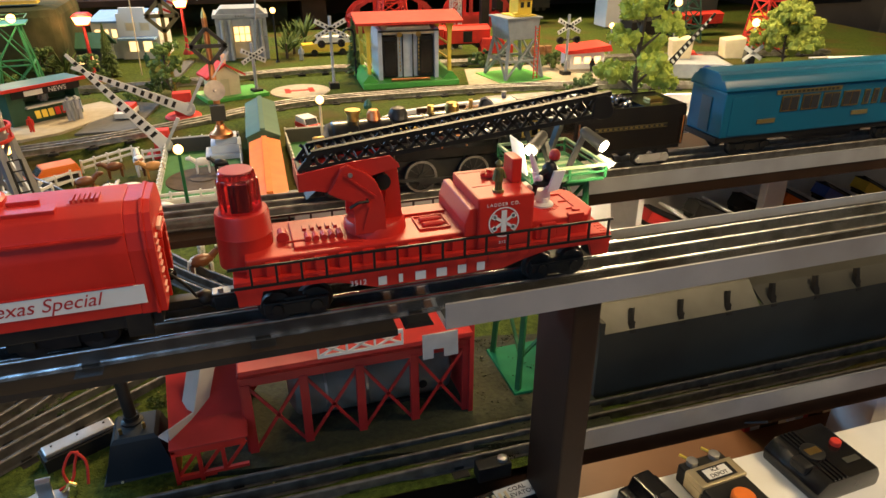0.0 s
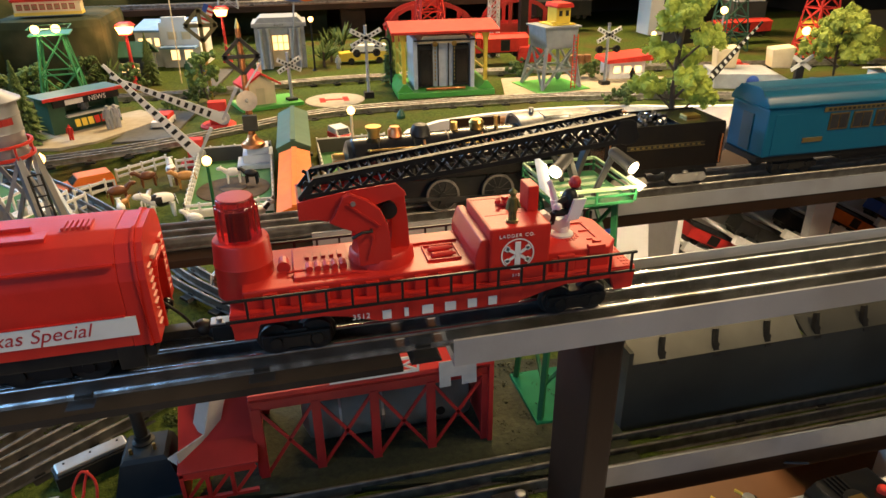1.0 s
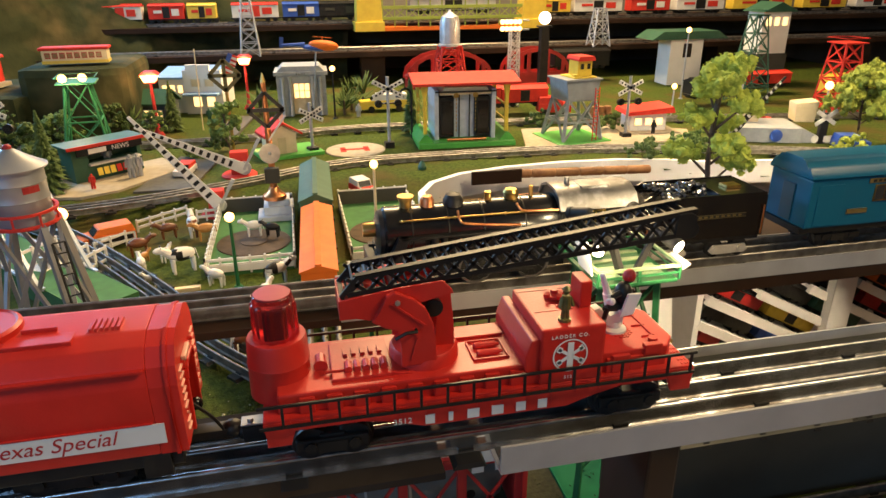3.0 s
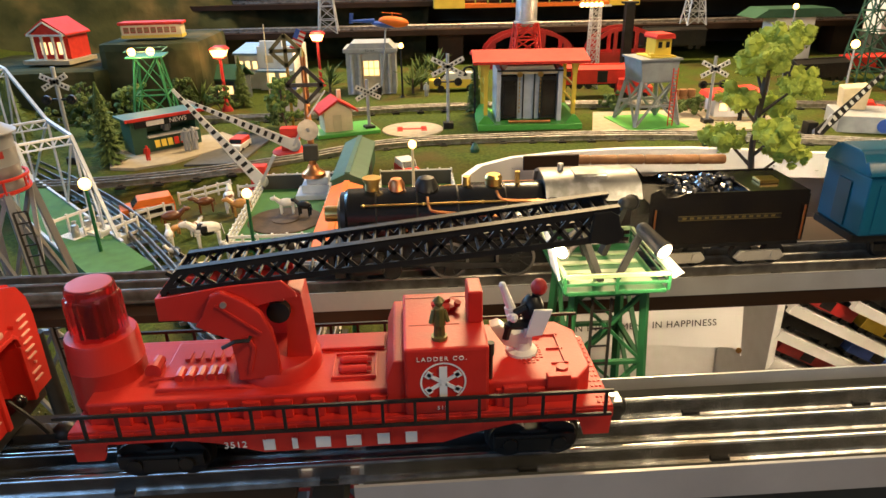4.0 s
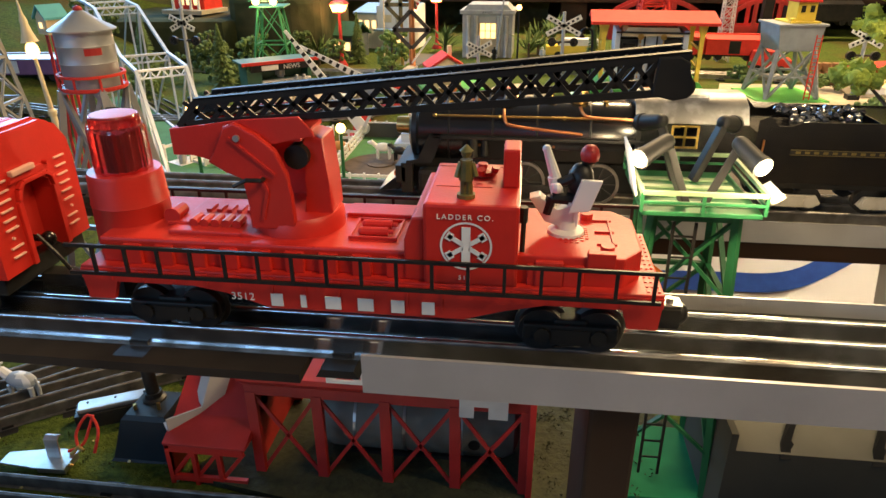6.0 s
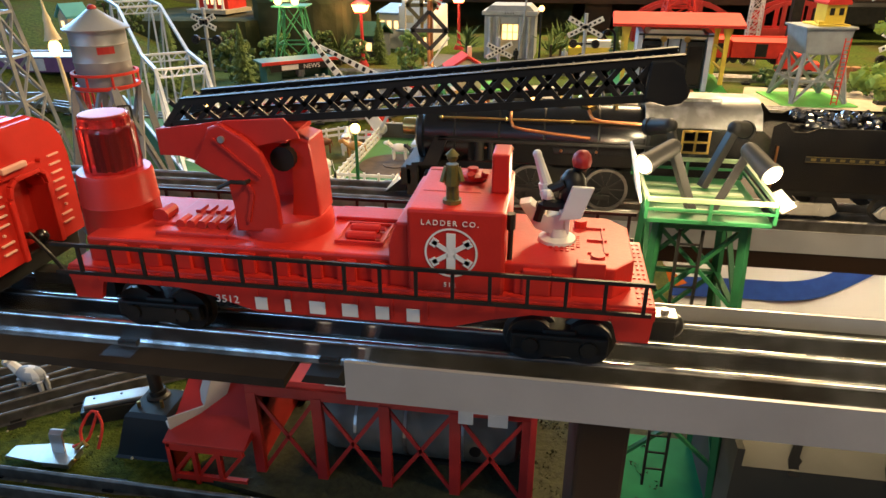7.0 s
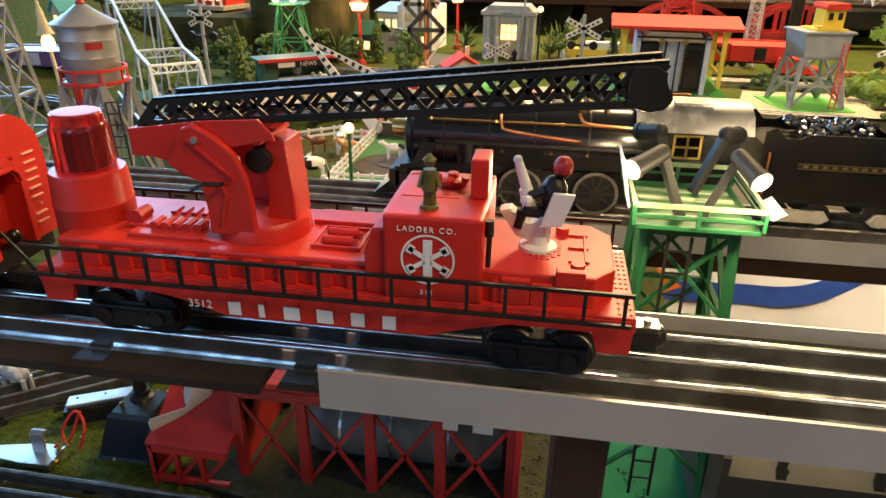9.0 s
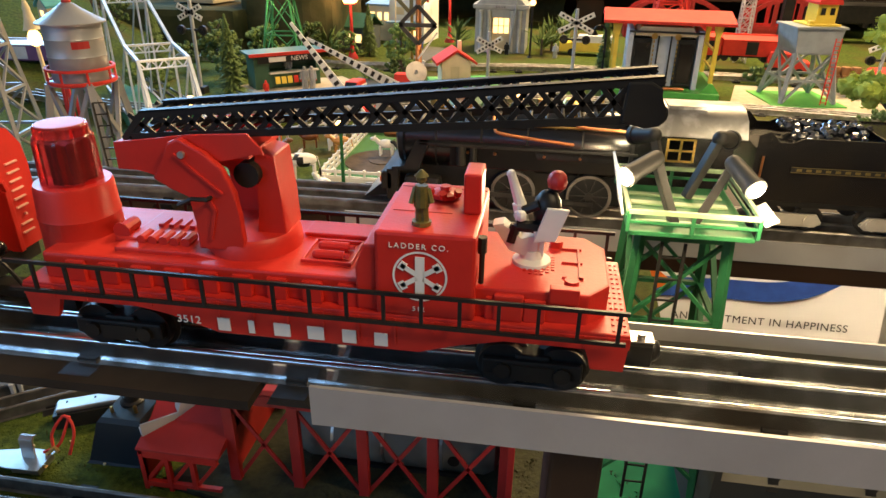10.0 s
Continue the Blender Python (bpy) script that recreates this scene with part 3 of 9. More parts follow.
    part("beacon_base", B().lathe([(0.0146, 0.0293), (0.0143, 0.046), (0.0146, 0.0465), (0.0143, 0.0475), (0.0138, 0.0575), (0.0133, 0.0588), (0.0118, 0.0588)], (bx, 0, 0), 32), RED, c, smooth=True)
    lens = B()
    n, rings = 48, []
    for r, h, cut in ((0.0108, 0.0585, 1), (0.0106, 0.0745, 1), (0.0102, 0.0758, 0.8), (0.0094, 0.0762, 0.3), (0.0092, 0.0795, 0.2), (0.0086, 0.0801, 0)):
        rings.append([])
        for k in range(n):
            rr = r - 0.001 * cut * (1, 1, 0.35, 0)[k % 4]
            rings[-1].append(lens.bm.verts.new((bx + rr * math.cos(2 * math.pi * k / n), rr * math.sin(2 * math.pi * k / n), h)))
    for a, d in zip(rings, rings[1:]):
        for k in range(n):
            lens.bm.faces.new((a[k], a[(k + 1) % n], d[(k + 1) % n], d[k]))
    lens.bm.faces.new(rings[-1])
    lens.bm.faces.new(rings[0][::-1])
    part("beacon_lens", lens, RED_LENS, c, "clear red ribbed beacon lens")
    part("beacon_core", B().box(bx - 0.0042, bx + 0.0042, -0.0045, 0.0045, 0.0588, 0.0735), BLACK, c)
    part("beacon_cap", B().lathe([(0.0084, 0.08015), (0.0082, 0.0804), (0.007, 0.0805)], (bx, 0, 0), 24), shader("pale_red_plastic", (0.5, 0.09, 0.1), 0.45, spec=0.25, other=(0.42, 0.07, 0.08)), c, "pale red disc on the beacon", smooth=True)
    # turntable and arm
    swing = Matrix.Translation((0.003, 0, 0))
    part("turntable", B().lathe([(0.0172, 0.0393), (0.0168, 0.0445), (0.0155, 0.0462)], (-0.031, 0, 0), 32), RED, c, smooth=True, at=swing)
    for s in (-1, 1):
        y0, y1 = (-0.0165, -0.0135) if s < 0 else (0.0135, 0.0165)
        part("arm_cheek", B().prism([(-0.0445, 0.043), (-0.0275, 0.043), (-0.0282, 0.056), (-0.029, 0.064), (-0.0325, 0.0725), (-0.0385, 0.078), (-0.0465, 0.0822), (-0.0505, 0.0805), (-0.052, 0.0745), (-0.0575, 0.068), (-0.0512, 0.0642), (-0.0445, 0.0628), (-0.0442, 0.052)], y0, y1, "Y", 0.0008), RED, c, at=swing)
        part("cheek_rib", B().bar((-0.0395, y0 - 0.0003 if s < 0 else y1 + 0.0003, 0.047), (-0.0365, y0 - 0.0003 if s < 0 else y1 + 0.0003, 0.058), 0.0007, 0.0012).bar((-0.0365, y0 - 0.0003 if s < 0 else y1 + 0.0003, 0.058), (-0.0388, y0 - 0.0003 if s < 0 else y1 + 0.0003, 0.063), 0.0007, 0.0012).bar((-0.033, y0 - 0.0003 if s < 0 else y1 + 0.0003, 0.064), (-0.0485, y0 - 0.0003 if s < 0 else y1 + 0.0003, 0.077), 0.0007, 0.0009), RED, c, at=swing)
    part("arm_beam", B().prism([(-0.0715, 0.0788), (-0.0715, 0.0692), (-0.064, 0.0698), (-0.058, 0.0676), (-0.05, 0.0715), (-0.036, 0.0738), (-0.0235, 0.0772), (-0.0188, 0.0772), (-0.0195, 0.0795), (-0.024, 0.0842), (-0.045, 0.0825), (-0.055, 0.081)], -0.0134, -0.0122, "Y", 0.0004)
         .prism([(-0.0715, 0.0788), (-0.0715, 0.0692), (-0.048, 0.0715), (-0.036, 0.0738), (-0.0235, 0.0772), (-0.024, 0.0842), (-0.045, 0.0825)], 0.0122, 0.0134, "Y", 0.0004)
         .box(-0.0712, -0.024, -0.013, 0.013, 0.0755, 0.0772).box(-0.0715, -0.0703, -0.013, 0.013, 0.0695, 0.0785), RED, c, at=swing)
    part("arm_bolt", B().cyl((-0.0455, -0.0175, 0.077), (-0.0455, 0.0175, 0.077), 0.0012, n=10), STEEL, c, at=swing)
    part("arm_post", B().prism([(-0.0275, 0.0445), (-0.0165, 0.0455), (-0.0172, 0.0585), (-0.0185, 0.0745), (-0.026, 0.0765), (-0.0245, 0.066), (-0.026, 0.0535)], -0.006, 0.0095, "Y", 0.0007), RED, c, at=swing)
    part("gear", B().lathe([(0.0045, -0.0095), (0.0045, 0.0095)], (-0.0275, 0, 0.0685), 16, "Y"), BLACK, c, smooth=True, at=swing)
    part("crank", B().tube([(-0.0375, -0.0165, 0.0625), (-0.0375, -0.0195, 0.0628), (-0.0425, -0.0202, 0.063), (-0.0475, -0.0202, 0.0605)], 0.0008, 6), DARK_METAL, c, at=swing)
    # ladder
    la, lb = Vector((-0.067, 0, 0.0795)), Vector((0.104, 0, 0.0945))
    ladder = part("ladder", B().box(-0.0005, 0.0005, -0.0088, 0.0088, -0.0005, 0.0005, 0, Matrix.Translation(la)), BLACK, c, "black plastic extension ladder", at=swing)
    steps = 19

    def depth(u):
        return 0.0078 + 0.0035 * u
    for s in (-1, 1):
        y = s * 0.0085
        up = Vector((0, 0, 1))
        part("bottom_chord", B().bar((la.x, y, la.z), (lb.x, y, lb.z), 0.0014, 0.0024), BLACK, ladder)
        part("top_chord", B().bar((la.x + 0.004, y, la.z + depth(0)), (lb.x, y, lb.z + depth(1)), 0.0014, 0.0024).bar((la.x - 0.003, y, la.z - 0.001), (la.x + 0.0045, y, la.z + depth(0)), 0.0012, 0.0022), BLACK, ladder)
        part("chord_lip", B().bar((la.x + 0.004, y - s * 0.001, la.z + depth(0) + 0.001), (lb.x, y - s * 0.001, lb.z + depth(1) + 0.001), 0.0034, 0.0006), BLACK, ladder)
        for k in range(steps):
            p, q = la.lerp(lb, k / steps), la.lerp(lb, (k + 1) / steps)
            h, h2 = depth(k / steps), depth((k + 1) / steps)
            part("brace", B().bar((p.x, y, p.z), (q.x, y, q.z + h2), 0.0009, 0.0016), BLACK, ladder)
            part("brace", B().bar((p.x, y, p.z + h), (q.x, y, q.z), 0.0009, 0.0016), BLACK, ladder)
    rung = mesh_of("rung", B().cyl((0, -0.0085, 0), (0, 0.0085, 0), 0.0006, n=6), BLACK)
    for k in range(34):
        p = la.lerp(lb, (k + 0.5) / 34)
        piece("rung", rung, ladder, pose(p.x, 0, p.z + depth(k / 34) - 0.001))
        piece("rung", rung, ladder, pose(p.x, 0, p.z))
    for s in (-1, 1):
        part("head_plate", B().prism([(0.093, 0.0932), (0.1, 0.0915), (0.1045, 0.0925), (0.1062, 0.0955), (0.1055, 0.0985), (0.1038, 0.0998), (0.1042, 0.1035), (0.1005, 0.1055), (0.094, 0.105)], s * 0.0085 - 0.0012, s * 0.0085 + 0.0012, "Y", 0.0006), BLACK, ladder)
    part("head_roller", B().lathe([(0.0035, -0.0092), (0.0035, 0.0092)], (0.103, 0, 0.096), 14, "Y"), BLACK, ladder, smooth=True)
    part("foot_bar", B().box(-0.0705, -0.0685, -0.009, 0.009, 0.0775, 0.0795), BLACK, ladder)
    # cab
    part("cab", B().box(0.0235, 0.056, -0.0262, 0.0195, 0.0293, 0.0594, 0.0012), RED, c)
    part("cab_step", B().prism([(0.0165, 0.0295), (0.0165, 0.045), (0.0195, 0.0535), (0.0237, 0.0535), (0.0237, 0.0295)], -0.0245, 0.0245, "Y", 0.0008), RED, c)
    part("cab_fin", B().box(0.0495, 0.0555, -0.0085, 0.0045, 0.0595, 0.0735, 0.0008), RED, c)
    part("roof_seam", B().box(0.026, 0.046, -0.0085, -0.008, 0.059, 0.0596), RED_DULL, c)
    part("roof_seam", B().box(0.0245, 0.0555, 0.0145, 0.015, 0.059, 0.0596), RED_DULL, c)
    part("cab_valve", B().lathe([(0.0055, 0.06), (0.0055, 0.0615), (0.0035, 0.062), (0.002, 0.0622), (0.002, 0.0638)], (0.0415, 0.006, 0), 8).cyl((0.037, 0.003, 0.0618), (0.0365, 0.0025, 0.0636), 0.0014, n=8).cyl((0.046, 0.003, 0.0618), (0.0465, 0.0025, 0.0636), 0.0014, n=8).cyl((0.0415, 0.0, 0.0618), (0.0415, -0.0008, 0.0636), 0.0014, n=8), RED, c)
    part("cab_rail", B().tube([(0.0572, -0.0195, 0.031), (0.0574, -0.0195, 0.0555)], 0.001, 6).cyl((0.0572, -0.0195, 0.0515), (0.0572, -0.0195, 0.057), 0.0016, n=8), DARK_METAL, c)
    # front deck
    part("gun_deck", B().prism([(0.053, -0.0225), (0.092, -0.0225), (0.099, -0.014), (0.099, 0.014), (0.092, 0.0225), (0.053, 0.0225)], 0.0293, 0.0405, "Z", 0.0008)
         .box(0.062, 0.0715, -0.0245, -0.022, 0.0295, 0.039, 0.0006).cyl((0.0865, -0.0175, 0.04), (0.0865, -0.0175, 0.0432), 0.0024, n=12).cyl((0.0815, 0.0125, 0.04), (0.0815, 0.0125, 0.0432), 0.0024, n=12)
         .box(0.0795, 0.089, -0.0235, -0.02, 0.037, 0.0425, 0.0004), RED, c)
    grille = B()
    for i in range(8):
        for j in range(9):
            x, y = 0.069 + i * 0.0019, -0.012 + j * 0.0019
            if (x - 0.075) ** 2 / 5e-5 + y * y / 1.2e-4 < 1:
                grille.box(x - 0.0006, x + 0.0006, y - 0.0006, y + 0.0006, 0.0403, 0.0409)
    for y in (-0.012, -0.001, 0.010):
        grille.box(0.0835, 0.0905, y, y + 0.0007, 0.0403, 0.0413)
    grille.box(0.089, 0.0897, -0.012, 0.011, 0.0403, 0.0413)
    part("deck_tread", grille, RED, c)
    tread = B()
    for i in range(3):
        for j in range(14):
            tread.box(0.1003 + i * 0.0018, 0.1012 + i * 0.0018, -0.0245 + j * 0.0036, -0.0233 + j * 0.0036, 0.0293, 0.0299)
    part("end_tread", tread, RED, c)
    # handrails
    for s in (-1, 1):
        rail = B()
        y = s * 0.0302
        for z in (0.0285, 0.0395):
            rail.bar((-0.1075, y, z), (0.104, y, z), 0.0011, 0.0013)
        hr = part("handrail", rail, BLACK, c, "black plastic handrail")
        for k in range(17):
            x = -0.097 + k * 0.0124
            part("handrail_post", B().bar((x, y, 0.0285), (x, y, 0.0395), 0.001, 0.0012), BLACK, hr)
    bogie(c, -0.076)
    bogie(c, 0.076)
    coupler(c, 0.105, 1)
    coupler(c, -0.105, -1)
    # badge and lettering
    ring = B()
    n = 40
    a = [[ring.bm.verts.new((0.0383 + r * math.cos(2 * math.pi * k / n), -0.02645, 0.0445 + r * math.sin(2 * math.pi * k / n))) for k in range(n)] for r in (0.0082, 0.0089)]
    for k in range(n):
        ring.bm.faces.new((a[0][k], a[0][(k + 1) % n], a[1][(k + 1) % n], a[1][k]))
    ring.box(0.0368, 0.0398, -0.0266, -0.0263, 0.0375, 0.0515)
    for ang in (32, -32, 148, 212):
        u = Vector((math.cos(radians(ang)), 0, math.sin(radians(ang))))
        ctr = Vector((0.0383, -0.0265, 0.0445))
        ring.bar(ctr + u * 0.0012, ctr + u * 0.0072, 0.0002, 0.0016)
        ring.bar(ctr + u * 0.0055, ctr + u * 0.0078, 0.0002, 0.003)
    part("badge", ring, LETTER, c, "white round fire badge")
    writing("cab_lettering", "LADDER CO.", 0.0026, LETTER, c, Matrix.Translation((0.0378, -0.02645, 0.0542)) @ FACE, spacing=1.35)
    writing("cab_lettering", "512", 0.0023, LETTER, c, Matrix.Translation((0.0378, -0.02645, 0.0318)) @ FACE, spacing=1.3)
    writing("car_number", "3512", 0.0042, LETTER, c, Matrix.Translation((-0.0435, -0.0273, 0.0192)) @ FACE, spacing=1.1)
    for k, (x, w) in enumerate(((-0.0305, 0.0045), (-0.0205, 0.0022), (-0.0095, 0.0058), (0.0025, 0.0058), (0.0142, 0.0048), (0.0252, 0.0046))):
        part("maker_mark", B().box(x - w / 2, x + w / 2, -0.0275, -0.0271, 0.0174, 0.0224), LETTER, c)


def water_gun():
    t = thing("water_gun", "white plastic water gun with a seat on the red deck", "toy water gun", pose(0.149, 0, 1.0405))
    part("base", B().lathe([(0.0068, 0), (0.0066, 0.0012), (0.004, 0.0022), (0.0035, 0.005)], (0.002, -0.001, 0), 18).prism([(-0.012, 0.014), (-0.006, 0.005), (0.0, 0.003), (0.004, 0.004), (0.004, 0.012), (-0.002, 0.009), (-0.008, 0.015)], -0.004, 0.002, "Y", 0.0006), WHITE, t, smooth=True)
    part("seat", B().box(0.002, 0.0085, -0.0055, 0.005, 0.0115, 0.013, 0.0004).prism([(0.002, 0.0095), (0.0095, 0.0105), (0.0132, 0.022), (0.0058, 0.0222)], -0.0065, -0.005, "Y", 0.0004).prism([(0.002, 0.003), (0.006, 0.003), (0.006, 0.0115), (0.0035, 0.0115)], -0.003, 0.002, "Y", 0.0004), WHITE, t)
    part("nozzle", B().cyl((-0.0065, -0.001, 0.031), (-0.003, -0.001, 0.021), 0.0014, 0.002, 10).cyl((-0.0035, -0.001, 0.0215), (-0.0015, -0.001, 0.013), 0.0024, 0.0022, 10).ball((-0.0067, -0.001, 0.0315), 0.0016, n=8).cyl((-0.004, -0.005, 0.0185), (-0.002, 0.004, 0.0185), 0.0012, n=8).ball((-0.0025, -0.005, 0.0185), 0.002, n=8), WHITE, t, smooth=True)


def gunner():
    b = B().ball((0.004, 0, 0.0195), 0.006, (0.85, 0.8, 1.2)).ball((0.0065, 0.0, 0.0295), 0.0035, (1, 1, 1.1)).cyl((0.001, -0.003, 0.022), (-0.004, -0.003, 0.0195), 0.0017, n=8)
    b.cyl((0.004, -0.002, 0.0135), (-0.006, -0.003, 0.014), 0.0025, 0.002, 8).cyl((-0.006, -0.003, 0.0145), (-0.0075, -0.003, 0.008), 0.0019, n=8)
    me = mesh_of("toy_gunner_figure", b, [BLACK, RED_DULL], True)
    for p in me.polygons:
        p.material_index = 1 if p.center.z > 0.0275 else 0
    tagged(new("toy_gunner_figure", me), "small black toy figure with a red cap seated at the gun", "toy figure").matrix_basis = pose(0.151, 0, 1.0405)


def cab_fireman():
    b = B().cyl((0, 0, 0), (0, 0, 0.0015), 0.0032, n=10).cyl((-0.0008, 0, 0.001), (-0.0006, 0, 0.008), 0.0014, n=8).cyl((0.001, 0, 0.001), (0.0006, 0, 0.008), 0.0014, n=8)
    b.cyl((0, 0, 0.0065), (0, 0, 0.0135), 0.0026, 0.0021, 10).ball((0, 0, 0.0158), 0.0019, n=8).cyl((0, 0, 0.0165), (0, 0, 0.0185), 0.0024, 0.0004, 8).cyl((-0.002, 0, 0.0125), (-0.0033, -0.001, 0.0075), 0.0009, n=6).cyl((0.002, 0, 0.0125), (0.0034, -0.001, 0.008), 0.0009, n=6)
    me = mesh_of("toy_fireman_figure", b, [shader("olive_figure_paint", (0.09, 0.085, 0.025), 0.4, 0.3, other=(0.2, 0.15, 0.04), scale=250)], True)
    tagged(new("toy_fireman_figure", me), "olive-gold toy fireman figure standing on the red cab", "toy figure").matrix_basis = pose(0.1155, -0.0185, 1.0592)


def red_diesel():
    """The red unit behind the ladder car; x = 0 at its near end, the body towards -x."""
    t = thing("red_diesel_unit", "red plastic toy diesel unit with a white lettered stripe", "toy locomotive", pose(-0.06, 0, 1.0) @ Matrix.Diagonal((1, 0.97, 1.035, 1)))
    prof = [(-0.0275, 0.020), (-0.0278, 0.053), (-0.0262, 0.0615), (-0.021, 0.0685), (-0.012, 0.072), (0.012, 0.072), (0.021, 0.0685), (0.0262, 0.0615), (0.0278, 0.053), (0.0275, 0.020)]
    part("body_shell", B().prism(prof, -0.31, -0.0115, "X", 0.0012), RED, t, smooth=True)
    notch = [(0.0098, 0.02), (0.0098, 0.0445), (0.0088, 0.0485), (0.0062, 0.0505), (-0.0062, 0.0505), (-0.0088, 0.0485), (-0.0098, 0.0445), (-0.0098, 0.02)]
    end = part("end_wall", B().prism([(y * 0.985, 0.02 + (z - 0.02) * 0.99) for y, z in prof] + notch, -0.0115, 0.0, "X"), RED, t)
    part("corner_rib", B().sweep([(-0.004, y, z) for y, z in prof], [(-0.0007, -0.001), (0.0007, -0.001), (0.0007, 0.0004), (-0.0007, 0.0004)]), RED, t)
    part("end_door", B().box(-0.0114, -0.009, -0.0097, 0.0097, 0.02, 0.0504), RED, end)
    part("door_handle", B().box(-0.009, -0.0075, -0.004, 0.0005, 0.0335, 0.0345, 0.0003), RED_DULL, end)
    part("end_porthole", B().lathe([(0.0021, 0), (0.0021, 0.0006)], (-0.009, -0.0015, 0.0425), 16, "X"), BLACK, end)
    for p, q in zip(notch, notch[1:]):
        part("door_frame", B().bar((0.0006, p[0] * 1.12, 0.02 + (p[1] - 0.02) * 1.05), (0.0006, q[0] * 1.12, 0.02 + (q[1] - 0.02) * 1.05), 0.0026, 0.0018, 0.0004), RED, end)
    part("end_plate", B().box(0.0, 0.0022, -0.0125, 0.001, 0.0555, 0.0578, 0.0006), PINK, end, "worn pale step plate")
    part("plate_bracket", B().prism([(-0.014, 0.053), (-0.0125, 0.0558), (0.006, 0.0558), (0.0075, 0.0545), (0.006, 0.053)], 0.0, 0.0012, "X", 0.0003).cyl((0.0, 0.0085, 0.0555), (0.0022, 0.0085, 0.0555), 0.0009, n=8), RED, end)
    part("buffer", B().cyl((-0.009, -0.001, 0.0265), (0.0005, -0.001, 0.0265), 0.0014, n=12).ball((0.001, -0.001, 0.0265), 0.0031, n=14), BLACK_GLOSS, end, smooth=True)
    for s in (-1, 1):
        for k in (0, 1, 3, 4, 5, 6, 7, 8):
            z = 0.0262 + k * 0.0036
            part("louvre", B().box(-0.0005, 0.0009, s * 0.0178 - 0.0032, s * 0.0178 + 0.0032, z, z + 0.0006), PINK, end)
        part("louvre_pin", B().cyl((-0.0005, s * 0.0185, 0.0337), (0.0009, s * 0.0185, 0.0337), 0.0006, n=8), PINK, end)
    part("belt_rib", B().box(-0.31, -0.0125, -0.0288, -0.0262, 0.0605, 0.0615).box(-0.31, -0.0125, -0.0286, -0.0274, 0.036, 0.0365), RED, t)
    part("stripe", B().box(-0.31, -0.008, -0.0283, -0.0277, 0.0262, 0.0358), WHITE, t, "white painted stripe")
    writing("stripe_lettering", "The Texas Special", 0.0094, RED_DULL, t, Matrix.Translation((-0.028, -0.02835, 0.0285)) @ FACE, align="RIGHT", slant=0.35)
    part("roof_hatch", B().lathe([(0.018, 0.0), (0.018, 0.0025), (0.0165, 0.0035), (0.0155, 0.0028)], (-0.081, 0, 0.072), 32), RED, t, smooth=True)
    fit = B()
    for k in range(6):
        fit.box(-0.0345 + k * 0.0022, -0.0333 + k * 0.0022, -0.010, 0.0, 0.0715, 0.0737)
    part("roof_vent", fit.box(-0.036, -0.0215, -0.0105, 0.0005, 0.07, 0.0722, 0.0005), RED, t)
    part("roof_panel", B().box(-0.062, -0.048, -0.005, -0.0035, 0.0719, 0.0738, 0.0003).box(-0.066, -0.04, -0.0165, -0.0075, 0.07, 0.0722, 0.0004), RED, t)
    part("underframe", B().box(-0.31, -0.003, -0.0255, 0.0255, 0.0125, 0.0205, 0.0008).box(-0.02, -0.008, -0.027, -0.0245, 0.008, 0.02, 0.0005), BLACK, t)
    bogie(t, -0.05, 0, BLACK, 0.05, 0.009)
    bogie(t, -0.2, 0, BLACK, 0.05, 0.009)
    part("coupler", B().box(-0.005, 0.014, -0.004, 0.004, 0.007, 0.012, 0.0006).ball((0.0155, 0, 0.01), 0.0055, (1, 0.9, 0.8)), DARK_METAL, t, smooth=True)
    part("end_cable", B().tube(curve_pts([(0.0, -0.006, 0.03), (0.008, -0.007, 0.022), (0.012, -0.006, 0.014)], 5), 0.0008, 6), BLACK, t)


ladder_car()
water_gun()
gunner()
cab_fireman()
red_diesel()


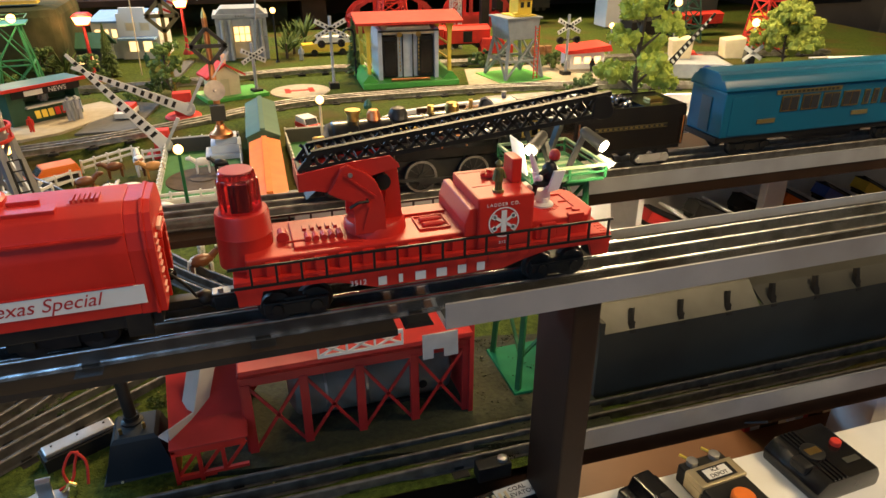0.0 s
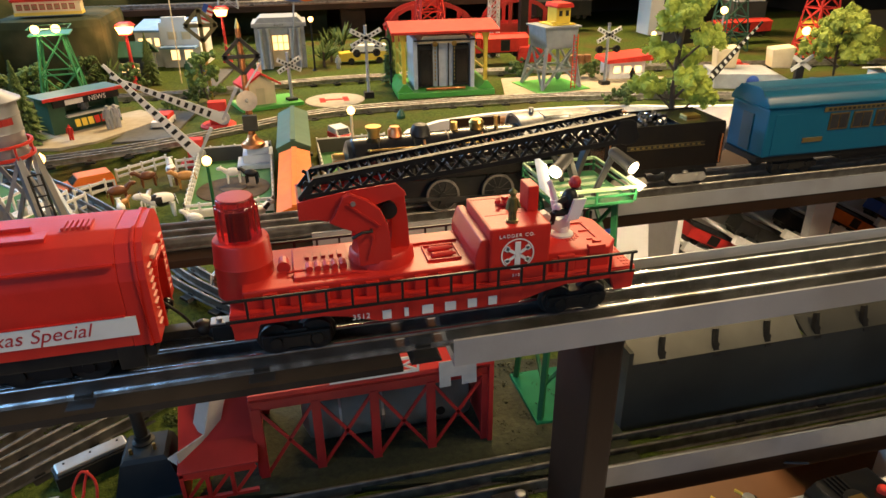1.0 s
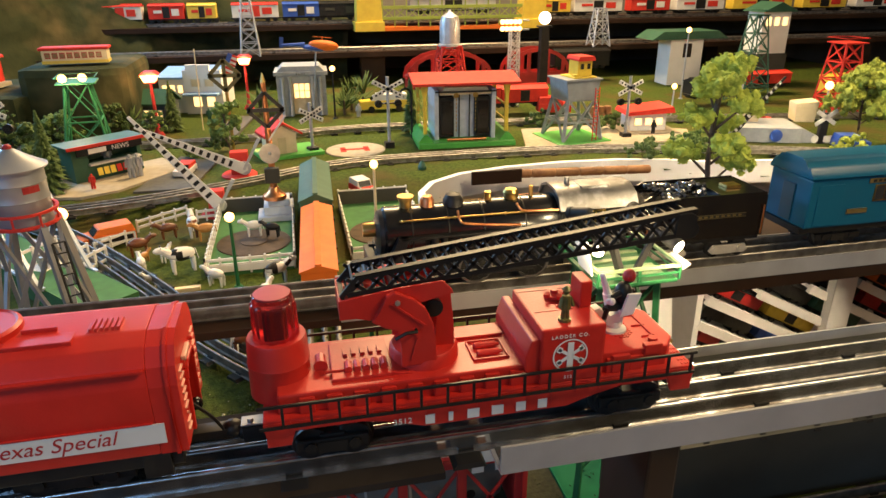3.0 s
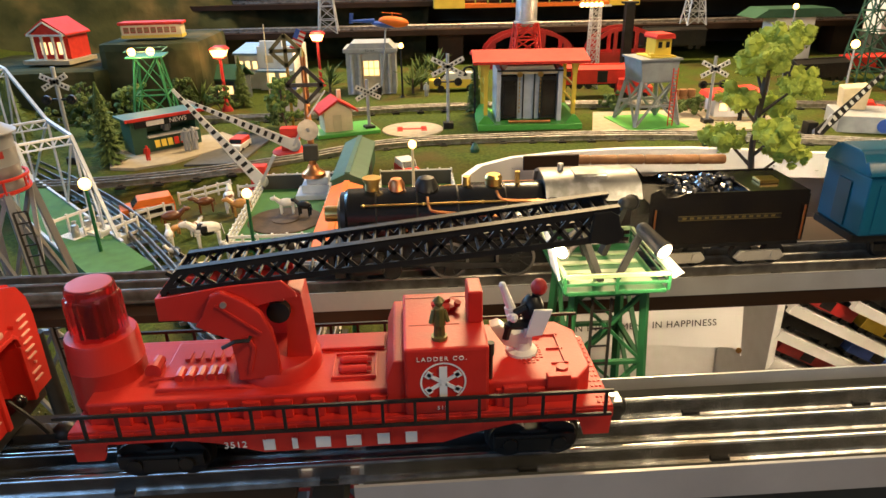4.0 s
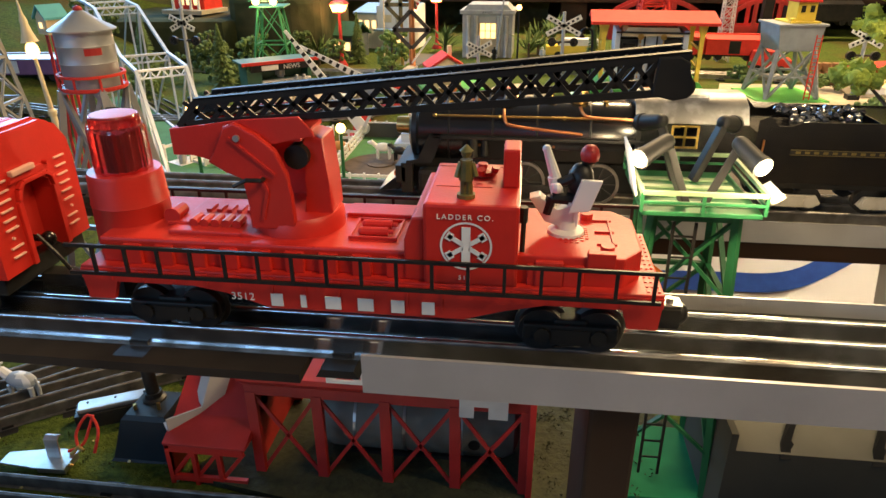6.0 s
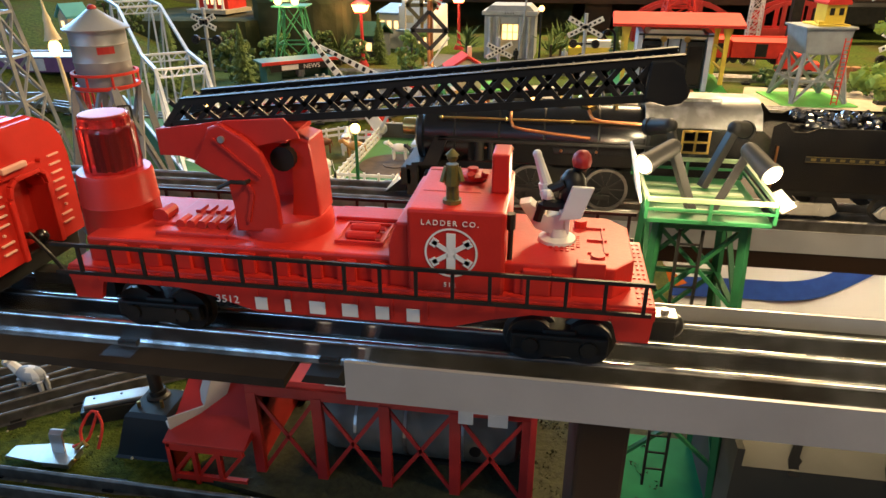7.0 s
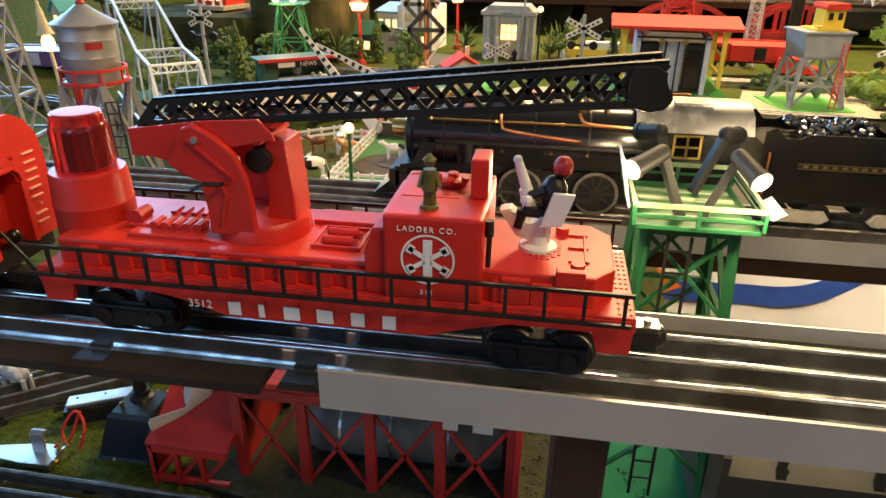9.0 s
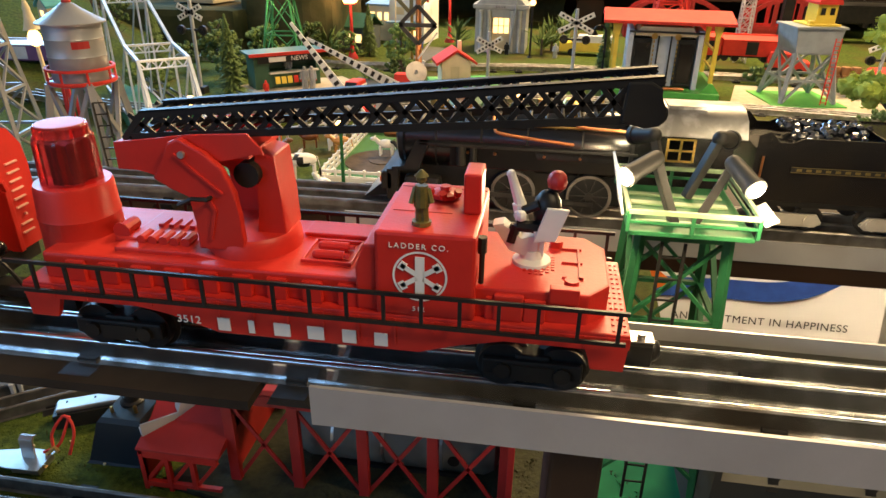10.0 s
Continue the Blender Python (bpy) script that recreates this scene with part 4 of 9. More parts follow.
def steam_loco():
    """Origin on the upper rails at the pilot; the cab towards +x."""
    t = thing("steam_locomotive", "black cast toy steam locomotive with copper pipes", "toy locomotive", pose(0.042, 0.232, 0.9705))
    part("boiler", B().lathe([(0.0195, 0.018), (0.021, 0.02), (0.021, 0.105), (0.0225, 0.108), (0.0225, 0.165)], (0, 0, 0.045), 32, "X"), BLACK_GLOSS, t, smooth=True)
    part("smokebox_front", B().lathe([(0.012, 0.012), (0.0185, 0.0145), (0.0195, 0.0185)], (0, 0, 0.045), 28, "X"), BLACK, t, smooth=True)
    part("headlamp", B().lathe([(0.0055, 0.002), (0.006, 0.004), (0.006, 0.013)], (0, 0, 0.048), 18, "X"), BRASS, t, smooth=True)
    for x in (0.04, 0.07, 0.1, 0.135):
        part("boiler_band", B().lathe([(0.0213 if x < 0.105 else 0.0228, 0), (0.0213 if x < 0.105 else 0.0228, 0.0012)], (x, 0, 0.045), 32, "X"), BLACK, t)
    part("chimney", B().lathe([(0.0055, 0.06), (0.005, 0.07), (0.0068, 0.0735), (0.0068, 0.075)], (0.038, 0, 0), 18), BRASS, t, smooth=True)
    part("steam_dome", B().lathe([(0.009, 0.06), (0.0085, 0.069), (0.006, 0.0735), (0.002, 0.075)], (0.078, 0, 0), 18), BLACK, t, smooth=True)
    part("sand_dome", B().lathe([(0.0062, 0.06), (0.006, 0.07), (0.004, 0.0735)], (0.056, 0, 0), 16), COPPER, t, smooth=True)
    part("brass_dome", B().lathe([(0.0065, 0.062), (0.0062, 0.071), (0.0068, 0.072), (0.005, 0.0745)], (0.128, 0, 0), 18), BRASS, t, smooth=True)
    part("whistle", B().cyl((0.146, 0.0, 0.066), (0.146, 0.0, 0.076), 0.002, n=8).cyl((0.108, 0, 0.064), (0.108, 0, 0.0735), 0.003, n=10), BRASS, t)
    for s in (-1, 1):
        part("handrail", B().tube([(0.03, s * 0.0188, 0.0598), (0.16, s * 0.0198, 0.0602)], 0.0008, 6), BRASS, t)
        for x in (0.032, 0.075, 0.118, 0.158):
            part("rail_stanchion", B().ball((x, s * 0.0188, 0.0598), 0.0014, n=8), BRASS, t)
        part("feed_pipe", B().tube(curve_pts([(0.078, s * 0.0165, 0.0645), (0.079, s * 0.0205, 0.058), (0.086, s * 0.0226, 0.0545), (0.13, s * 0.0238, 0.0505)], 6), 0.0011, 8), COPPER, t, smooth=True)
        part("feed_pipe", B().tube(curve_pts([(0.128, s * 0.0165, 0.067), (0.131, s * 0.0205, 0.0625), (0.14, s * 0.0215, 0.061), (0.163, s * 0.0225, 0.0605)], 6), 0.0011, 8), COPPER, t, smooth=True)
        part("running_board", B().box(0.03, 0.17, min(s * 0.014, s * 0.0265), max(s * 0.014, s * 0.0265), 0.0455, 0.0475, 0.0004).prism([(0.012, 0.0275), (0.03, 0.0285), (0.036, 0.0455), (0.036, 0.0475), (0.028, 0.0475), (0.02, 0.0305), (0.012, 0.0295)], min(s * 0.014, s * 0.0265), max(s * 0.014, s * 0.0265), "Y"), BLACK, t)
        part("valance", B().box(0.05, 0.168, min(s * 0.0135, s * 0.0215), max(s * 0.0135, s * 0.0215), 0.0305, 0.0456, 0.0008), BLACK_GLOSS, t)
        for x in (0.062, 0.08, 0.112, 0.135):
            part("rivet", B().ball((x, s * 0.0217, 0.041), 0.0012, n=8), COPPER, t)
        part("air_pump", B().cyl((0.058, s * 0.0238, 0.033), (0.058, s * 0.0238, 0.046), 0.0032, n=12).cyl((0.066, s * 0.0234, 0.034), (0.066, s * 0.0234, 0.045), 0.0024, n=10), BLACK, t, smooth=True)
        part("cylinder_block", B().box(0.02, 0.045, min(s * 0.017, s * 0.0275), max(s * 0.017, s * 0.0275), 0.008, 0.0235, 0.003), BLACK, t)
        for x in (0.093, 0.143):
            whl = B().lathe([(0.0143, -0.002), (0.0143, 0.002)], (x, s * 0.017, 0.0145), 28, "Y")
            w = part("driving_wheel", whl, BLACK, t, smooth=True)
            part("tyre", B().sweep([(x + 0.0139 * math.cos(2 * math.pi * k / 28), s * 0.0192, 0.0145 + 0.0139 * math.sin(2 * math.pi * k / 28)) for k in range(28)], [(-0.001, -0.001), (0.001, -0.001), (0.001, 0.001), (-0.001, 0.001)], True), DARK_RAIL, w)
            sp = B().cyl((x, s * 0.0188, 0.0145), (x, s * 0.0205, 0.0145), 0.003, n=10)
            for k in range(10):
                a = 2 * math.pi * k / 10
                sp.bar((x, s * 0.0194, 0.0145), (x + 0.0128 * math.cos(a), s * 0.0194, 0.0145 + 0.0128 * math.sin(a)), 0.0009)
            part("spokes", sp, DARK_METAL, w)
        part("side_rod", B().box(0.09, 0.146, s * 0.0222 - 0.0008, s * 0.0222 + 0.0008, 0.008, 0.0115, 0.0005).bar((0.04, s * 0.0232, 0.0155), (0.143, s * 0.0232, 0.0105), 0.0012, 0.003), DARK_METAL, t)
        for x in (0.025, 0.05):
            part("pilot_wheel", B().lathe([(0.0075, -0.002), (0.0075, 0.002), (0.0045, 0.0025)] if s > 0 else [(0.0045, -0.0025), (0.0075, -0.002), (0.0075, 0.002)], (x, s * 0.017, 0.0075), 20, "Y"), DARK_METAL, t, smooth=True)
        part("steps", B().box(0.008, 0.016, min(s * 0.019, s * 0.026), max(s * 0.019, s * 0.026), 0.006, 0.0275, 0.0005), BLACK, t)
    part("pilot_beam", B().box(0.004, 0.012, -0.026, 0.026, 0.013, 0.0255, 0.001).prism([(-0.01, 0.004), (0.006, 0.006), (0.006, 0.014), (0.002, 0.014)], -0.018, 0.018, "Y"), BLACK, t)
    part("marker", B().box(0.0028, 0.005, -0.0235, -0.0145, 0.0175, 0.021), ORANGE, t, "small orange marker on the pilot beam")
    part("frame", B().box(0.012, 0.175, -0.012, 0.012, 0.006, 0.028), BLACK, t)
    part("cab_front", B().prism([(-0.0255, 0.027), (-0.0255, 0.062), (-0.019, 0.0705), (-0.008, 0.0742), (0.008, 0.0742), (0.019, 0.0705), (0.0255, 0.062), (0.0255, 0.027)], 0.165, 0.1675, "X"), BLACK, t)
    for s in (-1, 1):
        side = B().box(0.1675, 0.226, s * 0.0250 - 0.0007, s * 0.0250 + 0.0007, 0.0275, 0.044).box(0.1675, 0.187, s * 0.0250 - 0.0007, s * 0.0250 + 0.0007, 0.044, 0.0625).box(0.203, 0.226, s * 0.0250 - 0.0007, s * 0.0250 + 0.0007, 0.044, 0.0625).box(0.187, 0.203, s * 0.0250 - 0.0007, s * 0.0250 + 0.0007, 0.0585, 0.0625)
        cs = part("cab_side", side, BLACK_GLOSS, t)
        wf = B()
        for x in (0.187, 0.195, 0.203):
            wf.box(x - 0.0007, x + 0.0007, s * 0.0258 - 0.0005, s * 0.0258 + 0.0005, 0.044, 0.0588)
        for z in (0.0444, 0.0512, 0.0584):
            wf.box(0.187, 0.203, s * 0.0258 - 0.0005, s * 0.0258 + 0.0005, z - 0.0006, z + 0.0006)
        part("window_frame", wf, BRASS, cs, "brass window frame")
    roof = [(-0.0275, 0.0605), (-0.021, 0.0705), (-0.009, 0.0755), (0.009, 0.0755), (0.021, 0.0705), (0.0275, 0.0605), (0.0265, 0.0598), (0.02, 0.069), (0.008, 0.0735), (-0.008, 0.0735), (-0.02, 0.069), (-0.0265, 0.0598)]
    rf = part("cab_roof", B().prism(roof, 0.163, 0.233, "X"), DULL_SILVER, t, "dull silver cab roof", smooth=True)
    part("roof_hatch", B().box(0.186, 0.21, -0.013, 0.004, 0.0738, 0.0762, 0.0004).cyl((0.178, 0, 0.074), (0.178, 0, 0.081), 0.0022, n=10), DULL_SILVER, rf)


def tender():
    t = thing("tender", "black toy tender heaped with shiny coal", "toy tender", pose(0.282, 0.234, 0.9705))
    part("tank", B().prism([(0.0, 0.022), (0.0, 0.063), (0.006, 0.066), (0.012, 0.0595), (0.02, 0.0595), (0.026, 0.0625), (0.118, 0.0625), (0.12, 0.058), (0.12, 0.022)], -0.0265, -0.0255, "Y").prism([(0.0, 0.022), (0.0, 0.063), (0.006, 0.066), (0.012, 0.0595), (0.02, 0.0595), (0.026, 0.0625), (0.118, 0.0625), (0.12, 0.058), (0.12, 0.022)], 0.0255, 0.0265, "Y").box(0.0, 0.12, -0.0256, 0.0256, 0.022, 0.055).box(0.075, 0.12, -0.0256, 0.0256, 0.055, 0.0615, 0.0006), BLACK_GLOSS, t)
    random.seed(5)
    for k in range(90):
        x, y = random.uniform(0.022, 0.072), random.uniform(-0.02, 0.02)
        lump = B()
        bmesh.ops.create_icosphere(lump.bm, subdivisions=1, radius=random.uniform(0.002, 0.0034), matrix=Matrix.Translation((x, y, 0.058 + 0.007 * (1 - (y / 0.024) ** 2) * random.uniform(0.5, 1))) @ Matrix.Rotation(random.uniform(0, 6), 4, "Z") @ Matrix.Rotation(random.uniform(0, 6), 4, "X"))
        part("coal_lump", lump, COAL, t)
    part("water_hatch", B().box(0.09, 0.105, -0.008, 0.004, 0.0615, 0.064, 0.0006), BRASS, t)
    part("name_plate", B().box(0.022, 0.1, -0.0271, -0.0265, 0.0412, 0.0448), BLACK, t, "black name plate with worn gold marks")
    shader("tarnished_gold", (0.2, 0.15, 0.05), 0.45, 0.6)
    part("plate_frame", B().box(0.022, 0.1, -0.0273, -0.0271, 0.0445, 0.0448).box(0.022, 0.1, -0.0273, -0.0271, 0.0412, 0.0415), bpy.data.materials["tarnished_gold"], t)
    for k in range(13):
        part("plate_mark", B().box(0.0252 + k * 0.0056, 0.0282 + k * 0.0056, -0.0273, -0.0271, 0.0422, 0.0438), bpy.data.materials["tarnished_gold"], t)
    for x in (0.004, 0.1165):
        part("grab_rail", B().tube([(x, -0.0285, 0.024), (x, -0.0285, 0.051)], 0.0008, 6), COPPER, t)
    part("underframe", B().box(0.0, 0.12, -0.022, 0.022, 0.017, 0.0222), BLACK, t)
    for x in (0.03, 0.092):
        for s in (-1, 1):
            f = B().prism([(x - 0.02, 0.007), (x - 0.016, 0.0125), (x + 0.016, 0.0125), (x + 0.02, 0.007), (x + 0.016, 0.004), (x - 0.016, 0.004)], s * 0.021 - 0.0012, s * 0.021 + 0.0012, "Y", 0.0004)
            part("truck_side", f, NICKEL, t, "nickel truck side frame")
        for dx in (-0.0125, 0.0125):
            part("journal", B().cyl((x + dx, -0.0236, 0.0085), (x + dx, -0.021, 0.0085), 0.0042, 0.0036, 12), NICKEL, t)
            part("wheelset", B().cyl((x + dx, -0.0185, 0.0085), (x + dx, -0.0135, 0.0085), 0.0085, n=18).cyl((x + dx, 0.0135, 0.0085), (x + dx, 0.0185, 0.0085), 0.0085, n=18).cyl((x + dx, -0.014, 0.0085), (x + dx, 0.014, 0.0085), 0.0015, n=8), DARK_METAL, t)


def blue_coach():
    t = thing("blue_coach", "teal blue tinplate passenger coach with brass windows", "toy coach", pose(0.447, 0.236, 0.9705))
    L = 0.285
    prof = [(-0.0275, 0.022), (-0.0275, 0.068), (-0.0295, 0.0695), (-0.0285, 0.0725), (-0.0235, 0.0795), (-0.0135, 0.083), (-0.0125, 0.0865), (0.0125, 0.0865), (0.0135, 0.083), (0.0235, 0.0795), (0.0285, 0.0725), (0.0295, 0.0695), (0.0275, 0.068), (0.0275, 0.022)]
    part("body", B().prism(prof[:2] + [(0.0275, 0.068), (0.0275, 0.022)], 0.0, L, "X", 0.0015), TEAL, t)
    part("roof", B().prism(prof[1:-1], -0.003, L + 0.003, "X", 0.0025), TEAL, t, smooth=True)
    part("end_door", B().box(-0.0012, 0.0, -0.008, 0.008, 0.024, 0.06, 0.0004), TEAL_DARK, t)
    shader("dark_pane", (0.03, 0.03, 0.03), 0.15)
    shader("dull_gold", (0.2, 0.15, 0.05), 0.5, 0.5)
    for x in (0.008, 0.235):
        part("side_door", B().box(x, x + 0.027, -0.0283, -0.0274, 0.024, 0.063, 0.0003), TEAL, t)
    rows = [(0.068 + 0.0262 * k, 0.0215, 2) for k in range(4)] + [(0.1745, 0.0075, 1), (0.1865, 0.0075, 1), (0.2, 0.0215, 2)]
    for x, w, n in rows:
        win = part("window", B().box(x, x + w, -0.0284, -0.0274, 0.0445, 0.0605), BRASS, t)
        pw = (w - 0.0012 * (n + 1)) / n
        for k in range(n):
            x0 = x + 0.0012 + k * (pw + 0.0012)
            part("pane", B().box(x0, x0 + pw, -0.0287, -0.0283, 0.0458, 0.0592), bpy.data.materials["dark_pane"], win)
    part("name_board", B().box(0.06, 0.142, -0.0284, -0.0274, 0.0625, 0.0668), bpy.data.materials["dull_gold"], t, "dull gold name board")
    for k in range(14):
        part("board_mark", B().box(0.064 + k * 0.0054, 0.0672 + k * 0.0054, -0.0287, -0.0284, 0.0635, 0.0658), BLACK, t)
    for x in (0.042, 0.163):
        part("number_board", B().box(x, x + 0.022, -0.0284, -0.0274, 0.034, 0.0385), bpy.data.materials["dull_gold"], t)
    part("underframe", B().box(-0.003, L + 0.003, -0.025, 0.025, 0.0165, 0.0222).box(0.1, 0.18, -0.02, 0.02, 0.009, 0.0167, 0.002), BLACK, t)
    for x in (0.045, 0.24):
        bogie(t, x, 0, BLACK, 0.05, 0.0095)


steam_loco()
tender()
blue_coach()

# ---- the things on the lawn ----
BULBS = []


def lattice(parent, mat, z0, z1, w0, w1, bars=4, r=0.0016, cross=True):
    """Four tapering corner legs with cross bracing, each bar a part of the parent."""
    def corner(i, z):
        u = (z - z0) / (z1 - z0)
        w = (w0 + (w1 - w0) * u) / 2
        sx, sy = ((-1, -1), (1, -1), (1, 1), (-1, 1))[i % 4]
        return Vector((sx * w, sy * w, z))
    for i in range(4):
        part("leg", B().bar(corner(i, z0), corner(i, z1), r * 1.3), mat, parent)
        for k in range(bars):
            za, zb = z0 + (z1 - z0) * k / bars, z0 + (z1 - z0) * (k + 1) / bars
            part("crossbar", B().bar(corner(i, zb), corner(i + 1, zb), r), mat, parent)
            part("brace", B().bar(corner(i, za), corner(i + 1, zb), r * 0.8), mat, parent)
            if cross:
                part("brace", B().bar(corner(i + 1, za), corner(i, zb), r * 0.8), mat, parent)


def bulb(parent, p, r=0.006, watts=0.05, colour=(1.0, 0.7, 0.36), name="bulb"):
    part(name, B().ball(p, r, n=12), WARM_BULB, parent, "lit warm bulb", smooth=True)


def crossbuck(x, y, h, label, lamps=True, arm=0.038, yaw=0.0, lit=False):
    t = thing("crossing_sign", label, "railway sign", pose(x, y, ground_z(x, y) - 0.003, 0, 0, yaw), "crossing signs")
    part("base", B().box(-0.011, 0.011, -0.011, 0.011, 0, 0.016, 0.002), BLACK, t)
    part("pole", B().cyl((0, 0, 0.01), (0, 0, h + 0.008), 0.0035, n=10), GREY, t, smooth=True)
    for s in (-1, 1):
        arm_b = B().box(-arm, arm, -0.0055, -0.004, -0.0048, 0.0048, 0.0004, Matrix.Translation((0, 0, h - 0.018)) @ Matrix.Rotation(radians(s * 27), 4, "Y"))
        a = part("blade", arm_b, WHITE, t)
        marks = B()
        for k in range(7):
            marks.box(-arm * 0.85 + k * arm * 0.26, -arm * 0.85 + k * arm * 0.26 + arm * 0.13, -0.0062, -0.0056, -0.002, 0.002, 0, Matrix.Translation((0, 0, h - 0.018)) @ Matrix.Rotation(radians(s * 27), 4, "Y"))
        part("blade_lettering", marks, BLACK, a)
    if lamps:
        part("lamp_arm", B().cyl((-0.02, 0, h - 0.05), (0.02, 0, h - 0.05), 0.0022, n=8), BLACK, t)
        for s in (-1, 1):
            part("signal_lamp", B().lathe([(0.0085, -0.004), (0.0085, 0.003), (0.006, 0.006)], (s * 0.022, -0.003, h - 0.05), 14, "Y"), BLACK, t, smooth=True)
            part("lens", B().lathe([(0.005, -0.0012), (0.005, 0.0)], (s * 0.022, -0.0072, h - 0.05), 12, "Y"), BLACK_GLOSS, t)
    return t


crossbuck(0.203, 1.205, 0.152, "white railway crossbuck with twin lamps on a grey pole")
crossbuck(0.765, 1.165, 0.14, "white railway crossbuck with twin lamps on a grey pole", arm=0.033)
crossbuck(0.031, 1.2, 0.105, "small white crossbuck on a grey pole by the shed", False, 0.03, 20)
crossbuck(-0.515, 1.02, 0.172, "weathered cream crossbuck on a thin pole", True, 0.026)

# ice depot
ice = thing("ice_depot", "green and yellow toy ice depot with a red roof", "toy building", pose(0.38, 1.245, ground_z(0.38, 1.245) - 0.002, 0, 0, -3))
part("base", B().box(-0.112, 0.112, -0.085, 0.085, 0, 0.013, 0.002).prism([(-0.112, 0.013), (-0.098, 0.03), (-0.09, 0.03), (-0.075, 0.013)], -0.075, 0.08, "Y").prism([(0.112, 0.013), (0.098, 0.03), (0.09, 0.03), (0.075, 0.013)], -0.075, 0.08, "Y"), GREEN_BRIGHT, ice)
for x in (-0.094, 0.094):
    for y in (-0.06, 0.06):
        part("post", B().box(x - 0.004, x + 0.004, y - 0.004, y + 0.004, 0.013, 0.142).prism([(x - 0.004, 0.112), (x + 0.004, 0.112), (x + 0.01, 0.142), (x - 0.01, 0.142)], y - 0.002, y + 0.002, "Y"), YELLOW, ice)
    part("side_rail", B().bar((x, -0.06, 0.055), (x, 0.06, 0.055), 0.004).bar((x, -0.06, 0.09), (x, 0.06, 0.09), 0.004), YELLOW, ice)
part("roof", B().prism([(-0.08, 0.138), (0.0, 0.152), (0.08, 0.138), (0.08, 0.144), (0.0, 0.159), (-0.08, 0.144)], -0.122, 0.122, "X", 0.0006), RED_PAINT, ice)
hall = part("ice_house", B().box(-0.06, 0.06, -0.02, 0.055, 0.013, 0.112, 0.001), SILVER, ice)
for s in (-1, 1):
    part("side_pillar", B().box(s * 0.066 - 0.005, s * 0.066 + 0.005, -0.052, 0.05, 0.013, 0.126, 0.001), PALE_STEEL, hall)
    part("door", B().box(s * 0.042 - 0.017, s * 0.042 + 0.017, -0.046, -0.02, 0.018, 0.108, 0.0008), BLACK, hall)
    part("door_panel", B().box(s * 0.042 - 0.013, s * 0.042 + 0.013, -0.0475, -0.046, 0.024, 0.1, 0.0006), BLACK_GLOSS, hall)
    part("chain_wheel", B().lathe([(0.006, -0.0015), (0.006, 0.0015)], (s * 0.022, -0.058, 0.114), 14, "Y"), BRASS, ice)
    for k in range(9):
        part("chain_link", B().ball((s * 0.022, -0.059, 0.104 - k * 0.0085), 0.0028, (0.6, 0.6, 1.2), 6), BRASS, ice)
part("centre_panel", B().box(-0.024, 0.024, -0.034, -0.02, 0.014, 0.112, 0.0008), PALE_STEEL, hall)
for x in (-0.012, 0.012):
    part("guide_rod", B().cyl((x, -0.04, 0.015), (x, -0.04, 0.118), 0.0016, n=8), DARK_METAL, hall)
part("chute_top", B().box(-0.058, 0.058, -0.056, 0.04, 0.115, 0.12).prism([(-0.056, 0.12), (-0.048, 0.132), (0.048, 0.132), (0.056, 0.12)], -0.056, 0.04, "Y", 0.001), CREAM, ice, "cream chute frame")
part("chain_bar", B().cyl((-0.07, -0.06, 0.122), (0.07, -0.06, 0.122), 0.0018, n=6), DARK_METAL, ice)
part("floor_roller", B().cyl((-0.045, -0.07, 0.0165), (0.045, -0.07, 0.0165), 0.0035, n=10), COPPER, ice)

# grey tower with the yellow hut
gt = thing("lookout_tower", "grey lattice tower with a yellow red-roofed hut", "toy tower", pose(0.635, 1.185, ground_z(0.635, 1.185) - 0.002, 0, 0, 8))
part("base", B().box(-0.068, 0.068, -0.068, 0.068, 0, 0.009, 0.0015), GREEN_BRIGHT, gt)
TOWER_GREY = shader("tower_grey_paint", (0.27, 0.29, 0.3), 0.5, other=(0.21, 0.225, 0.235), scale=60)
lattice(gt, TOWER_GREY, 0.009, 0.1, 0.1, 0.07, 1, 0.0055)
for k in range(4):
    part("mid_bar", B().bar(Matrix.Rotation(radians(90 * k), 3, "Z") @ Vector((-0.043, -0.043, 0.05)), Matrix.Rotation(radians(90 * k), 3, "Z") @ Vector((0.043, -0.043, 0.05)), 0.0045), TOWER_GREY, gt)
part("top_box", B().prism([(-0.037, 0.1), (-0.044, 0.145), (0.044, 0.145), (0.037, 0.1)], -0.04, 0.04, "Y", 0.001).box(-0.047, 0.047, -0.045, 0.045, 0.143, 0.147, 0.0006), TOWER_GREY, gt)
lad = B().box(0.018, 0.0195, -0.062, -0.06, 0.01, 0.13).box(0.0285, 0.03, -0.062, -0.06, 0.01, 0.13)
for k in range(16):
    lad.box(0.018, 0.03, -0.0615, -0.0605, 0.014 + k * 0.0073, 0.0152 + k * 0.0073)
part("ladder", lad, RED_PAINT, gt)
hut = part("hut", B().box(-0.006, 0.031, -0.02, 0.02, 0.149, 0.185, 0.0008).box(-0.022, 0.037, -0.033, 0.03, 0.147, 0.1505, 0.001), YELLOW, gt)
part("hut_roof", B().prism([(-0.0095, 0.184), (-0.0095, 0.188), (-0.006, 0.194), (0.031, 0.194), (0.0345, 0.188), (0.0345, 0.184)], -0.027, 0.027, "Y", 0.0006), RED_PAINT, hut)
part("hut_step", B().box(-0.02, -0.01, -0.03, -0.018, 0.1505, 0.156, 0.001), YELLOW, hut)
for x in (0.004, 0.021):
    part("hut_window", B().box(x - 0.004, x + 0.004, -0.0226, -0.0218, 0.166, 0.178), BLACK, hut)

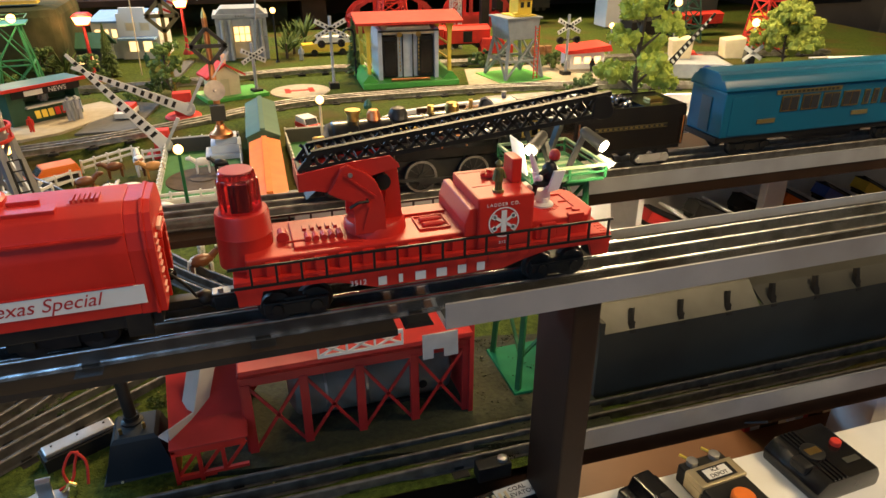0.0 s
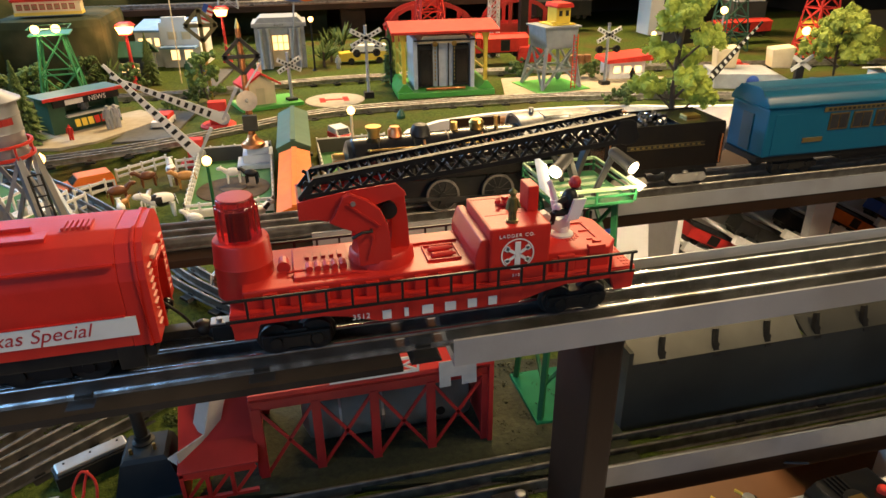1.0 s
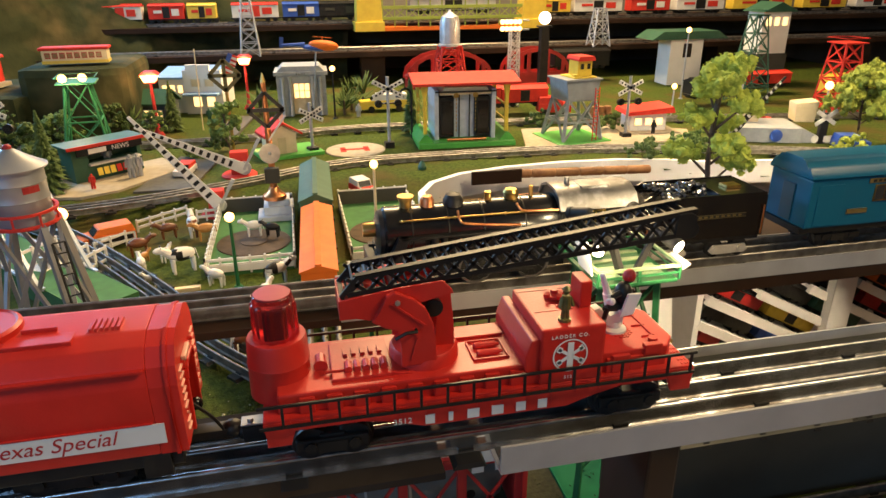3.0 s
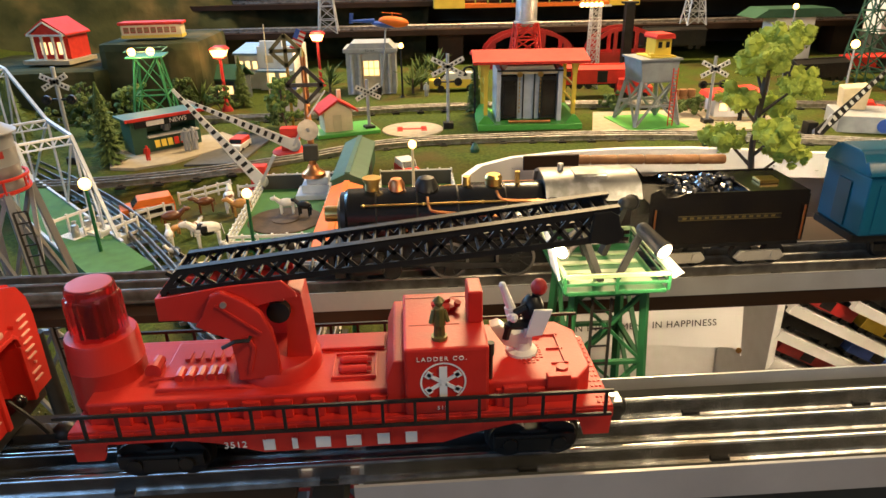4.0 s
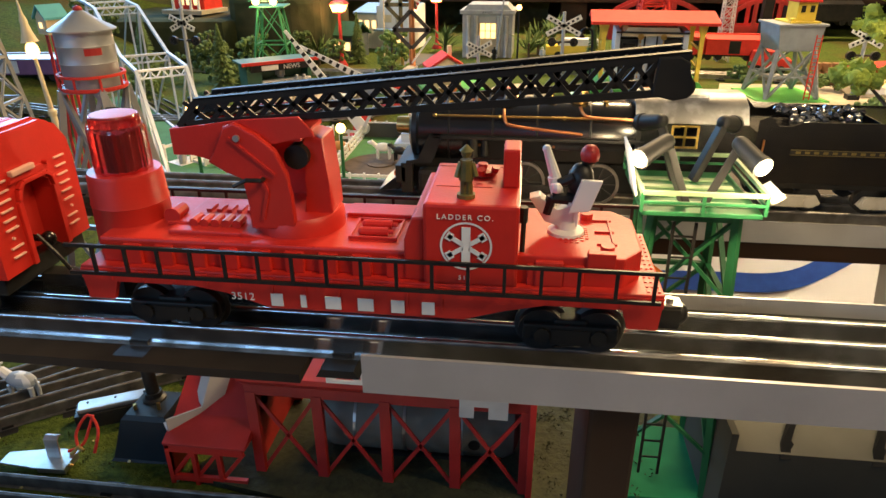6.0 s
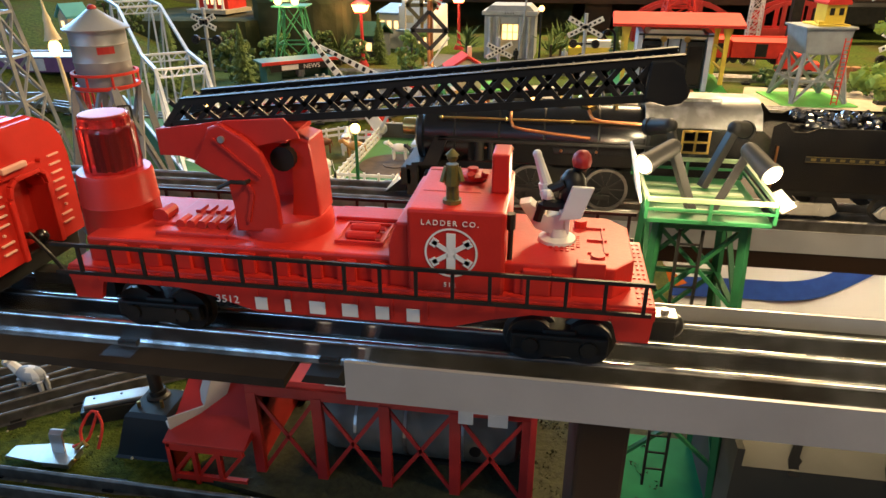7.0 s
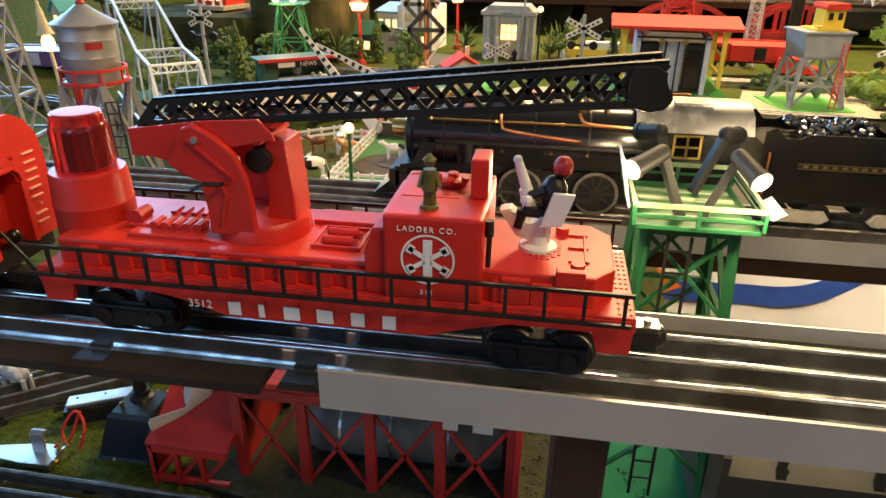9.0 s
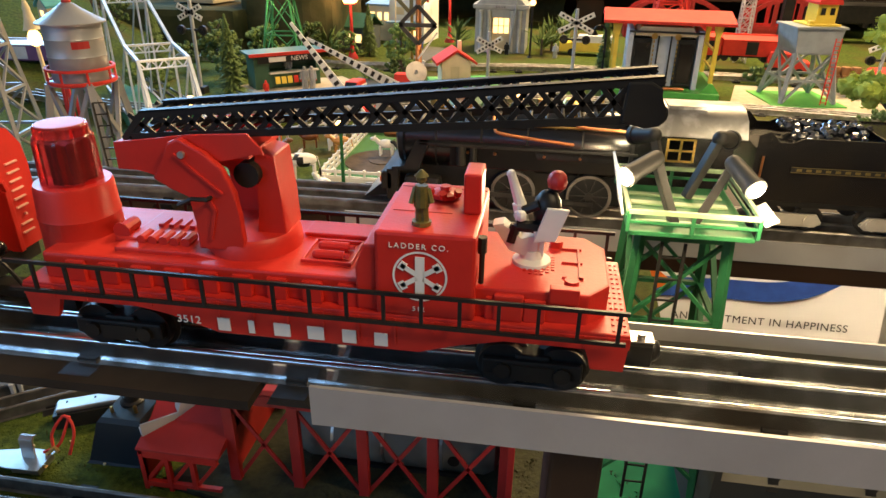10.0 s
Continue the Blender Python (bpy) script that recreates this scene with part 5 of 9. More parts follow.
# helipad
pad = thing("landing_pad", "pale round landing pad with a red H", "landing pad", pose(0.125, 1.195, ground_z(0.125, 1.195) + 0.001))
part("disc", B().lathe([(0.066, -0.004), (0.066, 0.0015), (0.064, 0.002)], (0, 0, 0), 40), SAND, pad)
part("mark", B().box(-0.034, -0.022, -0.02, 0.02, 0.002, 0.0028).box(0.018, 0.03, -0.02, 0.02, 0.002, 0.0028).box(-0.03, 0.026, -0.005, 0.005, 0.002, 0.0028), RED_PAINT, pad, "red letter mark")


def lit_windows(parent, x0, x1, y, z0, z1, n, mat=WARM_PANE, frame=WHITE):
    w = (x1 - x0) / n
    for k in range(n):
        p = part("window", B().box(x0 + w * (k + 0.12), x0 + w * (k + 0.88), y - 0.0012, y, z0, z1), frame, parent)
        part("pane", B().box(x0 + w * (k + 0.2), x0 + w * (k + 0.8), y - 0.0018, y - 0.0012, z0 + 0.002, z1 - 0.002), mat, p)


# bank
bank = thing("bank", "grey toy bank with columns and a lit doorway", "toy building", pose(0.025, 1.66, ground_z(0.025, 1.66) - 0.003, 0, 0, -2))
part("wall", B().box(-0.066, -0.028, -0.045, 0.06, 0, 0.112).box(0.028, 0.066, -0.045, 0.06, 0, 0.112).box(-0.028, 0.028, -0.02, 0.06, 0, 0.112).box(-0.028, 0.028, -0.045, -0.02, 0.09, 0.112), GREY, bank)
part("cornice", B().box(-0.072, 0.072, -0.052, 0.065, 0.112, 0.122, 0.001).prism([(-0.064, 0.122), (-0.05, 0.136), (0.05, 0.136), (0.064, 0.122)], -0.048, 0.05, "Y", 0.001), GREY, bank)
for x in (-0.05, -0.03, 0.03, 0.05):
    part("column", B().lathe([(0.006, 0.004), (0.005, 0.01), (0.0045, 0.1), (0.006, 0.108)], (x, -0.05, 0), 12), SILVER, bank, smooth=True)
dw = part("doorway", B().box(-0.024, 0.024, -0.0222, -0.02, 0.004, 0.088), CREAM, bank)
for i in range(3):
    for j in range(2):
        part("pane", B().box(-0.021 + i * 0.0145, -0.009 + i * 0.0145, -0.0232, -0.0222, 0.048 + j * 0.02, 0.066 + j * 0.02), WARM_PANE, dw)
writing("sign_lettering", "BANK", 0.0075, GREY_DARK, bank, Matrix.Translation((0, -0.0524, 0.1142)) @ FACE, spacing=1.5)

# white store with the blue roof
store = thing("white_store", "white stepped-front toy store with a blue roof", "toy building", pose(-0.27, 1.76, ground_z(-0.245, 1.76) - 0.003, 0, 0, -12))
part("wall", B().box(-0.015, 0.09, -0.05, 0.06, 0, 0.12).box(-0.005, 0.06, -0.05, -0.04, 0.12, 0.135).box(-0.09, -0.015, -0.035, 0.06, 0, 0.1), WHITE_PAINT, store)
part("roof", B().prism([(-0.04, 0.1), (0.065, 0.118), (0.065, 0.112), (-0.04, 0.095)], -0.094, -0.015, "X").box(-0.013, 0.088, -0.038, 0.058, 0.119, 0.122), PALE_BLUE, store)
lit_windows(store, -0.085, -0.02, -0.035, 0.055, 0.08, 3)
lit_windows(store, 0.0, 0.075, -0.05, 0.02, 0.05, 2)
lit_windows(store, 0.0, 0.075, -0.05, 0.075, 0.098, 2, CREAM)
part("porch", B().box(-0.01, 0.085, -0.085, -0.05, 0.056, 0.061), PALE_BLUE, store)
house = thing("dark_house", "dark blue-grey toy house with lit windows", "toy building", pose(-0.36, 1.6, ground_z(-0.36, 1.6) - 0.003, 0, 0, -14))
part("wall", B().box(-0.05, 0.05, -0.04, 0.04, 0, 0.062), shader("slate_blue_paint", (0.06, 0.075, 0.09), 0.6), house)
part("roof", B().prism([(-0.05, 0.058), (0, 0.088), (0.05, 0.058), (0.05, 0.063), (0, 0.094), (-0.05, 0.063)], -0.056, 0.056, "X"), GREEN_DARK, house)
lit_windows(house, -0.042, 0.042, -0.04, 0.022, 0.046, 3)

# news stand
news = thing("news_stand", "dark green toy news stand on a sandy platform", "toy building", pose(-0.362, 1.085, ground_z(-0.362, 1.085), 0, 0, 40))
plat = [(-0.13, -0.05), (-0.1, -0.085), (-0.04, -0.1), (0.14, -0.055), (0.14, 0.05), (-0.09, 0.06)]
part("platform", B().prism(plat, -0.006, 0.005, "Z", 0.0012), SAND, news)
part("kiosk", B().box(-0.065, 0.07, 0.0, 0.05, 0.005, 0.036).box(-0.065, -0.035, 0.0, 0.05, 0.036, 0.07).box(0.062, 0.07, 0.0, 0.05, 0.036, 0.07).box(-0.035, 0.062, 0.035, 0.05, 0.036, 0.07), GREEN_DARK, news)
part("roof", B().box(-0.075, 0.08, -0.012, 0.055, 0.07, 0.074, 0.0006), GREEN_DARK, news)
part("roof_edge", B().box(-0.077, 0.082, -0.014, -0.0115, 0.0695, 0.0755), RED_PAINT, news)
part("counter", B().box(-0.037, 0.064, -0.01, 0.004, 0.034, 0.037), WHITE, news)
part("maker_bar", B().box(-0.038, -0.004, -0.0126, -0.0119, 0.058, 0.067), LETTER, news)
part("sign_board", B().box(-0.06, 0.068, -0.0119, -0.009, 0.056, 0.0695), BLACK, news)
writing("sign_lettering", "NEWS", 0.0125, LETTER, news, Matrix.Translation((0.024, -0.0123, 0.0583)) @ FACE)
random.seed(11)
for k in range(7):
    c = random.choice((WHITE, RED_PAINT, PALE_BLUE, YELLOW))
    part("magazine", B().box(-0.03 + k * 0.0125, -0.0205 + k * 0.0125, -0.0225, -0.0215, 0.012, 0.026, 0, Matrix.Rotation(radians(-12), 4, "X")), c, news)


def figure(x, y, z, mat, h=0.03, label="small painted toy figure standing on the layout", yaw=0):
    b = B().cyl((-0.08 * h, 0, 0), (-0.07 * h, 0, 0.5 * h), 0.07 * h, 0.085 * h, 6).cyl((0.08 * h, 0, 0), (0.07 * h, 0, 0.5 * h), 0.07 * h, 0.085 * h, 6)
    b.cyl((0, 0, 0.46 * h), (0, 0, 0.84 * h), 0.15 * h, 0.13 * h, 8).ball((0, 0, 0.93 * h), 0.085 * h, n=8).cyl((0.15 * h, 0, 0.8 * h), (0.19 * h, -0.06 * h, 0.45 * h), 0.045 * h, n=6).cyl((-0.15 * h, 0, 0.8 * h), (-0.2 * h, -0.04 * h, 0.45 * h), 0.045 * h, n=6)
    ob = new("toy_figure", mesh_of("toy_figure", b, mat, True))
    ob.matrix_basis = pose(x, y, z, 0, 0, yaw)
    tagged(ob, label, "toy figure", "toy figures")


figure(-0.318, 1.065, ground_z(-0.3, 1.07) + 0.005, GREY, 0.045, "grey toy couple standing by the news stand")
figure(-0.306, 1.073, ground_z(-0.29, 1.08) + 0.005, SILVER, 0.045, "grey toy couple standing by the news stand")
figure(-0.372, 1.0, ground_z(-0.363, 1.01) + 0.005, RED_PAINT, 0.028, "red toy child figure on the sandy platform")
figure(-0.368, 1.11, ground_z(-0.338, 1.115) + 0.02, GREY, 0.045, "grey toy seller figure in the news stand")
figure(-0.19, 1.63, ground_z(-0.19, 1.63), BLUE, 0.035, "dark toy figure by the white store")
figure(-0.225, 1.6, ground_z(-0.22, 1.6), GREEN_DARK, 0.035, "dark toy figure by the white store")
figure(0.045, 1.585, ground_z(0.045, 1.585), BLACK, 0.032, "dark toy figure at the bank door")
figure(0.17, 1.56, ground_z(0.17, 1.56), SILVER, 0.036, "grey toy figure on the lawn by the palms")


# red-roofed shed
shed = thing("crossing_shed", "cream toy shed with a red roof on a green plate", "toy building", pose(-0.04, 1.2, ground_z(-0.04, 1.2), 0, 0, 18))
part("base", B().box(-0.05, 0.085, -0.05, 0.05, -0.004, 0.007, 0.001), GREEN_BRIGHT, shed)
part("wall", B().prism([(-0.03, 0.007), (-0.03, 0.05), (0.0, 0.068), (0.03, 0.05), (0.03, 0.007)], -0.028, 0.028, "Y"), CREAM, shed)
part("roof", B().prism([(-0.042, 0.045), (0, 0.071), (0.042, 0.045), (0.042, 0.05), (0, 0.076), (-0.042, 0.05)], -0.036, 0.034, "Y"), RED_PAINT, shed)
part("chimney", B().box(0.008, 0.016, 0.005, 0.013, 0.06, 0.088), CREAM, shed)
part("door", B().box(-0.012, 0.006, -0.0292, -0.028, 0.007, 0.042), shader("cream_door", (0.6, 0.5, 0.3), 0.5), shed)


def crossing_gate(pivot, tip, label, arm_mat=WHITE, base_mat=RED_PAINT, dark=BLACK, scale=1.0):
    """A lifted gate: a long tapered lath with dark blocks, from its pivot to its tip."""
    pivot, tip = Vector(pivot), Vector(tip)
    gz = ground_z(pivot.x, pivot.y) - 0.002
    t = thing("crossing_gate", label, "crossing gate", pose(pivot.x, pivot.y, gz), "crossing gates")
    pz = pivot.z - gz
    part("base", B().lathe([(0.034 * scale, 0), (0.034 * scale, 0.005), (0.03 * scale, 0.008)], (-0.012 * scale, 0.02, 0), 28).box(-0.026 * scale, 0.008 * scale, 0.006, 0.03, 0.006, pz + 0.03 * scale, 0.002), base_mat, t)
    part("pivot", B().lathe([(0.013 * scale, -0.003), (0.013 * scale, 0.003)], (0, 0.001, pz), 20, "Y").ball((0, -0.003, pz), 0.0035 * scale, n=8), SILVER, t, smooth=True)
    d = tip - pivot
    length = d.length
    m = Matrix.Translation((0, -0.004, pz)) @ Matrix.Rotation(math.atan2(d.y, d.x) - math.pi, 4, "Z") @ Matrix.Rotation(math.asin(d.z / length), 4, "Y")
    arm = part("arm", B().prism([(-length, 0.0024), (-length, -0.0024), (-0.03, -0.0095), (0.0, -0.011), (0.008, 0.0), (0.0, 0.011), (-0.03, 0.0095)], -0.001, 0.001, "Y"), arm_mat, t, at=m)
    n = 12
    for k in range(n):
        u = 0.12 + 0.84 * k / n
        w = 0.0022 + (1 - u) * 0.0042
        part("block", B().box(-length * u - length * 0.03, -length * u, -0.0016, 0.0016, -w, w), dark, arm)
    part("counterweight", B().bar((0.0, -0.006, pz), (0.03 * scale, -0.006, pz + 0.052 * scale), 0.0015, 0.005).bar((0.024 * scale, -0.006, pz + 0.042 * scale), (0.034 * scale, -0.006, pz + 0.059 * scale), 0.004, 0.006), SILVER, t)
    return t


crossing_gate((-0.106, 1.03, 0.864), (-0.284, 1.0, 0.960), "white lifted crossing gate on a red base")
crossing_gate((-0.141, 0.874, 0.842), (-0.262, 0.87, 1.003), "white lifted crossing gate on a red base", scale=0.8)
crossing_gate((0.925, 1.02, 0.858), (1.057, 1.02, 0.998), "black and white lifted crossing gate by the track", BLACK, BLACK, WHITE, 0.6)

# signal with the silver bell
bell = thing("bell_signal", "brown diamond-headed signal with a silver bell", "toy signal", pose(-0.047, 0.838, 0.86))
part("plinth", B().box(-0.03, 0.03, -0.024, 0.03, -0.042, -0.026, 0.001).box(-0.02, 0.03, -0.014, 0.03, -0.026, -0.012, 0.001).box(-0.012, 0.024, -0.01, 0.026, -0.012, 0.0, 0.001), shader("pale_blue_white_paint", (0.55, 0.6, 0.68), 0.5), bell, "pale blue stepped plinth")
part("base", B().lathe([(0.02, 0), (0.019, 0.006), (0.011, 0.012), (0.0075, 0.02)], (0, 0, 0), 18), COPPER, bell, smooth=True)
part("column", B().cyl((0, 0, 0.015), (0, 0, 0.195), 0.006, 0.004, 12), COPPER, bell, smooth=True)
part("relay_box", B().box(-0.012, 0.012, -0.017, -0.004, 0.03, 0.056, 0.002), GREY_DARK, bell)
part("bell", B().lathe([(0.004, 0.006), (0.012, 0.0), (0.0165, -0.006), (0.0168, -0.008)][::-1], (0.0, -0.012, 0.082), 24, "Y").ball((0, -0.02, 0.082), 0.003), STEEL, bell, smooth=True)
for p, q in (((-0.028, 0.15), (0, 0.178)), ((0, 0.178), (0.028, 0.15)), ((0.028, 0.15), (0, 0.122)), ((0, 0.122), (-0.028, 0.15)), ((-0.028, 0.15), (0.028, 0.15))):
    part("diamond_bar", B().bar((p[0], -0.006, p[1]), (q[0], -0.006, q[1]), 0.003, 0.006), DARK_METAL, bell)
part("finial", B().cyl((0, 0, 0.193), (0, 0, 0.208), 0.005, 0.0005, 10), BRASS, bell)
part("lever", B().bar((0.0, -0.004, 0.1), (0.03, -0.004, 0.14), 0.0025), SILVER, bell)

yg = thing("diamond_sign", "olive diamond-headed toy signal behind the bushes", "toy signal", pose(-0.143, 1.27, ground_z(-0.155, 1.27)))
part("pole", B().cyl((0, 0, 0), (0, 0, 0.19), 0.0035, n=8), BRASS, yg)
OLIVE = shader("olive_paint", (0.16, 0.13, 0.045), 0.5)
for p, q in (((-0.033, 0.163), (0, 0.196)), ((0, 0.196), (0.033, 0.163)), ((0.033, 0.163), (0, 0.13)), ((0, 0.13), (-0.033, 0.163)), ((-0.033, 0.163), (0.033, 0.163)), ((0, 0.13), (0, 0.196))):
    part("diamond_bar", B().bar((p[0], -0.004, p[1]), (q[0], -0.004, q[1]), 0.003, 0.008), OLIVE, yg)

# lamps
def lantern_post(x, y, h, label, lit=True):
    t = thing("lantern_post", label, "street lamp", pose(x, y, ground_z(x, y) - 0.002), "lantern posts")
    part("base", B().lathe([(0.014, 0), (0.014, 0.005), (0.006, 0.02), (0.0045, 0.03)], (0, 0, 0), 16), RED_DULL, t, smooth=True)
    part("post", B().cyl((0, 0, 0.02), (0, 0, h - 0.018), 0.0045, 0.0035, 10), RED_DULL, t, smooth=True)
    part("lantern", B().prism([(-0.012, h - 0.018), (-0.019, h - 0.002), (0.019, h - 0.002), (0.012, h - 0.018)], -0.014, 0.014, "Y"), WARM_BULB, t, "lit warm lantern")
    part("cap", B().prism([(-0.022, h - 0.002), (-0.012, h + 0.006), (0.012, h + 0.006), (0.022, h - 0.002)], -0.018, 0.018, "Y").box(-0.013, 0.013, -0.012, 0.012, h - 0.0215, h - 0.018), RED_DULL, t)
    BULBS.append((x, y - 0.03, ground_z(x, y) + h - 0.01, 0.35))


lantern_post(-0.33, 1.45, 0.152, "dark red lantern post with a lit lantern")
lantern_post(-0.128, 1.74, 0.148, "dark red lantern post with a lit lantern")


def globe_lamp(x, y, h, label, mat=GREY, r=0.008, watts=0.25, lean=0.0):
    r *= 0.85
    t = thing("globe_lamp", label, "street lamp", pose(x, y, ground_z(x, y) - 0.002, 0, lean), "globe lamps")
    part("post", B().cyl((0, 0, 0), (0, 0, h - r * 0.7), 0.0028, 0.002, 8).cyl((0, 0, 0), (0, 0, 0.006), 0.008, 0.005, 10), mat, t, smooth=True)
    part("globe", B().ball((0, 0, h), r, n=14), WARM_BULB, t, "lit warm globe", smooth=True)
    BULBS.append((x, y - 0.004, ground_z(x, y) + h + r * 2.2, watts))


globe_lamp(0.106, 1.56, 0.135, "thin street lamp with a lit globe", BLACK, 0.0085)
globe_lamp(0.1175, 0.7845, 0.104, "pale post with a lit bulb beside the van", CREAM, 0.008, 0.3)
globe_lamp(-0.0965, 0.575, 0.1035, "thin green post with a lit bulb in the pasture", GREEN, 0.0075, 0.35)
globe_lamp(-0.2945, 0.581, 0.1225, "thin green post with a lit bulb beside the bridge", GREEN, 0.009, 0.35)
globe_lamp(0.053, 0.294, 0.1185, "thin green post with a lit bulb below the upper ledge", GREEN, 0.0075, 0.3)
globe_lamp(1.08, 1.19, 0.16, "grey street lamp with a lit globe", GREY, 0.0105, 0.3)
globe_lamp(1.25, 1.1, 0.115, "grey street lamp with a lit globe", GREY, 0.0115, 0.3)
globe_lamp(1.17, 1.6, 0.205, "thin grey street lamp with a lit bulb", GREY, 0.009, 0.3)
globe_lamp(0.98, 1.33, 0.09, "small lamp glowing behind the tree", GREY, 0.008, 0.3)
goose = thing("gooseneck_lamp", "black gooseneck street lamp beside the depot", "street lamp", pose(0.262, 1.29, ground_z(0.262, 1.29)))
part("post", B().tube(curve_pts([(0.008, 0, 0), (0.008, 0, 0.09), (0.004, 0, 0.112), (-0.01, 0, 0.116), (-0.018, 0, 0.108)], 6), 0.0025, 8), BLACK, goose, smooth=True)
part("shade", B().lathe([(0.011, 0.098), (0.006, 0.106), (0.003, 0.11)], (-0.019, 0, 0), 14), BLACK, goose, smooth=True)
yl = thing("ornate_lamp", "ornate cream lamp post with a lit globe", "street lamp", pose(-0.528, 0.638, ground_z(-0.528, 0.638) - 0.002, 0, -4) @ Matrix.Diagonal((0.8, 0.8, 1.1, 1)))
part("post", B().lathe([(0.014, 0), (0.013, 0.012), (0.0075, 0.03), (0.0055, 0.085), (0.0075, 0.088), (0.0078, 0.092), (0.0045, 0.095), (0.003, 0.158)], (0, 0, 0), 16), CREAM, yl, smooth=True)
part("globe", B().ball((0, 0, 0.168), 0.0105, n=14), WARM_BULB, yl, "lit warm globe", smooth=True)
part("finial", B().lathe([(0.0145, 0.178), (0.0125, 0.181), (0.009, 0.189), (0.006, 0.2), (0.0065, 0.203), (0.003, 0.212), (0.001, 0.23)], (0, 0, 0), 14), CREAM, yl, smooth=True)
BULBS.append((-0.532, 0.61, 1.0, 0.1))

GREEN_LIGHT = shader("light_green_enamel", (0.04, 0.22, 0.085), 0.4, other=(0.03, 0.17, 0.06), scale=50)


# towers
def tower(name, x, y, h, w0, w1, mat, label, bars=5, r=0.0022, top=None, yaw=0, lamps=False, z=None):
    t = thing(name, label, "toy tower", pose(x, y, ground_z(x, y) - 0.002 if z is None else z, 0, 0, yaw))
    lattice(t, mat, 0, h, w0, w1, bars, r)
    if top:
        part("platform", B().box(-top, top, -top, top, h, h + 0.003).bar((-top, -top, h + 0.014), (top, -top, h + 0.014), 0.0014).bar((-top, top, h + 0.014), (top, top, h + 0.014), 0.0014).bar((-top, -top, h + 0.014), (-top, top, h + 0.014), 0.0014).bar((top, -top, h + 0.014), (top, top, h + 0.014), 0.0014), mat, t)
    if lamps:
        for dx in (-0.022, 0.016):
            part("flood_lamp", B().lathe([(0.0085, 0.0), (0.006, 0.008), (0.003, 0.011)], (dx, -top, h + 0.014), 12, "Y"), WARM_BULB, t, "lit flood lamp", smooth=True)
        BULBS.append((x, y - top - 0.03, ground_z(x, y) + h + 0.01, 0.5))
    return t


tower("green_light_tower", -0.447, 1.3, 0.158, 0.09, 0.045, GREEN_LIGHT, "bright green lattice tower with lit flood lamps", 2, 0.003, 0.038, 8, True)
tower("dark_lattice_tower", 1.34, 1.52, 0.25, 0.09, 0.035, GREEN_DARK, "dark green lattice tower with a small white sign", 5, 0.003, 0.022)
tower("red_beacon_tower", 1.46, 1.3, 0.19, 0.085, 0.05, RED_PAINT, "red lattice beacon tower with a platform", 4, 0.0035, 0.035)
tower("grey_pylon", -0.12, 2.0, 0.2, 0.06, 0.022, SILVER, "grey lattice pylon behind the flag", 5, 0.0022, None, 0, False, 0.97)
tower("grey_flood_mast", 0.63, 1.62, 0.215, 0.03, 0.024, SILVER, "grey lattice mast with bright flood lamps", 8, 0.0018)
tower("steel_pylon", 1.02, 1.9, 0.12, 0.06, 0.03, SILVER, "grey steel pylon on the back shelf", 3, 0.0026, None, 0, False, 0.98)
tower("dark_oil_derrick", -0.612, 0.62, 0.29, 0.086, 0.024, TANK_GREY, "tall grey lattice derrick beside the water tower", 5, 0.0038, None, 12)
flood = thing("flood_lamp_bank", "two bright rows of flood lamps on the mast", "flood lamps", pose(0.625, 1.6, ground_z(0.63, 1.6) + 0.215))
part("frame", B().box(-0.045, 0.04, -0.004, 0.004, 0.0, 0.005).box(-0.045, 0.04, -0.004, 0.004, 0.025, 0.03), GREY, flood)
for k in range(5):
    for z in (0.006, 0.024):
        part("flood_lamp", B().ball((-0.04 + k * 0.0125, -0.008, z), 0.0065, n=10), WARM_BULB, flood, "lit flood lamp", smooth=True)
BULBS.append((0.6, 1.55, 1.08, 0.6))
globe = thing("clock_globe_mast", "black mast with a lit white globe", "globe lamp", pose(0.735, 1.66, ground_z(0.73, 1.66)))
part("mast", B().box(-0.012, 0.012, -0.012, 0.012, 0.0, 0.215, 0.001).box(-0.02, 0.02, -0.014, 0.014, 0.215, 0.22), BLACK, globe)
part("globe", B().ball((0, 0, 0.241), 0.0175, n=18), glow("white_globe", (1.0, 0.9, 0.72), 6), globe, "lit white globe", smooth=True)

# small silver water tank on red legs, behind the depot
wt2 = thing("small_water_tank", "silver water tank on red lattice legs", "water tank", pose(0.45, 1.66, ground_z(0.45, 1.66)))
lattice(wt2, RED_PAINT, 0.05, 0.17, 0.085, 0.055, 3, 0.004)
part("footing", B().box(-0.05, 0.05, -0.05, 0.05, 0, 0.05), GREY_DARK, wt2)
part("tank", B().lathe([(0.034, 0.17), (0.034, 0.175), (0.029, 0.177), (0.029, 0.232), (0.024, 0.25), (0.006, 0.262), (0.002, 0.27)], (0, 0, 0), 24), SILVER, wt2, smooth=True)

# water tower on the left
wt = thing("water_tower", "grey toy water tower with a red railing", "water tower", pose(-0.2235, 0.291, 0.8225))
lattice(wt, TANK_GREY, -0.024, 0.205, 0.09, 0.036, 2, 0.004)
part("tank", B().lathe([(0.0214, 0.205), (0.0217, 0.21), (0.0217, 0.225), (0.0222, 0.226), (0.0217, 0.227), (0.0217, 0.2385), (0.0222, 0.2395), (0.0217, 0.2405), (0.0217, 0.2525)], (0, 0, 0), 32), TANK_GREY, wt, smooth=True)
part("roof", B().lathe([(0.0256, 0.2508), (0.0256, 0.2518), (0.019, 0.2555), (0.011, 0.2605), (0.005, 0.265), (0.003, 0.266)], (0, 0, 0), 32), TANK_GREY, wt, smooth=True)
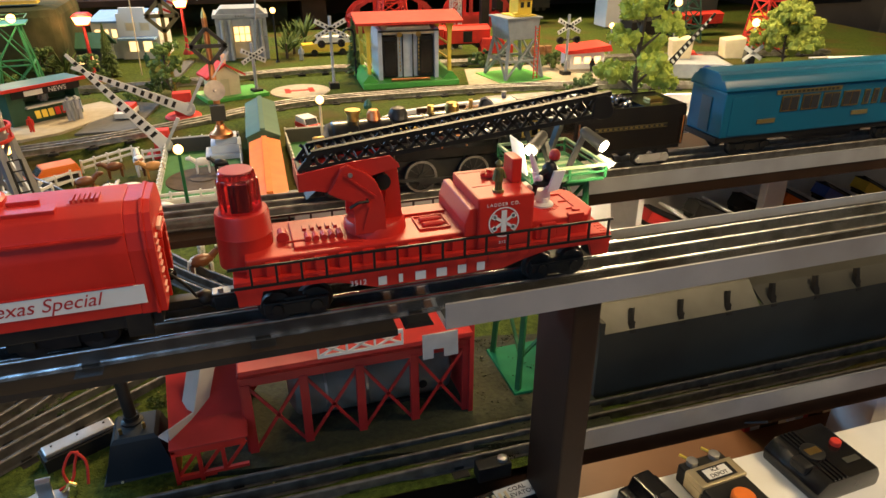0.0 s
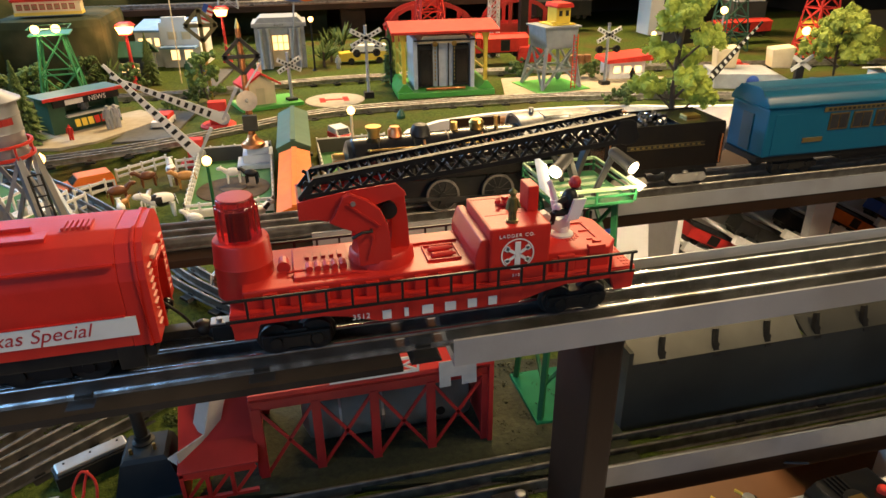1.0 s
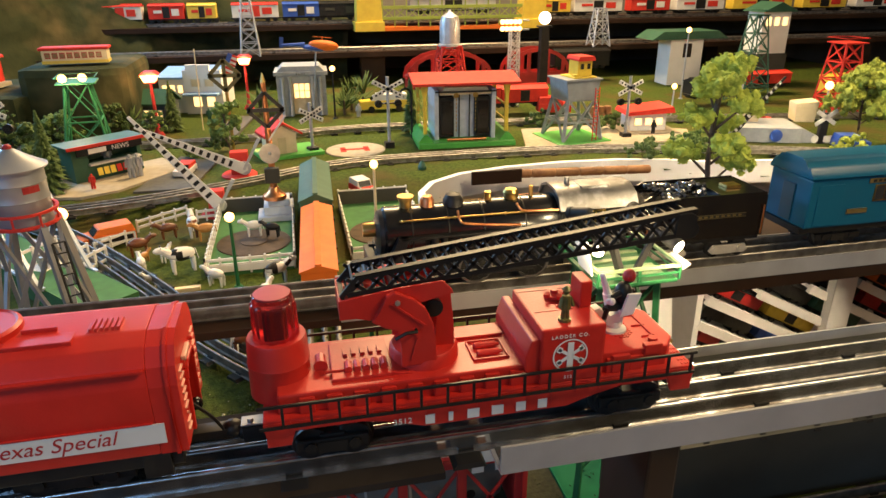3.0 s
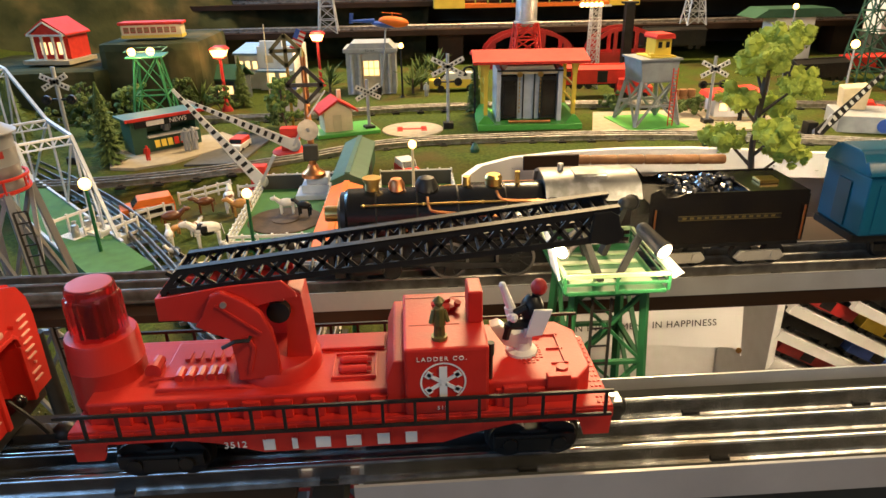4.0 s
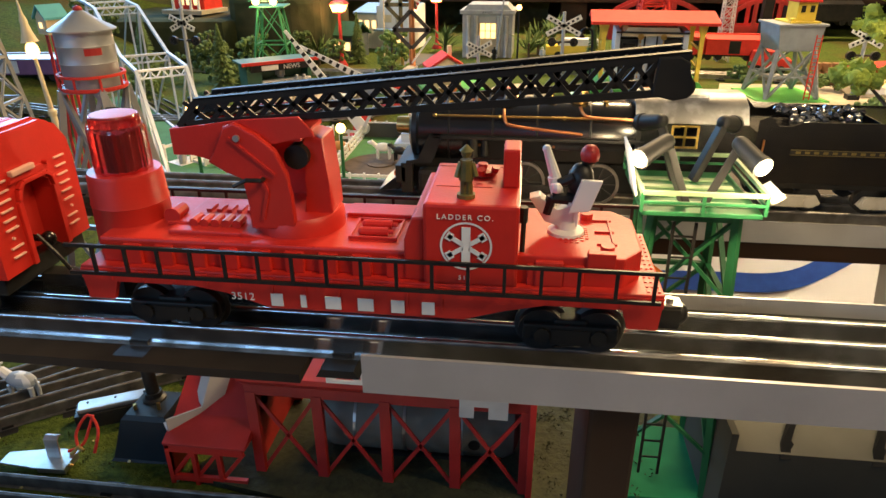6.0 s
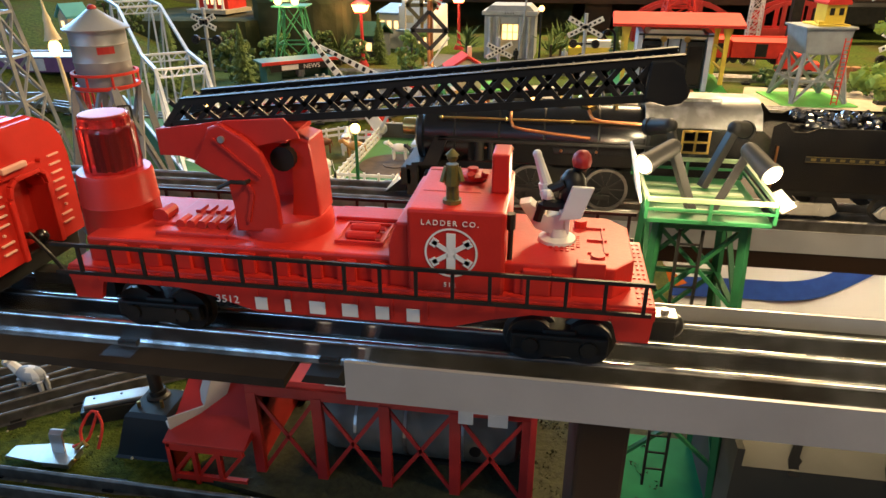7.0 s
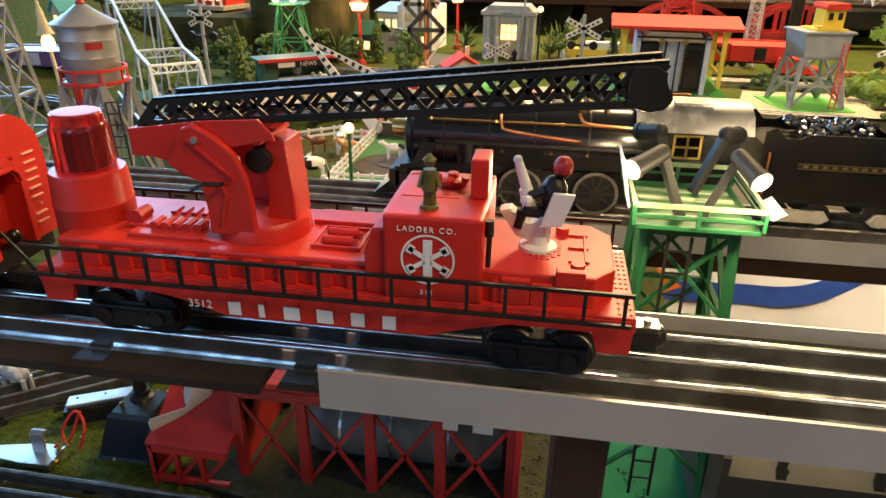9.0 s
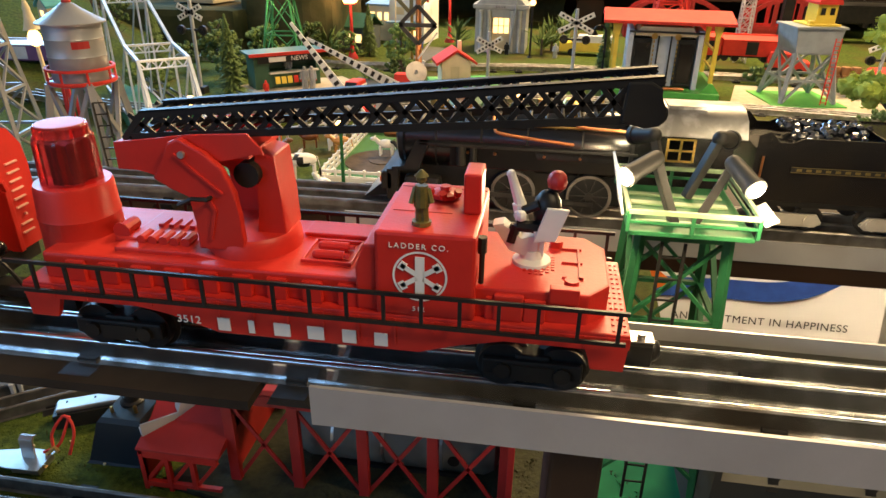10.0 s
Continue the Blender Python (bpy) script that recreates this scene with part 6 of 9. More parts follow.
part("roof_lamp", B().ball((0, 0, 0.2665), 0.0036, (1, 1, 0.8), 12), RED_DULL, wt, smooth=True)
ring = [(0.0252 * math.cos(2 * math.pi * k / 32), 0.0252 * math.sin(2 * math.pi * k / 32)) for k in range(32)]
rl = B()
for z in (0.2065, 0.2165):
    rl.sweep([(x, y, z) for x, y in ring], [(-0.0011, -0.001), (0.0011, -0.001), (0.0011, 0.001), (-0.0011, 0.001)], True)
rl.lathe([(0.0252, 0.2045), (0.0252, 0.206)], (0, 0, 0), 32)
railing = part("railing", rl, RED_PAINT, wt, "red railing")
for k in range(0, 32, 4):
    part("railing_post", B().bar((*ring[k], 0.206), (*ring[k], 0.217), 0.0014), RED_PAINT, railing)
part("tank_label", B().prism([(0.0221 * math.sin(a), -0.0221 * math.cos(a)) for a in (0.5, 0.7, 0.9, 1.1)] + [(0.0215 * math.sin(a), -0.0215 * math.cos(a)) for a in (1.1, 0.9, 0.7, 0.5)], 0.233, 0.2385, "Z"), RED_DULL, wt, "faded red label")
lad = B().bar((0.026, -0.03, 0.195), (0.05, -0.05, -0.024), 0.0014).bar((0.034, -0.026, 0.195), (0.058, -0.046, -0.024), 0.0014)
for k in range(22):
    u = k / 22
    lad.bar((0.026 + 0.024 * u, -0.03 - 0.02 * u, 0.195 * (1 - u)), (0.034 + 0.024 * u, -0.026 - 0.02 * u, 0.195 * (1 - u)), 0.001)
part("ladder", lad, BLACK, wt)

# truss bridge
def truss_bridge():
    near, far = Vector((-0.25, 0.525, 0)), Vector((-0.775, 1.14, 0))
    d = (far - near)
    t = thing("truss_bridge", "pale grey toy truss bridge over green ground", "toy bridge", Matrix.Translation((near.x, near.y, 0.848)) @ Matrix.Rotation(math.atan2(d.y, d.x), 4, "Z"))
    L, half = d.length, 0.034
    ups = [(0.12, 0.0), (0.25, 0.124), (0.38, 0.13), (0.6, 0.186), (0.72, 0.188), (1.0, 0.188)]
    for s in (-1, 1):
        y = s * half
        side = part("bottom_chord", B().bar((0.1 * L, y, 0), (L, y, 0), 0.004), PALE_STEEL, t)

        def member(name, p, q, w):
            part(name, B().bar((p[0] * L, y, p[1]), (q[0] * L, y, q[1]), w), PALE_STEEL, t)
        for (u0, h0), (u1, h1) in zip(ups, ups[1:]):
            member("top_chord", (u0, h0), (u1, h1), 0.0045)
            if h0 > 0:
                member("post", (u0, 0.0), (u0, h0), 0.003)
            member("diagonal", (u0, h0), (u1, 0.0), 0.0026)
        member("post", (0.185, 0), (0.185, 0.062), 0.0026)
        member("diagonal", (0.185, 0), (0.25, 0.124), 0.0022)
    for u, h in ups[1:]:
        portal = part("portal_beam", B().bar((u * L, -half, h), (u * L, half, h), 0.004, 0.003), WHITE, t, "white cross bracing")
        part("portal_bar", B().bar((u * L, -half, h - 0.011), (u * L, half, h - 0.011), 0.002, 0.002), PALE_STEEL, portal)
        for k in range(8):
            a, c = -half + 2 * half * k / 8, -half + 2 * half * (k + 1) / 8
            part("portal_brace", B().bar((u * L, a, h - (0.011 if k % 2 else 0)), (u * L, c, h - (0 if k % 2 else 0.011)), 0.0016), PALE_STEEL, portal)
    part("deck", B().box(-0.02, L, -half, half, -0.03, 0.0), FELT, t)


truss_bridge()
track("dull track running towards the truss bridge", curve_pts([(-0.02, 0.3, 0.836), (-0.12, 0.42, 0.838), (-0.2, 0.56, 0.84), (-0.38, 0.8, 0.846), (-0.7, 1.12, 0.85)], 6), DARK_RAIL, 0.05)

# ---- corrals, animals and cars in the pasture ----


def fence(parent, pts, h=0.024, rails=3, mat=WHITE):
    for (x0, y0), (x1, y1) in zip(pts, pts[1:]):
        b = B()
        for k in range(rails):
            z = h * (k + 1) / rails - 0.002
            b.bar((x0, y0, z), (x1, y1, z), 0.0018, 0.004)
        n = max(2, int(math.hypot(x1 - x0, y1 - y0) / 0.02))
        fp = part("fence_panel", b, mat, parent)
        for k in range(n + 1):
            u = k / n
            part("fence_post", B().bar((x0 + (x1 - x0) * u, y0 + (y1 - y0) * u, 0), (x0 + (x1 - x0) * u, y0 + (y1 - y0) * u, h + 0.002), 0.0028), mat, fp)


def corral(x0, x1, y0, y1, label):
    t = thing("corral", label, "toy corral", pose(x0, y0, GROUND + 0.002), "corrals")
    w, d = x1 - x0, y1 - y0
    part("base", B().box(0, w, 0, d, -0.003, 0.004, 0.001), FELT, t)
    part("ring_path", B().lathe([(0.056, 0.0035), (0.056, 0.0055), (0.054, 0.006)], (w * 0.5, d * 0.4, 0), 36), EARTH, t)
    part("ring_lawn", B().lathe([(0.02, 0.0058), (0.02, 0.0075)], (w * 0.5, d * 0.4, 0), 30), BARK, t)
    part("back_wall", B().box(0, w, d - 0.003, d, 0.004, 0.028), GREY_DARK, t)
    fence(t, [(0, 0), (w, 0)])
    fence(t, [(0, 0), (0, d)])
    fence(t, [(w, 0), (w, d)])
    fence(t, [(0, d), (w, d)], 0.03)
    part("front_board", B().box(0, w, -0.002, 0.0, 0.004, 0.014), WHITE, t)


corral(-0.142, -0.02, 0.62, 0.88, "white-fenced green toy corral with a ring path")
corral(0.062, 0.185, 0.62, 0.88, "white-fenced green toy corral with a ring path")


def animal(x, y, z, yaw, s, mat, label, patch=None):
    s *= 1.2
    b = B().ball((0, 0, 0.62 * s), 0.3 * s, (1.5, 0.75, 0.8), 12).cyl((0.36 * s, 0, 0.68 * s), (0.58 * s, 0, 0.86 * s), 0.14 * s, 0.11 * s, 8).ball((0.66 * s, 0, 0.86 * s), 0.13 * s, (1.5, 0.8, 0.9), 8)
    for dx in (-0.33, 0.3):
        for dy in (-0.11, 0.11):
            b.cyl((dx * s, dy * s, 0.5 * s), (dx * s, dy * s, 0), 0.075 * s, 0.05 * s, 6)
    b.cyl((-0.43 * s, 0, 0.72 * s), (-0.5 * s, 0, 0.35 * s), 0.025 * s, n=5).ball((0.6 * s, -0.1 * s, 0.98 * s), 0.05 * s, (0.6, 1.4, 0.7), 6).ball((0.6 * s, 0.1 * s, 0.98 * s), 0.05 * s, (0.6, 1.4, 0.7), 6)
    me = mesh_of("toy_cow", b, [mat, patch or mat], True)
    if patch:
        for p in me.polygons:
            if noise.noise(Vector((p.center.x, p.center.y, p.center.z)) * (3.2 / s) + Vector((x * 50, y * 30, 0))) > 0.12:
                p.material_index = 1
    ob = new("toy_cow", me)
    ob.matrix_basis = pose(x, y, z, 0, 0, yaw)
    tagged(ob, label, "toy animal", "toy animals")


BROWN_COW = shader("glossy_brown_paint", (0.16, 0.055, 0.02), 0.3, other=(0.11, 0.035, 0.012))
TAN_COW = shader("tan_paint", (0.5, 0.24, 0.06), 0.4, other=(0.4, 0.18, 0.04))
GZ = GROUND + 0.002
animal(-0.175, 0.645, GZ, 200, 0.036, WHITE, "white and black toy cow on the grass", BLACK)
animal(-0.247, 0.72, GZ, 20, 0.027, BROWN_COW, "glossy brown toy cow on the grass")
animal(-0.215, 0.785, GZ, 200, 0.025, BROWN_COW, "dark brown toy cow on the grass")
animal(-0.178, 0.79, GZ, 100, 0.032, WHITE, "white and brown toy cow on the grass", BROWN_COW)
animal(-0.155, 0.765, GZ, 190, 0.027, TAN_COW, "tan toy cow on the grass")
animal(-0.232, 0.655, GZ, 110, 0.022, WHITE, "small white toy calf on the grass")
animal(-0.205, 0.69, GZ, 70, 0.02, WHITE, "small white and brown toy calf", BROWN_COW)
animal(-0.235, 0.69, GZ, 60, 0.016, TAN_COW, "small tan toy calf on the grass")
animal(-0.212, 0.605, GZ, 160, 0.016, WHITE, "small white toy calf lying on the grass")
animal(-0.125, 0.585, GZ, 150, 0.024, WHITE, "white toy calf beside the corral fence")
animal(-0.045, 0.575, GZ, 20, 0.03, WHITE, "black and white toy cow beside the corral", BLACK)
animal(-0.078, 0.4, ground_z(-0.078, 0.4), 20, 0.028, BROWN_COW, "brown and white toy cow under the upper ledge", WHITE)
animal(-0.08, 0.455, GZ, 90, 0.018, WHITE, "small white toy calf under the upper ledge")
animal(-0.262, 0.17, LOW + 0.001, 175, 0.026, GREY, "grey toy cow on the low ground", WHITE)
animal(0.027, 0.47, GZ, 30, 0.03, TAN_COW, "tan toy cow seen below the upper ledge")
animal(-0.06, 0.52, GZ, 60, 0.024, WHITE, "white toy calf by the ledge")
animal(0.05, 0.55, GZ, 80, 0.022, WHITE, "white toy calf by the boxcar")
animal(-0.08, 0.745, GZ + 0.008, 180, 0.024, WHITE, "white toy horse on the corral ring")
animal(-0.052, 0.735, GZ + 0.008, 160, 0.022, BLACK, "black toy horse on the corral ring")
pf = thing("pasture_fence", "white toy pasture fence among the cows", "fence", pose(0, 0, GROUND))
fence(pf, [(-0.31, 0.73), (-0.275, 0.77)], 0.024, 2)
fence(pf, [(-0.27, 0.83), (-0.2, 0.89)], 0.02, 2)
fence(pf, [(-0.18, 0.86), (-0.15, 0.865)], 0.02, 2)
trough = solid("feed_trough", B().box(-0.03, 0.03, -0.004, 0.004, 0, 0.006, 0.001), CREAM, "pale wooden feed trough on the grass", "trough", pose(-0.175, 0.575, GZ, 0, 0, 3))
stock = thing("stock_ramp", "white toy stock ramp with steps beside the track", "toy ramp", pose(-0.31, 0.66, GZ, 0, 0, 60))
part("steps", B().prism([(-0.03, 0), (0.03, 0), (0.03, 0.006), (0.015, 0.006), (0.015, 0.014), (0.0, 0.014), (0.0, 0.022), (-0.015, 0.022), (-0.015, 0.03), (-0.03, 0.03)], -0.014, 0.014, "Y"), WHITE, stock)
fence(stock, [(-0.03, -0.016), (0.03, -0.016)], 0.035, 2)
fence(stock, [(-0.03, 0.016), (0.03, 0.016)], 0.035, 2)
cans = thing("milk_can_platform", "white toy platform holding milk cans", "toy platform", pose(-0.345, 0.655, GZ, 0, 0, 60))
part("platform", B().box(-0.03, 0.03, -0.018, 0.018, 0, 0.026, 0.001), WHITE, cans)
for k in range(5):
    part("milk_can", B().lathe([(0.005, 0.026), (0.005, 0.036), (0.003, 0.04), (0.0035, 0.043)], (-0.02 + k * 0.01, -0.008 + (k % 2) * 0.014, 0), 12), STEEL, cans, smooth=True)
fence(cans, [(-0.03, 0.018), (0.03, 0.018)], 0.05, 2)


def rolling_car(x, y, z, yaw, length, body, roof, label, w=0.025, h=0.062, peak=0.012, name="boxcar", rails=True):
    t = thing(name, label, "toy train car", pose(x, y, z, 0, 0, yaw), "toy cars")
    part("body", B().box(-length / 2, length / 2, -w, w, 0.014, h, 0.001), body, t)
    part("roof", B().prism([(-w - 0.002, h), (0, h + peak), (w + 0.002, h), (w + 0.002, h - 0.002), (-w - 0.002, h - 0.002)], -length / 2 - 0.001, length / 2 + 0.001, "X", 0.0006), roof, t)
    part("roof_walk", B().box(-length / 2, length / 2, -0.004, 0.004, h + peak - 0.001, h + peak + 0.001), roof, t)
    for s in (-1, 1):
        part("door", B().box(-length * 0.1, length * 0.1, s * w - 0.001, s * w + 0.001, 0.017, h - 0.004, 0.0004), roof if roof is not body else BLACK, t)
    part("underframe", B().box(-length / 2 - 0.006, length / 2 + 0.006, -0.014, 0.014, 0.009, 0.014), BLACK, t)
    for s in (-1, 1):
        for e in (-0.012, 0.012):
            part("wheelset", B().cyl((s * length * 0.34 + e, -0.018, 0.0085), (s * length * 0.34 + e, 0.018, 0.0085), 0.0085, n=14), BLACK, t)
    return t


track("dull track between the two corrals", [(0.008, 0.36, 0.833), (0.018, 0.7, 0.833), (0.03, 1.0, 0.845)], DARK_RAIL, 0.06)
rolling_car(0.014, 0.585, 0.833, 88, 0.245, ORANGE, ORANGE, "orange toy boxcar standing between the corrals", w=0.0215, h=0.05, peak=0.008)
rolling_car(0.022, 0.84, 0.835, 88, 0.225, GREEN_DARK, GREEN_DARK, "green-roofed toy boxcar standing between the corrals", h=0.05, peak=0.012)

rolling_car(-0.9, 1.04, ground_z(-0.86, 1.04) - 0.002, 8, 0.2, PURPLE, PALE_STEEL, "purple toy coach with a pale roof on the hillside track", h=0.045, peak=0.008, name="coach")

# road vehicles
def vehicle(x, y, yaw, length, w, h, body, top, label, name="toy_van", z=None):
    t = thing(name, label, "toy vehicle", pose(x, y, ground_z(x, y) if z is None else z, 0, 0, yaw), "toy vehicles")
    L = length / 2
    part("body", B().prism([(-L, 0.2 * h), (-L, 0.62 * h), (-L * 0.55, 0.66 * h), (L, 0.66 * h), (L, 0.2 * h)], -w / 2, w / 2, "Y", 0.0012), body, t)
    part("cabin", B().prism([(-L * 0.55, 0.65 * h), (-L * 0.3, h), (L * 0.9, h), (L, 0.65 * h)], -w * 0.45, w * 0.45, "Y", 0.0015), top, t)
    part("windscreen", B().prism([(-L * 0.53, 0.68 * h), (-L * 0.33, 0.94 * h), (-L * 0.35, 0.95 * h), (-L * 0.56, 0.69 * h)], -w * 0.38, w * 0.38, "Y"), BLACK_GLOSS, t)
    for dx in (-0.55, 0.58):
        for s in (-1, 1):
            part("wheel", B().cyl((dx * L, s * w * 0.42, 0.18 * h), (dx * L, s * w * 0.52, 0.18 * h), 0.19 * h, n=14), BLACK, t)
    return t


vehicle(0.108, 0.91, 110, 0.055, 0.03, 0.034, RED_PAINT, WHITE, "white and red toy ambulance van on the lawn")
vehicle(-0.222, 1.075, 80, 0.06, 0.03, 0.024, WHITE, RED_PAINT, "white and red toy saloon car on the road", "toy_car")
vehicle(-0.306, 0.785, 25, 0.08, 0.036, 0.032, ORANGE, ORANGE, "orange toy rescue truck beside the fence", "toy_truck")
vehicle(0.7, 1.47, 170, 0.09, 0.05, 0.05, RED_PAINT, RED_PAINT, "red toy truck behind the grey tower", "toy_truck")
vehicle(1.16, 1.22, 150, 0.07, 0.04, 0.03, RED_PAINT, RED_PAINT, "red toy pickup beside the ramp", "toy_truck")
vehicle(0.25, 1.63, 0, 0.14, 0.04, 0.05, YELLOW, WHITE, "yellow and white toy bus behind the signal", "toy_bus")
vehicle(1.05, 0.88, 160, 0.06, 0.04, 0.04, YELLOW, YELLOW, "yellow toy loader beyond the coach", "toy_loader")
vehicle(1.2, 0.95, 160, 0.07, 0.04, 0.035, BLUE, BLUE, "blue toy tractor beyond the coach", "toy_tractor")

rescue = thing("truck_rack", "white bumper rack and dark panels of a toy rescue truck", "truck rack", pose(-0.306, 0.785, ground_z(-0.306, 0.785), 0, 0, 25))
part("rack", B().box(-0.02, 0.038, -0.0205, -0.0185, 0.006, 0.009).box(-0.02, 0.038, -0.0205, -0.0185, 0.017, 0.02).box(-0.02, -0.017, -0.0205, -0.0185, 0.006, 0.02).box(0.035, 0.038, -0.0205, -0.0185, 0.006, 0.02), WHITE, rescue)
part("panel", B().box(-0.016, 0.034, -0.0192, -0.0183, 0.009, 0.017), BLACK, rescue)

# helicopter on its stand, flag
heli = thing("toy_helicopter", "orange and blue toy helicopter on a thin stand", "toy helicopter", pose(0.07, 1.6, 1.036, 0, 6))
part("cabin", B().ball((0.02, 0, 0), 0.024, (1.7, 0.75, 0.6), 14), ORANGE, heli, smooth=True)
part("belly", B().ball((0.0, 0, -0.008), 0.02, (1.9, 0.7, 0.45), 12), BLUE, heli, smooth=True)
part("tail_boom", B().cyl((-0.03, 0, -0.002), (-0.09, 0, -0.008), 0.006, 0.003, 8).box(-0.095, -0.085, -0.001, 0.001, -0.014, 0.012), BLUE, heli, smooth=True)
part("mast", B().cyl((0.015, 0, 0.01), (0.015, 0, 0.022), 0.002, n=6).box(-0.01, 0.04, -0.0015, 0.0015, 0.02, 0.0212), ORANGE, heli)
part("stand", B().cyl((0.0, 0, -0.01), (0.0, 0.0, -0.19), 0.0025, n=6), GREY, heli)
flag = thing("toy_flag", "small striped red and white flag on a pole", "flag", pose(-0.232, 1.5, ground_z(-0.232, 1.5)))
part("pole", B().cyl((0, 0, 0), (0.004, 0, 0.2), 0.0015, n=6), CREAM, flag)
for k in range(9):
    part("stripe", B().box(0.004, 0.03, -0.0006 - 0.002 * math.sin(k), 0.0006 - 0.002 * math.sin(k), 0.188 - 0.0055 * (k + 1), 0.188 - 0.0055 * k, 0, Matrix.Translation((0, 0, 0.02)) @ Matrix.Rotation(radians(25), 4, "Y")), RED_PAINT if k % 2 == 0 else WHITE, flag)
part("canton", B().box(0.004, 0.015, -0.0032, 0.0032, 0.165, 0.188, 0, Matrix.Translation((0, 0, 0.02)) @ Matrix.Rotation(radians(25), 4, "Y")), BLUE, flag)

# pipes and logs along the rim
lg = thing("log_load", "row of brown wooden pipes lying along the rim", "log load", pose(0.5, 0.905, 0.85, 0, 0, -6))
for k in range(6):
    part("log", B().lathe([(0.0075, -0.0235), (0.0088, -0.02), (0.0085, 0.0), (0.0088, 0.02), (0.0075, 0.0235)], (-0.085 + k * 0.048, 0.0, 0.0), 14, "X"), LOG, lg, smooth=True)
solid("sign_panel", B().box(-0.05, 0.05, -0.003, 0.003, 0, 0.026, 0.001), BROWN_WOOD, "dark wooden panel standing by the rim", "panel", pose(0.365, 0.9, 0.838))
gl = solid("green_lantern", B().lathe([(0.008, 0), (0.009, 0.006), (0.005, 0.014), (0.002, 0.018)], (0, 0, 0), 14), GREEN_DARK, "small green switch lantern on the lawn", "lantern", pose(0.24, 1.005, ground_z(0.24, 1.005)), smooth=True)

# right: diner, barrels, loading tank
diner = thing("small_diner", "white toy diner with a red roof and lit windows", "toy building", pose(0.845, 1.23, ground_z(0.845, 1.23), 0, 0, -6))
part("floor_plate", B().box(-0.07, 0.07, -0.06, 0.05, -0.003, 0.006), SAND, diner)
part("wall", B().box(-0.045, 0.045, -0.03, 0.035, 0.006, 0.045), WHITE_PAINT, diner)
part("roof", B().prism([(-0.06, 0.045), (-0.055, 0.054), (0.055, 0.064), (0.06, 0.05)], -0.045, 0.045, "Y"), RED_PAINT, diner)
lit_windows(diner, -0.04, 0.04, -0.03, 0.018, 0.038, 3)
figure(0.84, 1.17, ground_z(0.84, 1.17) + 0.006, BLACK, 0.032, "dark toy figure outside the diner")
stack = thing("barrel_stack", "stack of brown toy barrels", "barrels", pose(0.765, 1.31, ground_z(0.765, 1.31)))
for i in range(3):
    for j in range(3):
        part("barrel", B().lathe([(0.009, 0), (0.0105, 0.006), (0.0105, 0.01), (0.009, 0.016)], (i * 0.02 - 0.02 + (j % 2) * 0.003, 0, j * 0.0166), 14), LOG, stack, smooth=True)
ramp = thing("culvert_loader", "grey toy loading ramp with cream cabins", "toy loader", pose(1.1, 1.09, ground_z(1.1, 1.09), 0, 0, -20))
part("deck", B().box(-0.09, 0.05, -0.06, 0.06, 0, 0.034, 0.002).prism([(0.05, 0.034), (0.12, 0.0), (0.05, 0.0)], -0.055, 0.045, "Y"), GREY, ramp)
part("port", B().lathe([(0.014, -0.002), (0.014, 0.001)], (-0.005, -0.0605, 0.017), 18, "Y"), BLUE, ramp)
for dx, dy in ((-0.05, 0.03), (0.08, 0.04)):
    part("cabin", B().prism([(dx - 0.022, 0.034), (dx - 0.026, 0.078), (dx + 0.026, 0.084), (dx + 0.022, 0.034)], dy - 0.025, dy + 0.025, "Y", 0.003), CREAM, ramp)
wsd = thing("white_roof_shed", "long white-roofed toy shed beyond the coach", "toy building", pose(1.45, 0.93, ground_z(1.45, 0.93), 0, 0, -14))
part("wall", B().box(-0.1, 0.12, -0.05, 0.06, 0, 0.042, 0.001), WHITE_PAINT, wsd)
part("roof", B().prism([(-0.062, 0.042), (0.0, 0.056), (0.07, 0.042), (0.07, 0.045), (0.0, 0.06), (-0.062, 0.045)], -0.108, 0.128, "X"), WHITE_PAINT, wsd)
lit_windows(wsd, -0.08, 0.1, -0.05, 0.012, 0.032, 4)
black_sign = thing("black_crossing_sign", "black and white crossbuck sign on a black post", "railway sign", pose(1.165, 1.0, ground_z(1.165, 1.0)))
part("post", B().box(-0.01, 0.01, -0.004, 0.004, 0, 0.07), BLACK, black_sign)
for s in (-1, 1):
    part("blade", B().box(-0.03, 0.03, -0.0055, -0.004, -0.0045, 0.0045, 0, Matrix.Translation((0, 0, 0.06)) @ Matrix.Rotation(radians(s * 30), 4, "Y")), WHITE, black_sign)
part("plate", B().lathe([(0.009, -0.006), (0.009, -0.004)], (-0.02, 0, 0.012), 16, "Y").box(0.004, 0.024, -0.006, -0.004, 0.004, 0.018), WHITE, black_sign)

LEAF_MID = shader("green_tree_foam", (0.16, 0.24, 0.05), 0.9, other=(0.09, 0.15, 0.03), scale=90, bump=0.6)


